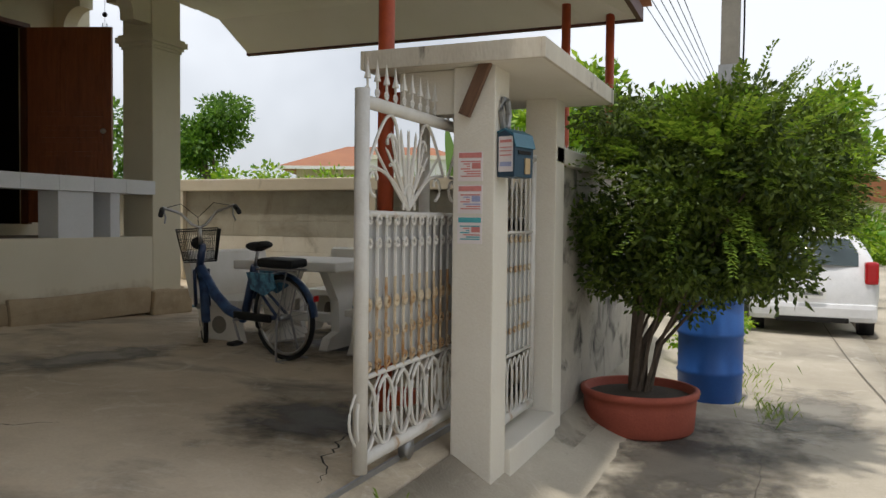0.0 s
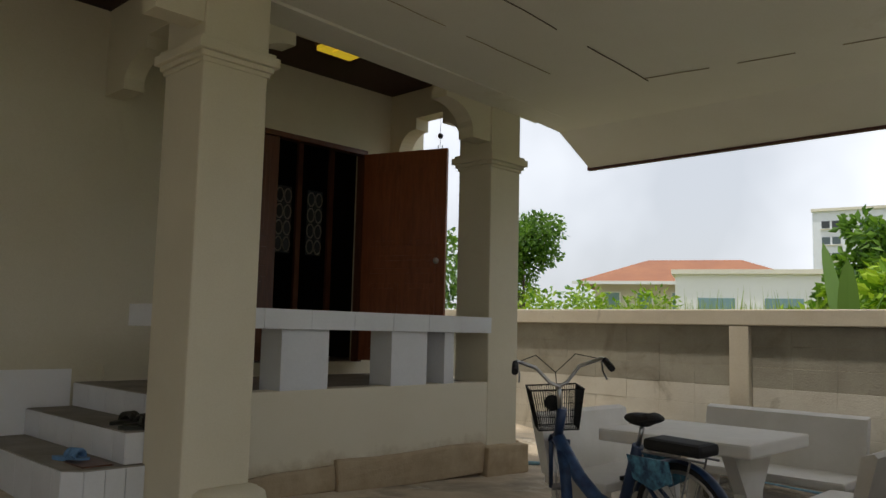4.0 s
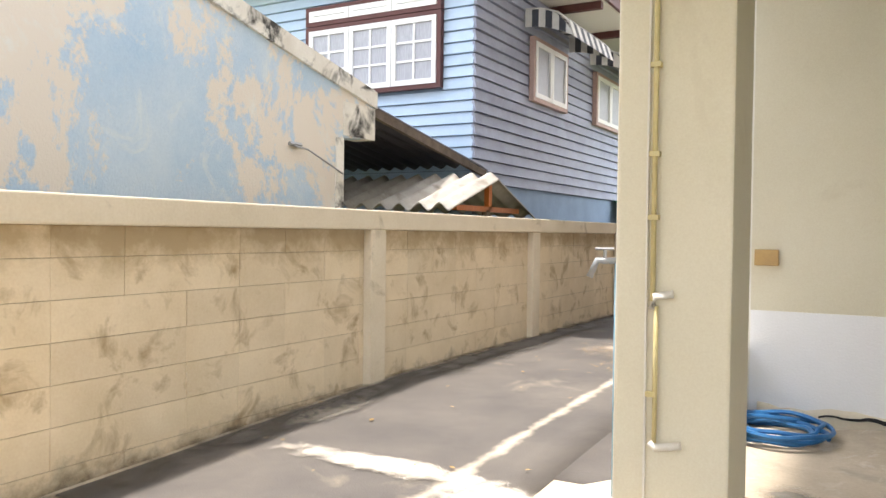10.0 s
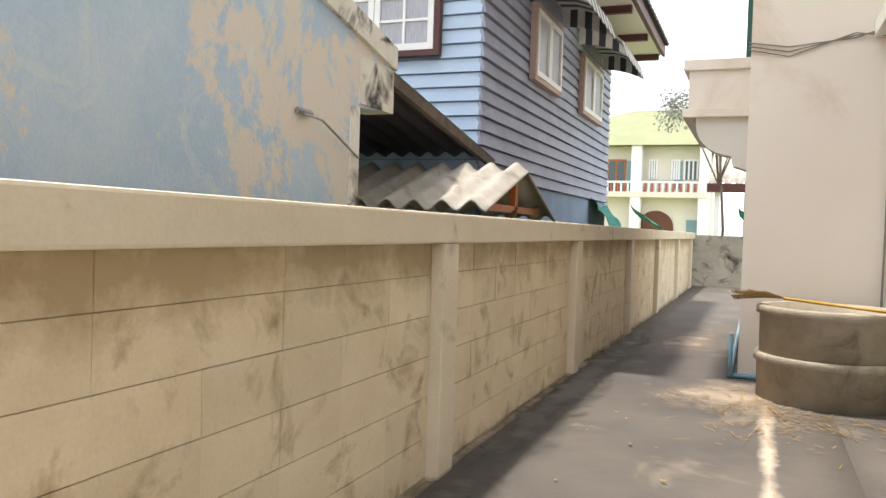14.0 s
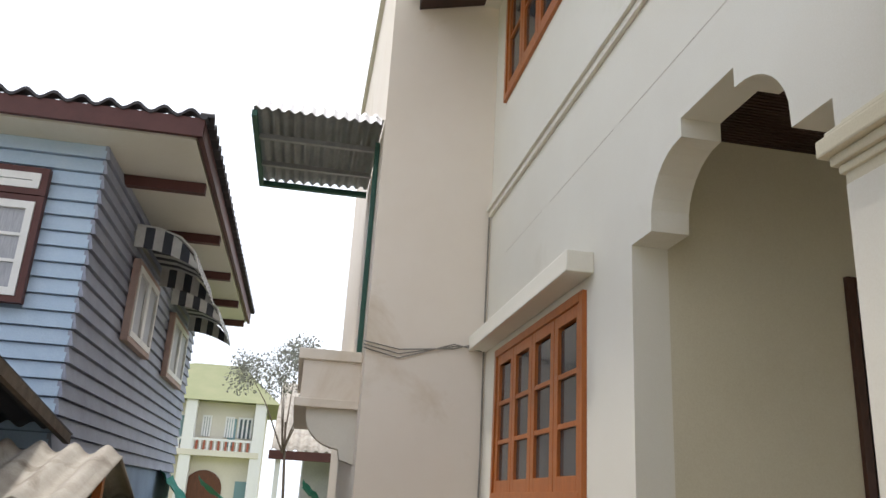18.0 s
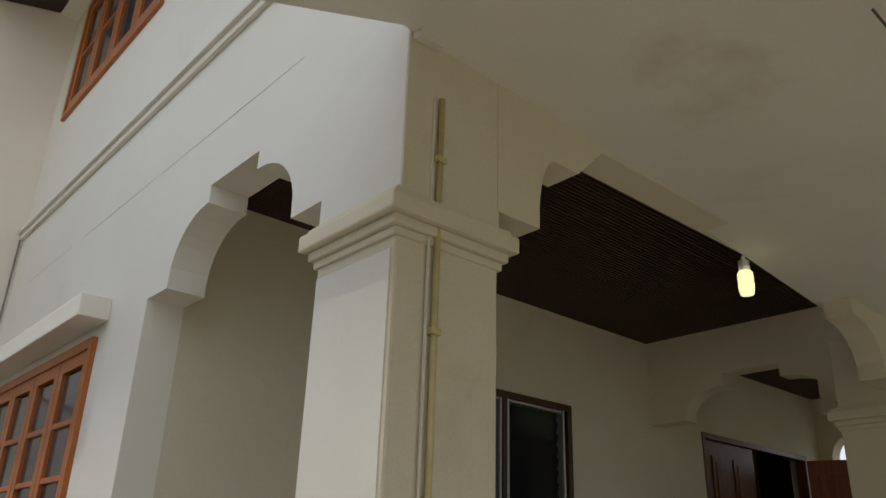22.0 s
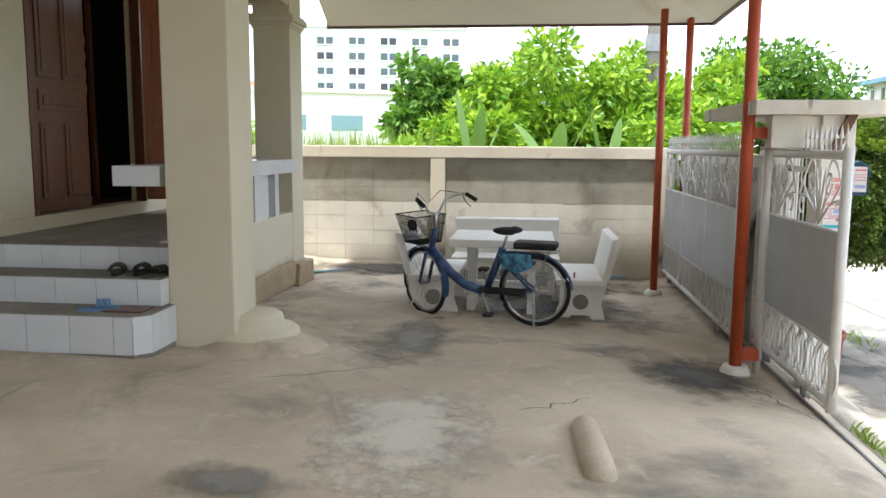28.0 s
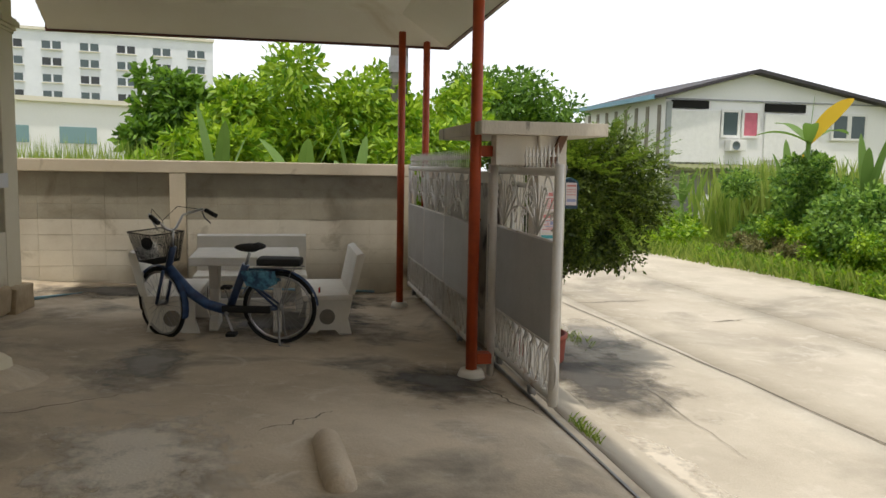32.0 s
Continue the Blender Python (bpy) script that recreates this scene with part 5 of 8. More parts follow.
v, f = leaf_cloud(np.concatenate([c, c2]), np.concatenate([r, r2]), 46000, 0.05, 0.5, 0.15, 0.5)
sheet("crown", v, f, LEAF, shrub)
tw = []
twf = []
for k in range(420):
    a, e = RNG.uniform(0, 6.28), RNG.uniform(-0.5, 1.2)
    d = np.array((math.cos(a) * math.cos(e), math.sin(a) * math.cos(e), math.sin(e)))
    base = SHC + d * np.array((0.7, 0.88, 0.62)) * RNG.uniform(0.75, 1.0)
    ln = RNG.uniform(0.15, 0.34) + (0.2 if d[1] < -0.1 and d[2] > 0.3 else 0)
    for s in np.linspace(0, 1, 15):
        p = base + d * ln * s - np.array((0, 0, 0.25 * ln * s * s))
        for q in (-1, 1):
            u = np.cross(d, (0, 0, 1.0))
            u /= np.linalg.norm(u) + 1e-6
            tip = p + (u * q + d * 0.5 + RNG.normal(size=3) * 0.25) * 0.045 * (1.1 - 0.5 * s)
            wv = d * 0.011
            i0 = len(tw)
            tw += [tuple(p), tuple((p + tip) / 2 + wv), tuple(tip), tuple((p + tip) / 2 - wv)]
            twf.append((i0, i0 + 1, i0 + 2, i0 + 3))
sheet("sprays", tw, twf, LEAF_SPRAY, shrub)

drum = thing("drum", "blue plastic water drum beside the shrub", "drum", "", pose(7.35, 1.75, -0.62))
bm = bmesh.new()
lathe(bm, [(0.0, 0.0), (0.24, 0.0), (0.26, 0.03), (0.265, 0.24), (0.277, 0.26), (0.265, 0.28), (0.265, 0.56), (0.277, 0.58), (0.265, 0.6), (0.26, 0.84), (0.24, 0.86), (0.24, 0.82), (0.0, 0.82)], seg=32)
part("body", bm, BLUEPLASTIC, drum)
bm = bmesh.new()
lathe(bm, [(0.24, 0.845), (0.268, 0.845), (0.272, 0.86), (0.268, 0.875), (0.24, 0.875)], seg=32)
part("rim", bm, BLUEPLASTIC, drum)

# ---- bicycle ----
def bicycle(m):
    """A step-through city bicycle; the rear axle is at the origin's height line, front towards +x."""
    ob = thing("bicycle", "blue step-through bicycle with wire basket, on its stand", "bicycle", "", m)
    R, WB = 0.305, 1.03

    def wheel(x, turn=0.0):
        w = part("wheel", lathe_ring(R - 0.018, 0.018, 40), RUBBER, ob, "black rubber tyre")
        w.matrix_basis = pose(x, 0, R, 0, 0, turn)
        part("rim", lathe_ring(R - 0.045, 0.011, 40), CHROME, w)
        bm = bmesh.new()
        for k in range(28):
            a = 2 * math.pi * k / 28
            tube(bm, [(0.015 * math.cos(a + 0.6), 0.02 * (-1) ** k, 0.015 * math.sin(a + 0.6)), ((R - 0.05) * math.cos(a), 0, (R - 0.05) * math.sin(a))], 0.0014, 3)
        part("spokes", bm, STEEL, w)
        part("hub", tubes(([(0, -0.045, 0), (0, 0.045, 0)], 0.022), seg=10), STEEL, w)
        return w

    def lathe_ring(r0, rt, seg):
        bm = bmesh.new()
        pts = [(r0 * math.cos(a), 0, r0 * math.sin(a)) for a in np.linspace(0, 2 * math.pi, seg + 1)]
        tube(bm, pts, rt, 8, caps=False)
        return bm

    wheel(0.0)
    wheel(WB)
    bb = (0.42, 0, 0.27)
    head_t, head_b = (0.86, 0, 0.80), (0.91, 0, 0.62)
    seat_t = (0.27, 0, 0.66)
    part("down_tube", tubes(([head_b, (0.74, 0, 0.42), (0.6, 0, 0.32), bb], 0.042), seg=12), BIKEPRINT, ob, "fat blue tube with pale printed pattern")
    part("seat_tube", tubes(([bb, seat_t], 0.032), seg=10), BIKEBLUE, ob)
    part("head_tube", tubes(([head_t, head_b], 0.028), seg=10), BIKEBLUE, ob)
    for s in (-0.05, 0.05):
        part("chain_stay", tubes(([bb, (0.0, s, R)], 0.012), seg=8), BIKEBLUE, ob)
        part("seat_stay", tubes(([(0.3, s * 0.4, 0.56), (0.0, s, R)], 0.011), seg=8), BIKEBLUE, ob)
        part("fork_blade", tubes(([(0.92, s, 0.6), (0.98, s, 0.45), (WB, s, R)], 0.014), seg=8), BIKEBLUE, ob)
        part("stand_leg", tubes(([(0.0, s * 1.3, R), (-0.02, s * 2.2, 0.01)], 0.009), seg=6), STEEL, ob)
    part("stand_foot", tubes(([(-0.1, -0.11, 0.008), (-0.02, -0.11, 0.008), (-0.02, 0.11, 0.008), (-0.1, 0.11, 0.008)], 0.009), seg=6), STEEL, ob)
    for x, a0, a1, y in ((0.0, 20, 175, 0), (WB, 35, 195, 0)):
        bm = bmesh.new()
        prev = None
        for a in np.linspace(radians(a0), radians(a1), 18):
            row = [bm.verts.new((x + (R + 0.02 - 0.012 * abs(w)) * math.cos(a), w * 0.032, R + (R + 0.02 - 0.012 * abs(w)) * math.sin(a))) for w in (-1, -0.5, 0, 0.5, 1)]
            if prev:
                for i in range(4):
                    bm.faces.new((prev[i], prev[i + 1], row[i + 1], row[i])).smooth = True
            prev = row
        bmesh.ops.solidify(bm, geom=bm.faces[:], thickness=0.003)
        part("mudguard", bm, BIKEPRINT, ob)
    bm = bmesh.new()
    prism(bm, [(0.02, 0.62), (0.3, 0.62), (0.26, 0.5), (0.12, 0.46), (0.0, 0.52)], "x", -0.062, -0.056)
    prism(bm, [(0.02, 0.62), (0.3, 0.62), (0.26, 0.5), (0.12, 0.46), (0.0, 0.52)], "x", 0.056, 0.062)
    part("skirt_guard", bm, surface("guard_print", (0.02, 0.05, 0.11), (0.12, 0.36, 0.52), 0.35, 22, 40, 0.0, mix=0.5), ob, "blue printed side guard")
    part("chain_case", boxes((0.06, 0.46, 0.056, 0.07, 0.27, 0.33), bevel=0.012), RUBBER, ob)
    part("crank", tubes(([(0.42, -0.1, 0.27), (0.42, 0.1, 0.27)], 0.012), ([(0.42, 0.1, 0.27), (0.36, 0.1, 0.11)], 0.01), ([(0.42, -0.1, 0.27), (0.48, -0.1, 0.43)], 0.01), seg=6), STEEL, ob)
    part("pedal", boxes((0.32, 0.4, 0.1, 0.19, 0.1, 0.125), bevel=0.005), RUBBER, ob)
    part("pedal", boxes((0.44, 0.52, -0.19, -0.1, 0.42, 0.445), bevel=0.005), RUBBER, ob)
    part("seat_post", tubes(([seat_t, (0.235, 0, 0.76)], 0.013), seg=8), CHROME, ob)
    bm = bmesh.new()
    bmesh.ops.create_uvsphere(bm, u_segments=16, v_segments=10, radius=1)
    for v in bm.verts:
        t = (v.co.x + 1) / 2
        v.co = Vector((0.23 + v.co.x * 0.13, v.co.y * (0.09 - 0.055 * t), 0.80 + v.co.z * 0.035 + (0.012 if t < 0.3 else 0)))
    part("saddle", bm, RUBBER, ob, "black padded saddle")
    part("rear_pad", boxes((-0.19, 0.17, -0.08, 0.08, 0.66, 0.725), bevel=0.028), RUBBER, ob, "black cushion on the carrier")
    part("carrier", tubes(([(0.2, -0.05, 0.645), (-0.2, -0.05, 0.645)], 0.006), ([(0.2, 0.05, 0.645), (-0.2, 0.05, 0.645)], 0.006), ([(-0.12, -0.06, 0.645), (0, -0.06, R)], 0.005), ([(-0.12, 0.06, 0.645), (0, 0.06, R)], 0.005), seg=6), STEEL, ob)
    part("stem", tubes(([head_t, (0.84, 0, 0.93)], 0.013), seg=8), CHROME, ob)
    part("handlebar", tubes(([(0.70, -0.27, 1.06), (0.78, -0.25, 1.09), (0.88, -0.13, 1.04), (0.86, -0.05, 0.95), (0.84, 0, 0.93), (0.86, 0.05, 0.95), (0.88, 0.13, 1.04), (0.78, 0.25, 1.09), (0.70, 0.27, 1.06)], 0.011), seg=8), CHROME, ob)
    for s in (-1, 1):
        part("grip", tubes(([(0.64, s * 0.275, 1.04), (0.75, s * 0.26, 1.08)], 0.019), seg=8), RUBBER, ob)
        part("brake_lever", tubes(([(0.79, s * 0.25, 1.08), (0.74, s * 0.24, 1.02), (0.68, s * 0.25, 0.98)], 0.006), seg=6), STEEL, ob)
        part("cable", tubes(([(0.8, s * 0.22, 1.09), (0.93, s * 0.12, 1.11), (0.97, 0, 1.0), (0.91, 0, 0.78)], 0.003), seg=4), RUBBER, ob)
    basket = part("basket", tubes(*[([(x0, -y0, z), (x1, -y1, z), (x1, y1, z), (x0, y0, z), (x0, -y0, z)], rr) for x0, x1, y0, y1, z, rr in
                                    ((0.93, 1.14, 0.12, 0.12, 0.66, 0.004), (0.92, 1.17, 0.135, 0.135, 0.74, 0.002), (0.915, 1.2, 0.15, 0.15, 0.82, 0.002), (0.91, 1.22, 0.16, 0.16, 0.90, 0.005))], seg=5), RUBBER, ob, "dark wire-mesh front basket")
    bm = bmesh.new()
    for k in range(23):
        t = -1 + 2 * k / 22
        tube(bm, [(1.14, 0.12 * t, 0.66), (1.22, 0.16 * t, 0.90)], 0.0024, 3)
        tube(bm, [(0.93, 0.12 * t, 0.66), (0.91, 0.16 * t, 0.90)], 0.0024, 3)
        tube(bm, [(0.93 + 0.21 * (t + 1) / 2, -0.12, 0.66), (0.91 + 0.31 * (t + 1) / 2, -0.16, 0.90)], 0.0024, 3)
        tube(bm, [(0.93 + 0.21 * (t + 1) / 2, 0.12, 0.66), (0.91 + 0.31 * (t + 1) / 2, 0.16, 0.90)], 0.0024, 3)
        tube(bm, [(0.93, 0.12 * t, 0.66), (1.14, 0.12 * t, 0.66)], 0.0024, 3)
    part("mesh", bm, RUBBER, basket)
    bm = bmesh.new()
    tube(bm, [(1.185, -0.0, 0.79), (1.2, -0.0, 0.785)], 0.05, 16)
    part("badge", bm, RUBBER, basket, "round black badge")
    part("reflector", boxes((-0.335, -0.325, -0.02, 0.02, 0.44, 0.48)), surface("red_reflector", (0.5, 0.02, 0.02), None, 0.2, 5, 50, 0), ob)
    turn = Matrix.Translation((0.89, 0, 0)) @ Matrix.Rotation(radians(-33), 4, "Z") @ Matrix.Translation((-0.89, 0, 0))
    for o in [c for c in ob.children]:
        base = o.name.split(".")[0]
        steers = base in ("fork_blade", "handlebar", "stem", "grip", "brake_lever", "cable", "basket")
        if base == "wheel":
            steers = o.location.x > 0.5
        if base == "mudguard":
            steers = max(v.co.x for v in o.data.vertices) > 0.7
        if steers:
            o.matrix_basis = turn @ o.matrix_basis
    return ob


bicycle(pose(5.28, 4.63, ground_height(5.28, 4.9) - 0.012, -4, 0, 77) @ Matrix.Scale(1.07, 4))

# ---- terrazzo garden set ----
def stone_bench(m, length, label):
    ob = thing("stone_bench", label, "bench", "garden seats", m)
    for x in (0.06, length - 0.12):
        bm = bmesh.new()
        prism(bm, [(-0.03, 0.0), (0.1, 0.0), (0.14, 0.05), (0.3, 0.05), (0.34, 0.0), (0.46, 0.0), (0.42, 0.16), (0.46, 0.34), (0.02, 0.34), (0.02, 0.16)], "y", x, x + 0.07)
        part("side_panel", bm, TERRAZZO, ob)
        # panel is uncut: a darker disc paints the shaded hole
        bm = bmesh.new()
        tube(bm, [(x - 0.002, 0.22, 0.18), (x + 0.072, 0.22, 0.18)], 0.075, 20)
        part("round_cutout", bm, STEPTOP, ob, "dark disc for the shade in a round opening of the side panel")
    part("seat", boxes((0, length, -0.02, 0.46, 0.34, 0.4), bevel=0.012), TERRAZZO, ob)
    bm = bmesh.new()
    prism(bm, [(0.42, 0.4), (0.48, 0.4), (0.58, 0.78), (0.56, 0.8), (0.5, 0.78)], "y", 0, length)
    part("backrest", bm, TERRAZZO, ob)
    return ob


zt = -0.2
stone_bench(pose(6.9, 4.41, zt - 0.04, 0, 0, 180), 1.1, "cream terrazzo bench with a curved backrest by the table")
stone_bench(pose(5.65, 5.38, zt), 1.1, "cream terrazzo bench with a curved backrest by the table")
stone_bench(pose(6.95, 5.55, zt, 0, 0, -90), 1.2, "long cream terrazzo bench along the boundary wall")
table = thing("stone_table", "cream terrazzo garden table with splayed pedestals", "table", "", pose(6.15, 4.95, zt))
part("tabletop", boxes((-0.45, 0.45, -0.5, 0.5, 0.66, 0.74), bevel=0.015), TERRAZZO, table)
for y in (-0.33, 0.26):
    bm = bmesh.new()
    prism(bm, [(-0.3, 0.0), (0.3, 0.0), (0.24, 0.1), (0.1, 0.14), (0.12, 0.4), (0.3, 0.66), (-0.3, 0.66), (-0.12, 0.4), (-0.1, 0.14), (-0.24, 0.1)], "x", y, y + 0.08)
    part("pedestal", bm, TERRAZZO, table)
part("stretcher", boxes((-0.05, 0.05, -0.25, 0.26, 0.2, 0.28), bevel=0.01), TERRAZZO, table)

# ---- small things in the yard ----
bm = bmesh.new()
lathe(bm, [(0.0, -0.37), (0.05, -0.365), (0.075, -0.33), (0.08, -0.2), (0.08, 0.2), (0.075, 0.33), (0.05, 0.365), (0.0, 0.37)], seg=20)
bmesh.ops.rotate(bm, verts=bm.verts, cent=(0, 0, 0), matrix=Matrix.Rotation(radians(90), 3, "Y"))
hump = tagged(part("wheel_stop", bm, CONCRETE), "rounded cement wheel stop on the yard floor", "wheel stop")
hump.matrix_world = pose(2.1, 4.36, ground_height(2.1, 4.36) + 0.0, 0, 1, 3)
bm = bmesh.new()
rr = []
for k in range(int(5.5 * 40)):
    a = 2 * math.pi * k / 40
    r = 0.25 + 0.035 * math.sin(k * 0.13) + 0.03 * math.sin(a * 0.31 + 1)
    rr.append((r * math.cos(a), r * math.sin(a), 0.02 + 0.024 * (k // 66) + 0.006 * math.sin(k * 0.7)))
rr += [(0.2, 0.3, 0.05), (0.02, 0.36, 0.03), (-0.1, 0.3, 0.02)]
tube(bm, rr, 0.014, 6)
hose = tagged(part("garden_hose", bm, HOSEBLUE), "coiled blue garden hose on the floor by the wall", "hose")
hose.matrix_world = pose(-0.2, 8.5, ground_height(-0.2, 8.5))
timber = tagged(part("timber", boxes((0.42, 2.38, 7.8, 7.89, 0.066, 0.125), bevel=0.005), surface("raw_timber", (0.4, 0.3, 0.17), (0.3, 0.22, 0.12), 0.8, 3, 60, 0.2, stretch=(0.6, 6, 6), mix=0.5)), "long pale timber batten lying on the floor", "batten")
box_j = thing("junction_box", "small tan wooden block fixed to the wall", "wall box", "", pose(-0.31, YF - 0.005, 1.06))
part("body", boxes((-0.07, 0.07, -0.03, 0.004, 0, 0.1), bevel=0.006), surface("tan_box", (0.5, 0.32, 0.12), None, 0.5, 8, 60, 0.05), box_j)
pipe = thing("water_pipe", "yellowed water pipe with an elbow and tap on the column", "pipe")
part("riser", tubes(([(-0.465, 6.725, 0.98), (-0.465, 6.725, 3.25)], 0.011), seg=8), PVCYELLOW, pipe)
for pts in ([(-0.465, 6.725, 0.42), (-0.445, 6.720, 0.4), (-0.345, 6.725, 0.42)], [(-0.465, 6.725, 0.95), (-0.455, 6.720, 1.0), (-0.385, 6.725, 1.01)]):
    part("elbow", tubes((pts, 0.016), seg=8), PILLAR, pipe)
part("lower_pipe", tubes(([(-0.450, 6.725, 0.42), (-0.450, 6.725, 0.96)], 0.010), seg=8), PVCYELLOW, pipe)
part("cable", tubes(([(-0.490, 6.735, 0.0), (-0.495, 6.735, 1.6), (-0.490, 6.735, 3.25)], 0.006), seg=5), PILLAR, pipe)
for z in (0.6, 1.3, 1.55, 1.9, 2.4, 3.0):
    part("clip", boxes((-0.485, -0.445, 6.712, 6.745, z, z + 0.02)), PVCYELLOW, pipe)
tap = thing("garden_tap", "brass tap on a blue standpipe at the column", "tap")
part("standpipe", tubes(([(-0.645, 6.85, 0.0), (-0.645, 6.85, 1.14)], 0.013), seg=8), PVCBLUE, tap)
part("spout", tubes(([(-0.645, 6.85, 1.13), (-0.725, 6.82, 1.13), (-0.755, 6.81, 1.06)], 0.014), seg=8), STEEL, tap)
part("handle", tubes(([(-0.695, 6.83, 1.14), (-0.695, 6.83, 1.18)], 0.008), ([(-0.735, 6.83, 1.18), (-0.655, 6.83, 1.18)], 0.007), seg=6), STEEL, tap)

GLOW = bpy.data.materials.new("lamp_glow")
GLOW.use_nodes = True
GLOW.node_tree.nodes["Principled BSDF"].inputs["Emission Color"].default_value = (1.0, 0.93, 0.42, 1)
GLOW.node_tree.nodes["Principled BSDF"].inputs["Emission Strength"].default_value = 1.3
bulb = thing("ceiling_bulb", "lit bare compact bulb hanging from the beam", "lamp", "", pose(1.88, 6.9, 3.16))
bm = bmesh.new()
lathe(bm, [(0.0, 0.0), (0.035, 0.005), (0.042, 0.04), (0.042, 0.12), (0.036, 0.135)], seg=20)
part("globe", bm, GLOW, bulb)
part("holder", tubes(([(0, 0, 0.13), (0, 0, 0.2)], 0.03), ([(0, 0, 0.2), (0, 0, 0.23)], 0.012), seg=12), WHITEPAINT, bulb)
cl = thing("ceiling_light", "square amber glass ceiling light, lit", "lamp", "", pose(5.5, 7.95, 3.6))
AMBER = bpy.data.materials.new("amber_glass")
AMBER.use_nodes = True
AMBER.node_tree.nodes["Principled BSDF"].inputs["Base Color"].default_value = (0.7, 0.5, 0.03, 1)
AMBER.node_tree.nodes["Principled BSDF"].inputs["Emission Color"].default_value = (0.8, 0.55, 0.03, 1)
AMBER.node_tree.nodes["Principled BSDF"].inputs["Emission Strength"].default_value = 0.7
part("frame", boxes((-0.2, 0.2, -0.2, 0.2, 0.03, 0.06), bevel=0.006), BROWNFRAME, cl)
part("diffuser", boxes((-0.19, 0.19, -0.19, 0.19, -0.02, 0.03), bevel=0.015), AMBER, cl)
part("lens", boxes((-0.09, 0.09, -0.09, 0.09, -0.035, -0.02), bevel=0.01), AMBER, cl)


def slipper(m, material, label):
    ob = thing("slipper", label, "slipper", "footwear on the steps", m)
    bm = bmesh.new()
    pts = [(0.13 * math.cos(a), (0.045 + 0.012 * math.cos(a)) * math.sin(a)) for a in np.linspace(0, 2 * math.pi, 20, endpoint=False)]
    lo = [bm.verts.new((x, y, 0)) for x, y in pts]
    hi = [bm.verts.new((x, y, 0.022)) for x, y in pts]
    bm.faces.new(lo)
    bm.faces.new(hi)
    for i in range(20):
        bm.faces.new((lo[i], lo[(i + 1) % 20], hi[(i + 1) % 20], hi[i]))
    part("sole", bm, material, ob)
    bm = bmesh.new()
    for x in (0.0, 0.03, 0.06):
        tube(bm, [(x, 0.05 * math.cos(a), 0.02 + 0.045 * math.sin(a)) for a in np.linspace(0, math.pi, 9)], 0.014, 6)
    part("strap", bm, material, ob)
    return ob


SLIPBLUE = surface("blue_foam", (0.16, 0.3, 0.5), None, 0.7, 20, 90, 0.1)
SLIPDARK = surface("dark_green_foam", (0.035, 0.035, 0.025), None, 0.7, 20, 90, 0.1)
slipper(pose(3.2, 7.55, 0.31, 0, 0, -60), SLIPBLUE, "pale blue foam slipper on the lowest step")
slipper(pose(3.55, 7.6, 0.5, 0, 0, 20), SLIPDARK, "dark rubber clog on the middle step")
slipper(pose(3.57, 7.43, 0.5, 0, 0, 10), SLIPDARK, "dark rubber clog on the middle step")
slipper(pose(3.5, 7.28, 0.5, 0, 0, -25), SLIPDARK, "dark rubber clog on the middle step")
mat_o = tagged(part("doormat", boxes((3.14, 3.32, 7.22, 7.5, 0.311, 0.32), bevel=0.003), DARKDOOR), "small brown mat on the lowest step", "mat")
fpipe = tagged(part("floor_pipe", tubes(([(7.2, 7.6, -0.1), (8.3, 6.9, -0.18), (8.85, 6.2, -0.2), (8.85, 3.4, -0.3)], 0.018), seg=8), PVCBLUE), "pale blue pipe along the foot of the wall", "pipe")

chime = thing("wind_chime", "small dark wind chime hanging in the porch arch", "wind chime", "", pose(6.97, 8.2, 2.84))
bm = bmesh.new()
bmesh.ops.create_uvsphere(bm, u_segments=10, v_segments=6, radius=0.03, matrix=Matrix.Translation((0, 0, 0.3)))
part("top", bm, RUBBER, chime)
part("cord", tubes(([(0, 0, 0.05), (0, 0, 0.52)], 0.003), seg=4), RUBBER, chime)
for k in range(4):
    part("rod", tubes(([(0.03 * math.cos(k * 1.57), 0.03 * math.sin(k * 1.57), 0.0), (0.03 * math.cos(k * 1.57), 0.03 * math.sin(k * 1.57), 0.2)], 0.005), seg=5), STEEL, chime)

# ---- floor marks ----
def soft_patch(name, col, alt, lo, hi):
    """A patch of colour that thins out unevenly towards its rim."""
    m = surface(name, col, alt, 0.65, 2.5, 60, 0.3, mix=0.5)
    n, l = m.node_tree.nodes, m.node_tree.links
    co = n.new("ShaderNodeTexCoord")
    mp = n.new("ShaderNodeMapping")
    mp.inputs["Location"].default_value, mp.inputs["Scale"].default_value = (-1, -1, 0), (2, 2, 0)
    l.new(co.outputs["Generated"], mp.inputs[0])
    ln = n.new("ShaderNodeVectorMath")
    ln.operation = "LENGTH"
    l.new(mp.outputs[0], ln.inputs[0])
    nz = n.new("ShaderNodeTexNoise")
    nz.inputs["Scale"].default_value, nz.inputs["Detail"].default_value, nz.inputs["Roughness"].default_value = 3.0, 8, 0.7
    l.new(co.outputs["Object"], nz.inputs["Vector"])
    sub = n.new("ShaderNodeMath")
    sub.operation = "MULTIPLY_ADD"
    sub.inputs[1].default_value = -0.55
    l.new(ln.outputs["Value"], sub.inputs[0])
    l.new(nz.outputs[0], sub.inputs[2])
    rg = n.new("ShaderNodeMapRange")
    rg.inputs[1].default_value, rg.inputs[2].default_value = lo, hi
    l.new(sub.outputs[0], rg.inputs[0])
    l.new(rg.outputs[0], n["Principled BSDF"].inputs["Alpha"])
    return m


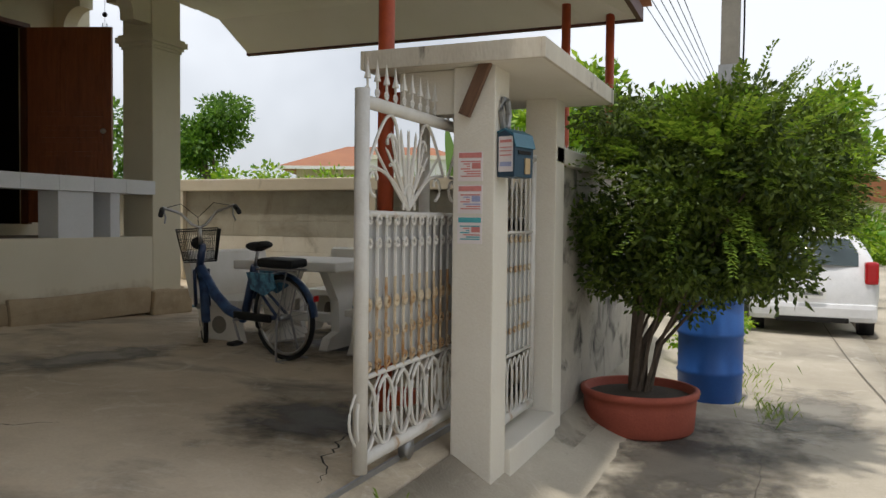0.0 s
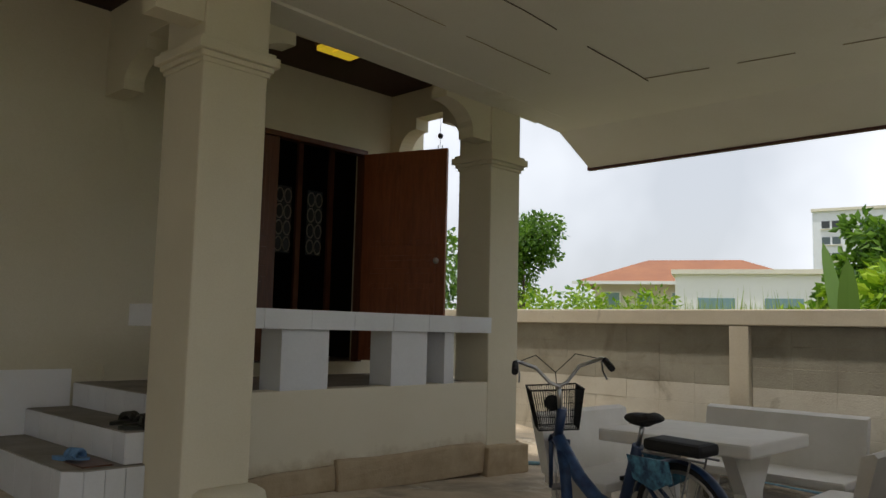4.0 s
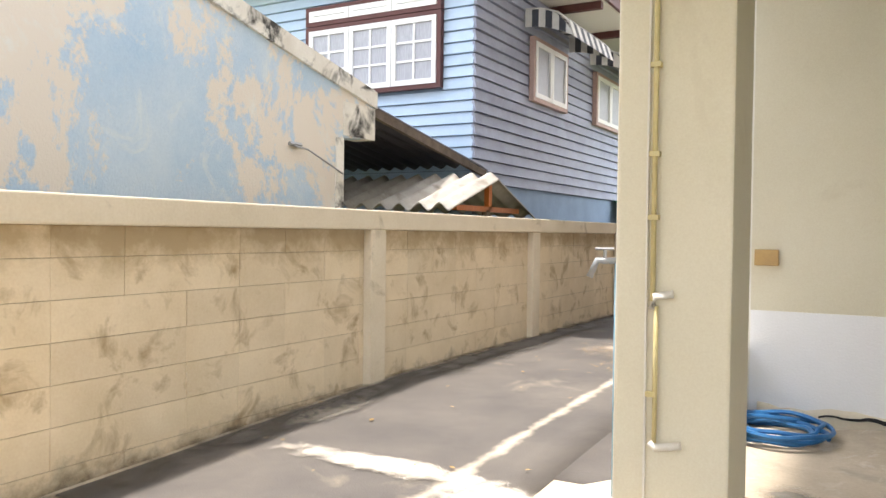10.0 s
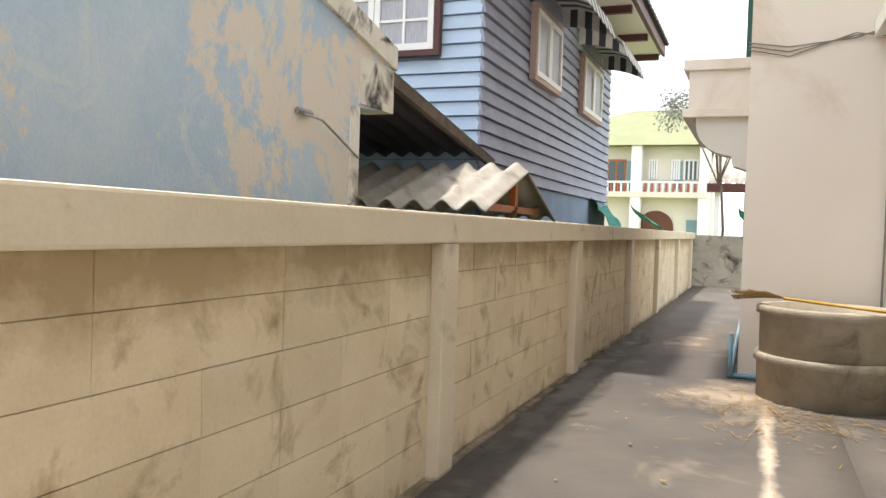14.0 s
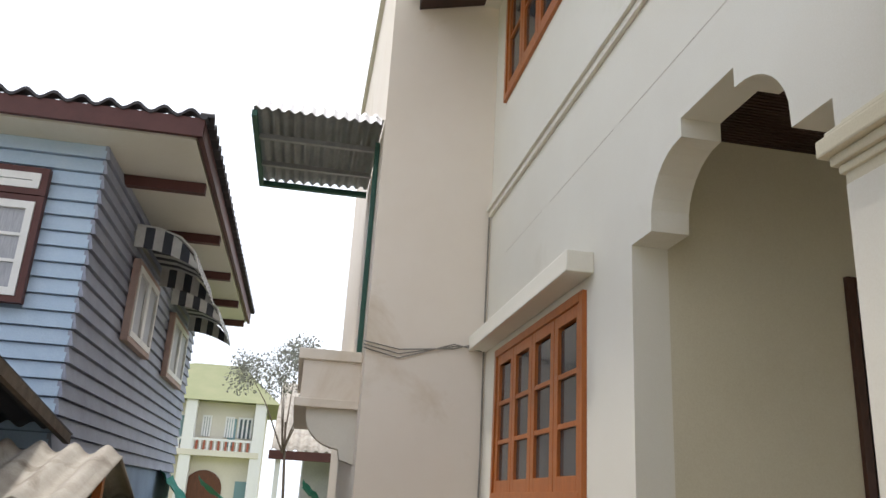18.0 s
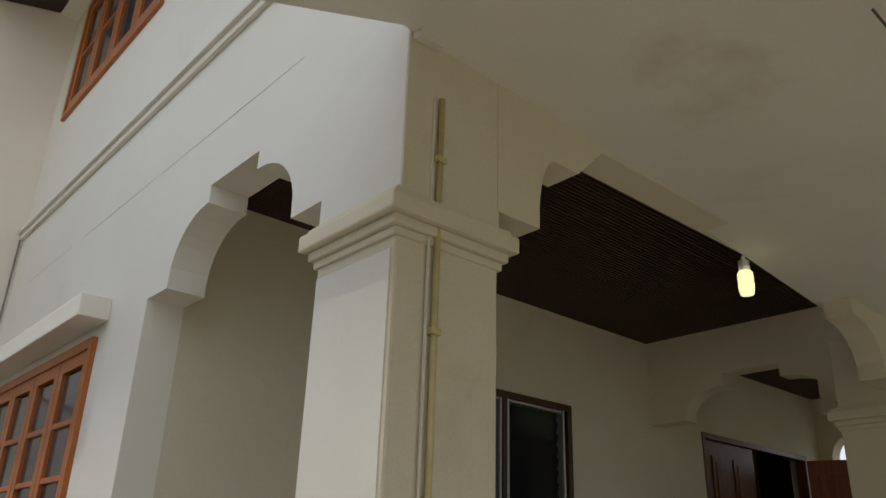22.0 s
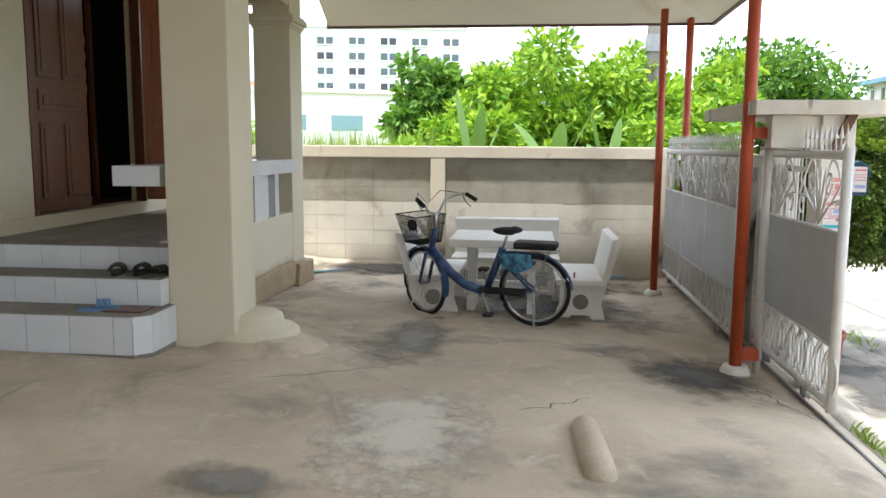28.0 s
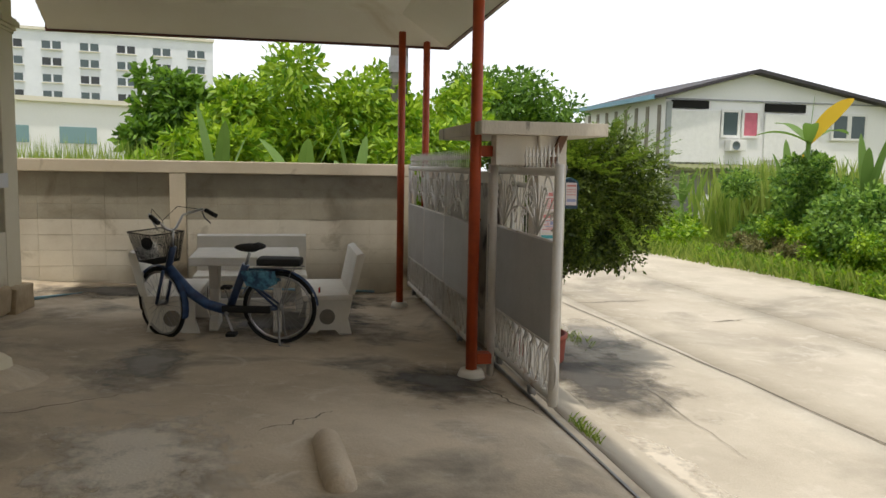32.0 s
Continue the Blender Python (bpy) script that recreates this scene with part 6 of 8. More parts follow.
def blot(name, x, y, rx, ry, material, label, lift=0.008):
    """A thin patch of colour following the floor."""
    bm = bmesh.new()
    rows = []
    for r in np.linspace(0.0, 1.0, 7)[1:]:
        rows.append([bm.verts.new((x + rx * r * math.cos(a), y + ry * r * math.sin(a), ground_height(x + rx * r * math.cos(a), y + ry * r * math.sin(a)) + lift)) for a in (2 * math.pi * k / 32 for k in range(32))])
    c = bm.verts.new((x, y, ground_height(x, y) + lift))
    for k in range(32):
        bm.faces.new((c, rows[0][k], rows[0][(k + 1) % 32]))
        for p, q in zip(rows, rows[1:]):
            bm.faces.new((p[k], q[k], q[(k + 1) % 32], p[(k + 1) % 32]))
    return structure(name, bm, material, label)


DARKPATCH = soft_patch("dark_floor_patch", (0.06, 0.054, 0.045), (0.1, 0.09, 0.075), 0.04, 0.42)
GREYPATCH = soft_patch("grey_cement_patch", (0.22, 0.2, 0.17), (0.26, 0.24, 0.2), 0.04, 0.4)
PALECEMENT = soft_patch("pale_cement", (0.62, 0.56, 0.46), (0.54, 0.48, 0.39), 0.1, 0.35)
TANPATCH = soft_patch("alley_tan_patch", (0.34, 0.27, 0.2), (0.26, 0.21, 0.16), 0.08, 0.5)
blot("floor_stain_post", 3.8, 3.5, 0.85, 0.6, DARKPATCH, "dark damp stain round the carport post", 0.012)
blot("floor_stain_foot", 8.3, 6.6, 0.75, 1.5, DARKPATCH, "blackish floor at the foot of the boundary wall", 0.016)
blot("floor_stain_wall", 8.2, 4.8, 0.9, 2.2, DARKPATCH, "dark strip of floor at the boundary wall", 0.012)
blot("floor_stain_patch", 1.35, 5.95, 0.22, 0.4, GREYPATCH, "grey cement patch on the floor", 0.012)
blot("floor_stain_column", -0.02, 7.35, 0.16, 0.2, GREYPATCH, "grey cement patch at the column foot", 0.05)
blot("floor_stain_bike", 4.4, 5.6, 1.2, 0.4, GREYPATCH, "darker patch of worn floor", 0.011)
blot("floor_stain_bench", 6.6, 4.6, 1.7, 1.5, DARKPATCH, "dark floor round the garden set", 0.013)
blot("floor_stain_pot", 5.2, 1.68, 1.7, 0.9, DARKPATCH, "dark damp apron round the planter", 0.012)
blot("floor_stain_apron", 7.2, 0.9, 1.2, 0.6, GREYPATCH, "grimy patch on the road apron", 0.012)
blot("floor_stain_wash", 2.1, 5.3, 1.2, 0.7, PALECEMENT, "pale washed patch on the floor", 0.011)
blot("floor_stain_fence", -2.86, 11.0, 0.3, 7.5, DARKPATCH, "dark damp strip along the foot of the boundary wall", 0.024)
blot("floor_stain_drip", -1.7, 11.3, 0.8, 0.9, TANPATCH, "pale tan patch round the tub", 0.016)
blot("floor_stain_tower", -2.3, 14.3, 0.6, 1.6, TANPATCH, "pale tan patch by the tower", 0.016)


def crack(name, x0, y0, x1, y1, wide, label, material=BLACK, lift=0.012):
    bm = bmesh.new()
    prev = None
    d = Vector((x1 - x0, y1 - y0, 0))
    s = Vector((-d.y, d.x, 0)).normalized()
    for k in range(26):
        t = k / 25
        p = Vector((x0, y0, 0)) + d * t + s * (0.05 * noise.noise((t * 5, x0, y0)) + 0.025 * noise.noise((t * 17, y0, x0)))
        p.z = ground_height(p.x, p.y) + lift
        w = s * wide * (0.3 + 0.7 * math.sin(math.pi * t)) * (0.7 + 0.6 * abs(noise.noise((t * 13, 1, x0))))
        row = (bm.verts.new(p - w), bm.verts.new(p + w))
        if prev:
            bm.faces.new((prev[0], row[0], row[1], prev[1]))
        prev = row
    return structure(name, bm, material, label)


JOINT = surface("weathered_joint", (0.15, 0.13, 0.1), (0.1, 0.085, 0.07), 0.9, 8, 60, 0.1)
crack("road_joint_long", 16.0, 0.7, 0.0, 0.06, 0.011, "dark joint along the concrete road", JOINT, 0.006)
crack("road_joint_cross", 9.46, 0.3, 9.56, -1.0, 0.02, "dark crack across the road slab", JOINT, 0.006)
crack("road_joint_near", 2.24, 0.05, 2.26, -1.6, 0.012, "dark joint across the road slab", JOINT, 0.006)
crack("road_joint_short", 7.84, -1.05, 7.92, -1.55, 0.02, "dark crack across the road slab", JOINT, 0.006)
crack("apron_joint", 5.9, 1.26, 3.1, 1.42, 0.005, "worn joint along the apron", JOINT, 0.008)
blot("apron_wash", 2.9, 2.05, 1.6, 0.22, PALECEMENT, "pale worn cement along the apron's shoulder", 0.012)
crack("floor_crack_middle", 2.55, 4.72, 2.98, 4.32, 0.006, "jagged crack in the yard floor")
crack("floor_crack_porch", 2.75, 6.3, 3.35, 5.6, 0.006, "jagged crack in the yard floor")
crack("floor_crack_gate", 3.05, 2.95, 3.95, 3.3, 0.006, "broken edge by the gate rail")
blot("floor_edge_alley", -1.85, 6.95, 1.0, 0.17, PALECEMENT, "pale cement edge across the alley mouth", 0.02)
# sunlight beside the column, laid in as a pale tone
blot("floor_edge_column", -1.15, 6.75, 0.5, 0.35, PALECEMENT, "pale cement patch at the column foot, for sun on the floor", 0.022)
blot("floor_edge_fence", -2.8, 7.65, 0.17, 0.65, PALECEMENT, "pale cement edge along the alley", 0.02)
v, f = [], []
for cx, cy, sp, cnt in ((3.1, 2.62, 0.09, 60), (1.4, 2.68, 0.12, 40), (7.0, 1.25, 0.2, 60), (8.2, 1.6, 0.5, 160)):
    for k in range(cnt):
        x, y = cx + RNG.normal() * sp, cy + RNG.normal() * sp * 0.4
        z, h = ground_height(x, y), RNG.uniform(0.03, 0.1)
        a = RNG.uniform(0, 6.28)
        i0 = len(v)
        v += [(x, y, z), (x + 0.01, y + 0.006, z), (x + math.cos(a) * h * 0.4, y + math.sin(a) * h * 0.4, z + h * 0.8), (x + math.cos(a) * h * 0.7, y + math.sin(a) * h * 0.7, z + h)]
        f.append((i0, i0 + 1, i0 + 2, i0 + 3))
tagged(sheet("weeds", v, f, GRASS), "tufts of weeds in the joints by the gate", "weeds", kind="stuff")

gut = thing("gutter_outlet", "dark brown wooden box under the carport eave", "gutter box", "", pose(-1.83, 6.5, 2.9))
part("box", boxes((-0.02, 0.13, -0.08, 0.12, 0.1, 0.24), bevel=0.008), DARKWOOD, gut)
part("board", boxes((0.11, 0.145, -0.6, 0.3, 0.16, 0.27), bevel=0.006), DARKWOOD, gut)

# ---- alley things ----
well = thing("concrete_ring_tub", "stacked weathered concrete ring tub with dirt streaks", "tub", "", pose(-1.05, 11.55, 0.1))
for z0, z1, r in ((0.0, 0.36, 0.50), (0.36, 0.72, 0.49)):
    bm = bmesh.new()
    lathe(bm, [(r - 0.06, z0), (r, z0), (r + 0.005, z1 - 0.07), (r + 0.03, z1 - 0.06), (r + 0.03, z1 - 0.01), (r + 0.02, z1), (r - 0.06, z1), (r - 0.065, z0)], seg=40)
    part("ring", bm, WELL, well)
bm = bmesh.new()
lathe(bm, [(0.0, 0.5), (0.43, 0.5)], seg=24)
part("fill", bm, SOIL, well)
broom = thing("broom", "straw broom with a bamboo handle resting on the tub", "broom", "", pose(-1.38, 11.4, 0.86, 0, 0, -28))
part("handle", tubes(([(0.0, 0, 0.02), (0.95, 0, -0.02)], 0.012), seg=8), surface("bamboo", (0.5, 0.3, 0.06), None, 0.4, 8, 60, 0.05), broom)
bm = bmesh.new()
for k in range(60):
    a = RNG.uniform(-0.35, 0.35)
    tube(bm, [(0.02, RNG.uniform(-0.01, 0.01), 0.02), (-0.16, 0.35 * a * 0.5, 0.03 + RNG.uniform(-0.02, 0.03)), (-0.36, 0.4 * a, 0.03 + RNG.uniform(-0.05, 0.03))], 0.0025, 3)
part("bristles", bm, DRYSTRAW, broom)
apipe = thing("drain_pipe", "pale blue pipe along the foot of the tower", "pipe")
part("run", tubes(([(-1.76, 18, 0.14), (-1.76, 12.13, 0.14), (-1.4, 12.13, 0.14)], 0.02), ([(-1.76, 12.13, 0.14), (-1.76, 12.13, 0.5)], 0.018), ([(-0.66, 10.9, 0.14), (-0.66, 9.2, 0.13), (-0.66, 8.9, 0.12)], 0.02), seg=8), PVCBLUE, apipe)
wires = thing("wall_cables", "slack telephone cables strung across the side wall", "cable")
for k in range(3):
    part("cable", tubes(([(-1.72, 12.18, 3.0 - 0.03 * k), (-1.4, 12.18, 2.95 - 0.04 * k), (-0.9, 12.18, 3.0 + 0.02 * k), (-0.66, 12.1, 3.06 - 0.04 * k)], 0.006), seg=5), STEPTOP, wires)
part("cable", tubes(([(-0.625, 12.17, 4.3), (-0.63, 12.16, 3.2), (-0.62, 12.17, 2.2), (-0.63, 12.16, 0.3)], 0.009), seg=5), STEPTOP, wires)

bm = bmesh.new()
for k in range(420):
    x, y = RNG.normal(-1.35, 0.35), RNG.normal(10.9, 0.45)
    if x > -0.68 or (x + 1.02) ** 2 + (y - 11.45) ** 2 < 0.3:
        continue
    a, s = RNG.uniform(0, 6.28), RNG.uniform(0.03, 0.12)
    p = Vector((x, y, ground_height(x, y) + 0.02))
    d = Vector((math.cos(a), math.sin(a), RNG.uniform(0, 0.15))) * s
    w = Vector((-math.sin(a), math.cos(a), 0)) * 0.005
    bm.faces.new([bm.verts.new(q) for q in (p - w, p + w, p + d + w * 0.4, p + d - w * 0.4)])
for k in range(70):
    x, y = RNG.uniform(-3.05, -0.8), RNG.uniform(6.5, 18)
    a, s = RNG.uniform(0, 6.28), RNG.uniform(0.015, 0.05)
    p = Vector((x, y, ground_height(x, y) + 0.02))
    d = Vector((math.cos(a), math.sin(a), 0.1)) * s
    w = Vector((-math.sin(a), math.cos(a), 0)) * s * 0.35
    bm.faces.new([bm.verts.new(q) for q in (p, p + d * 0.5 + w, p + d, p + d * 0.5 - w)])
tagged(part("leaf_litter", bm, DRYSTRAW), "dry straw and fallen leaves on the alley floor", "litter", kind="stuff")

# balcony on the tower and awning
bal = thing("balcony", "small cement balcony on a scrolled bracket", "balcony")
part("slab", boxes((-2.28, -1.7, 12.5, 15.2, 2.42, 2.50), bevel=0.01), PINKISH, bal)
part("parapet", boxes((-2.23, -1.7, 12.54, 12.66, 2.50, 2.85), (-2.23, -2.11, 12.66, 15.2, 2.50, 2.85)), PINKISH, bal)
part("coping", boxes((-2.28, -1.7, 12.5, 15.2, 2.85, 2.95), bevel=0.01), PINKISH, bal)
bm = bmesh.new()
pts = [(-1.7, 2.42), (-2.16, 2.42)] + [(-2.16 + 0.34 * (1 - math.cos(a)), 2.37 - 0.3 * math.sin(a)) for a in np.linspace(0.05, 1.5, 8)] + [(-1.82, 1.98), (-1.7, 1.94)]
prism(bm, pts, "x", 12.58, 12.8)
part("bracket", bm, PILLAR, bal)
aw = thing("sheet_awning", "green-edged corrugated steel awning on the tower", "awning")
part("sheet", corrugated(-2.97, -1.71, 12.24, 14.1, lambda x, y: 5.18 + (x + 2.97) * 0.03, 0.105, 0.02, along="y"), surface("steel_awning", (0.3, 0.31, 0.3), (0.22, 0.23, 0.22), 0.5, 3, 60, 0.1, metal=0.3), aw)
bm = bmesh.new()
prev = None
for x in np.arange(-2.99, -1.72, 0.0131):
    w = 0.02 * math.sin(2 * math.pi * (x + 2.97) / 0.105)
    row = [bm.verts.new((x, 12.2 + 0.3 * w, 5.16 + w)), bm.verts.new((x, 12.22 + 0.3 * w, 5.2 + w)), bm.verts.new((x, 12.3, 5.29 + w))]
    if prev:
        for k in range(2):
            bm.faces.new((prev[k], row[k], row[k + 1], prev[k + 1])).smooth = True
    prev = row
# the sun on the sheet's top is painted into this pale edge
part("front_edge", bm, surface("sunlit_sheet", (0.75, 0.75, 0.76), None, 0.5, 4, 50, 0.1), aw, "bent sheet edge, coloured pale as if sunlit")
for y in (12.75, 13.45):
    part("batten", boxes((-2.95, -1.72, y, y + 0.05, 5.10, 5.15)), STEEL, aw)
part("frame", boxes((-2.98, -2.93, 12.24, 14.1, 5.09, 5.15), (-2.93, -1.72, 14.04, 14.1, 5.09, 5.15)), surface("green_trim", (0.03, 0.1, 0.07), None, 0.5, 4, 50, 0.1), aw)
part("side_trim", boxes((-1.75, -1.705, 12.62, 12.7, 2.95, 5.15)), bpy.data.materials["green_trim"], aw)

# ---- peeling blue building ----
bm = bmesh.new()
prism(bm, [(1.0, -0.5), (9.55, -0.5), (9.55, 2.16), (10.07, 2.2), (10.07, 2.56), (9.16, 2.76), (1.0, 4.6)], "y", -4.35, -4.15)
nb = tagged(part("outbuilding_wall", bm, BLUEWALL), "peeling pale-blue plastered gable wall with bare patches", "wall")
bm = bmesh.new()
prism(bm, [(10.09, 2.5), (10.09, 2.66), (9.16, 2.86), (1.0, 4.72), (1.0, 4.56), (9.16, 2.70)], "y", -4.4, -4.12)
part("coping", bm, COPE, nb, "blackened cement coping")
part("corner_pier", boxes((-4.37, -4.135, 9.46, 9.57, 0.5, 2.16)), COPE, nb)
part("corner_block", boxes((-4.37, -4.137, 9.57, 10.075, 2.19, 2.5)), COPE, nb)
structure("wall_outbuilding_south", boxes((-9, -4.15, 0.9, 1.02, -0.5, 4.5)), BLUEWALL, "pale-blue end wall")
tap2 = tagged(part("cable_stub", tubes(([(-4.04, 8.8, 1.96), (-3.96, 8.9, 1.93), (-4.0, 9.2, 1.85), (-4.04, 9.5, 1.77)], 0.008), ([(-4.04, 8.75, 1.97), (-4.04, 8.9, 1.97)], 0.02), seg=5), STEEL), "loose black cable hanging from the blue wall", "cable")

# lean-to roofs
# roof added out of view behind the gable, to block the sky
bm = bmesh.new()
prism(bm, [(10.05, 2.42), (9.16, 2.62), (1.0, 4.46), (1.0, 4.54), (9.16, 2.7), (10.05, 2.5)], "y", -9.0, -4.36)
part("roof", bm, ASBESTOS, nb, "unseen sheet roof added to keep light out of the lean-to")
nb.location = (0.09, -0.05, -0.06)
# sheet colour is dark to give the underside its shade
lt = thing("lean_to_roof", "old lean-to roof of wavy sheets, darkened for its shaded underside, with a timber rafter", "roof")
part("sheet", corrugated(-7.5, -4.15, 10.1, 12.75, lambda x, y: 2.52 - (y - 10.1) * 0.17, 0.2, 0.03, along="y"), ROOFDARK, lt)
bm = bmesh.new()
prism(bm, [(10.1, 2.40), (12.7, 1.96), (12.7, 2.04), (10.1, 2.50)], "y", -4.2, -4.15)
part("rafter", bm, BARK, lt)
# black walls added so that the inside of the lean-to stays dark
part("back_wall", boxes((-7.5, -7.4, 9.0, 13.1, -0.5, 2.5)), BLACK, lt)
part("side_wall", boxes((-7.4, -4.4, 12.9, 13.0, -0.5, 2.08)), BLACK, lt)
sh = thing("shed_roof", "small gabled shed roof of weathered corrugated fibre-cement", "roof")
part("sheet", corrugated(-5.6, -3.5, 10.55, 11.72, lambda x, y: 1.5 + (y - 10.55) * 0.33, 0.24, 0.04, along="y"), ASBESTOS, sh)
part("sheet", corrugated(-5.6, -3.5, 11.7, 12.85, lambda x, y: 1.88 - (y - 11.7) * 0.38, 0.24, 0.04, along="y"), ASBESTOS, sh)
part("rafter", boxes((-3.66, -3.6, 10.9, 12.5, 1.48, 1.54), (-3.66, -3.6, 11.66, 11.74, 1.5, 1.84), (-5.4, -3.6, 11.66, 11.74, 1.78, 1.84)), ORANGEWOOD, sh, "reddish timber truss")
part("post", boxes((-5.2, -5.1, 11.6, 11.7, -0.5, 1.5), (-3.66, -3.6, 11.6, 11.7, -0.5, 1.5)), BARK, sh)

# ---- blue clapboard house ----
bh = thing("clapboard_house", "two-storey pale-blue clapboard house with white windows", "house")
HX, HY = -4.30, 12.62
z = 1.9
rows = []
while z < 4.68:
    rows.append(z)
    z += 0.15
SW = (-6.94, -4.74, 3.14, 4.36)
for z in rows:
    for k, (x0, x1) in enumerate(((-9.3, SW[0]), (SW[1], HX)) if SW[2] - 0.1 < z < SW[3] else ((-9.3, HX),)):
        bm = bmesh.new()
        vs = [bm.verts.new(p) for p in ((x0, HY - 0.042, z), (x1, HY - 0.042, z), (x1, HY - 0.008, z + 0.138), (x0, HY - 0.008, z + 0.138), (x0, HY + 0.02, z), (x1, HY + 0.02, z), (x1, HY + 0.02, z + 0.138), (x0, HY + 0.02, z + 0.138))]
        for q in ((0, 1, 2, 3), (4, 7, 6, 5), (0, 4, 5, 1), (3, 2, 6, 7), (0, 3, 7, 4), (1, 5, 6, 2)):
            bm.faces.new([vs[i] for i in q])
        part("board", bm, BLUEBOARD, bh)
    bm = bmesh.new()
    vs = [bm.verts.new(p) for p in ((HX + 0.042, HY - 0.02, z), (HX + 0.042, 20.0, z), (HX + 0.008, 20.0, z + 0.138), (HX + 0.008, HY - 0.02, z + 0.138), (HX - 0.02, HY - 0.02, z), (HX - 0.02, 20.0, z), (HX - 0.02, 20.0, z + 0.138), (HX - 0.02, HY - 0.02, z + 0.138))]
    for q in ((0, 1, 2, 3), (4, 7, 6, 5), (0, 4, 5, 1), (3, 2, 6, 7), (0, 3, 7, 4), (1, 5, 6, 2)):
        bm.faces.new([vs[i] for i in q])
    part("board", bm, SHADEBOARD, bh)
part("lower_wall", boxes((-9.3, HX - 0.03, HY + 0.02, 20.0, -0.5, 4.74)), surface("lower_blue_wall", (0.25, 0.34, 0.47), None, 0.8, 2, 60, 0.2), bh)
part("lower_wall", boxes((HX - 0.03, HX + 0.0, HY - 0.02, 20.0, -0.5, 1.88)), bpy.data.materials["lower_blue_wall"], bh)


def house_window(parent, axis, u0, u1, z0, z1, d, cols, rws, frame_mat, awning=False):
    """A framed window on the clapboard house; d is the wall plane."""
    out = -1 if axis == "x" else 1

    def bx(a, b, n0, n1, e, f):
        lo, hi = sorted((d + out * n0, d + out * n1))
        return (a, b, lo, hi, e, f) if axis == "x" else (lo, hi, a, b, e, f)
    w = part("window", boxes(bx(u0, u1, 0.0, 0.05, z0, z1)), BLACK, parent)
    part("frame", boxes(bx(u0 - 0.06, u0, 0, 0.08, z0 - 0.06, z1 + 0.06), bx(u1, u1 + 0.06, 0, 0.08, z0 - 0.06, z1 + 0.06), bx(u0, u1, 0, 0.08, z1, z1 + 0.06), bx(u0, u1, 0, 0.08, z0 - 0.06, z0)), frame_mat, w)
    cw = (u1 - u0) / cols
    for i in range(cols):
        a, b = u0 + i * cw, u0 + (i + 1) * cw
        part("sash", boxes(bx(a + 0.005, a + 0.07, 0.05, 0.09, z0, z1), bx(b - 0.07, b - 0.005, 0.05, 0.09, z0, z1), bx(a + 0.07, b - 0.07, 0.05, 0.09, z0, z0 + 0.07), bx(a + 0.07, b - 0.07, 0.05, 0.09, z1 - 0.07, z1)), WHITEPAINT, w)
        part("curtain", boxes(bx(a + 0.07, b - 0.07, 0.051, 0.058, z0 + 0.07, z1 - 0.07)), CURTAIN, w, "pale lace curtain behind glass")
        if rws > 1:
            part("glazing_bar", boxes(bx((a + b) / 2 - 0.014, (a + b) / 2 + 0.014, 0.055, 0.08, z0 + 0.07, z1 - 0.07)), WHITEPAINT, w)
            for r in range(1, rws):
                zz = z0 + 0.07 + (z1 - z0 - 0.14) * r / rws
                part("glazing_bar", boxes(bx(a + 0.07, b - 0.07, 0.055, 0.078, zz - 0.014, zz + 0.014)), WHITEPAINT, w)
    return w


CURTAIN = surface("lace_curtain", (0.42, 0.43, 0.46), (0.3, 0.31, 0.34), 0.4, 8, 40, 0.1, stretch=(9, 9, 1))
house_window(bh, "x", SW[0] + 0.06, SW[1] - 0.05, 3.18, 4.06, HY - 0.045, 3, 3, REDTRIM)
house_window(bh, "x", SW[0] + 0.06, SW[1] - 0.05, 4.19, 4.34, HY - 0.045, 3, 1, REDTRIM)
FADED = surface("faded_pink_frame", (0.42, 0.3, 0.26), (0.34, 0.23, 0.2), 0.6, 5, 60, 0.05)
house_window(bh, "y", 14.36, 15.64, 3.24, 4.06, HX + 0.035, 2, 1, FADED)
house_window(bh, "y", 17.2, 18.7, 3.24, 4.06, HX + 0.035, 2, 1, FADED)
STRIPE = [surface("awning_white", (0.62, 0.62, 0.6), None, 0.6, 6, 50, 0.05), surface("awning_dark", (0.05, 0.055, 0.07), None, 0.6, 6, 50, 0.05)]
for y0, y1 in ((14.1, 15.9), (16.95, 18.95)):
    a = part("awning", boxes((HX, HX + 0.04, y0, y1, 4.32, 4.38)), STEEL, bh)
    n = 13
    for k in range(n):
        bm = bmesh.new()
        s, e = y0 + (y1 - y0) * k / n, y0 + (y1 - y0) * (k + 1) / n
        prof = [(HX + 0.05, 4.47), (HX + 0.3, 4.45), (HX + 0.55, 4.37), (HX + 0.72, 4.22), (HX + 0.79, 4.0), (HX + 0.775, 4.0), (HX + 0.7, 4.205), (HX + 0.54, 4.35), (HX + 0.3, 4.43), (HX + 0.05, 4.45)]
        prism(bm, prof, "x", s, e)
        part("strip", bm, STRIPE[k % 2], a)
    for s in (y0, y1 - 0.014):
        for k in range(7):
            bm = bmesh.new()
            u, w = k / 7, (k + 1) / 7
            tops = [4.44 - 0.4 * q ** 3.2 for q in (u, (u + w) / 2, w)]
            prism(bm, [(HX + 0.05 + 0.72 * u, 4.2 - 0.19 * u ** 2), (HX + 0.05 + 0.72 * w, 4.2 - 0.19 * w ** 2), (HX + 0.05 + 0.72 * w, max(4.02, tops[2])), (HX + 0.05 + 0.36 * (u + w), tops[1]), (HX + 0.05 + 0.72 * u, tops[0])], "x", s, s + 0.012)
            part("end_strip", bm, STRIPE[k % 2], a)
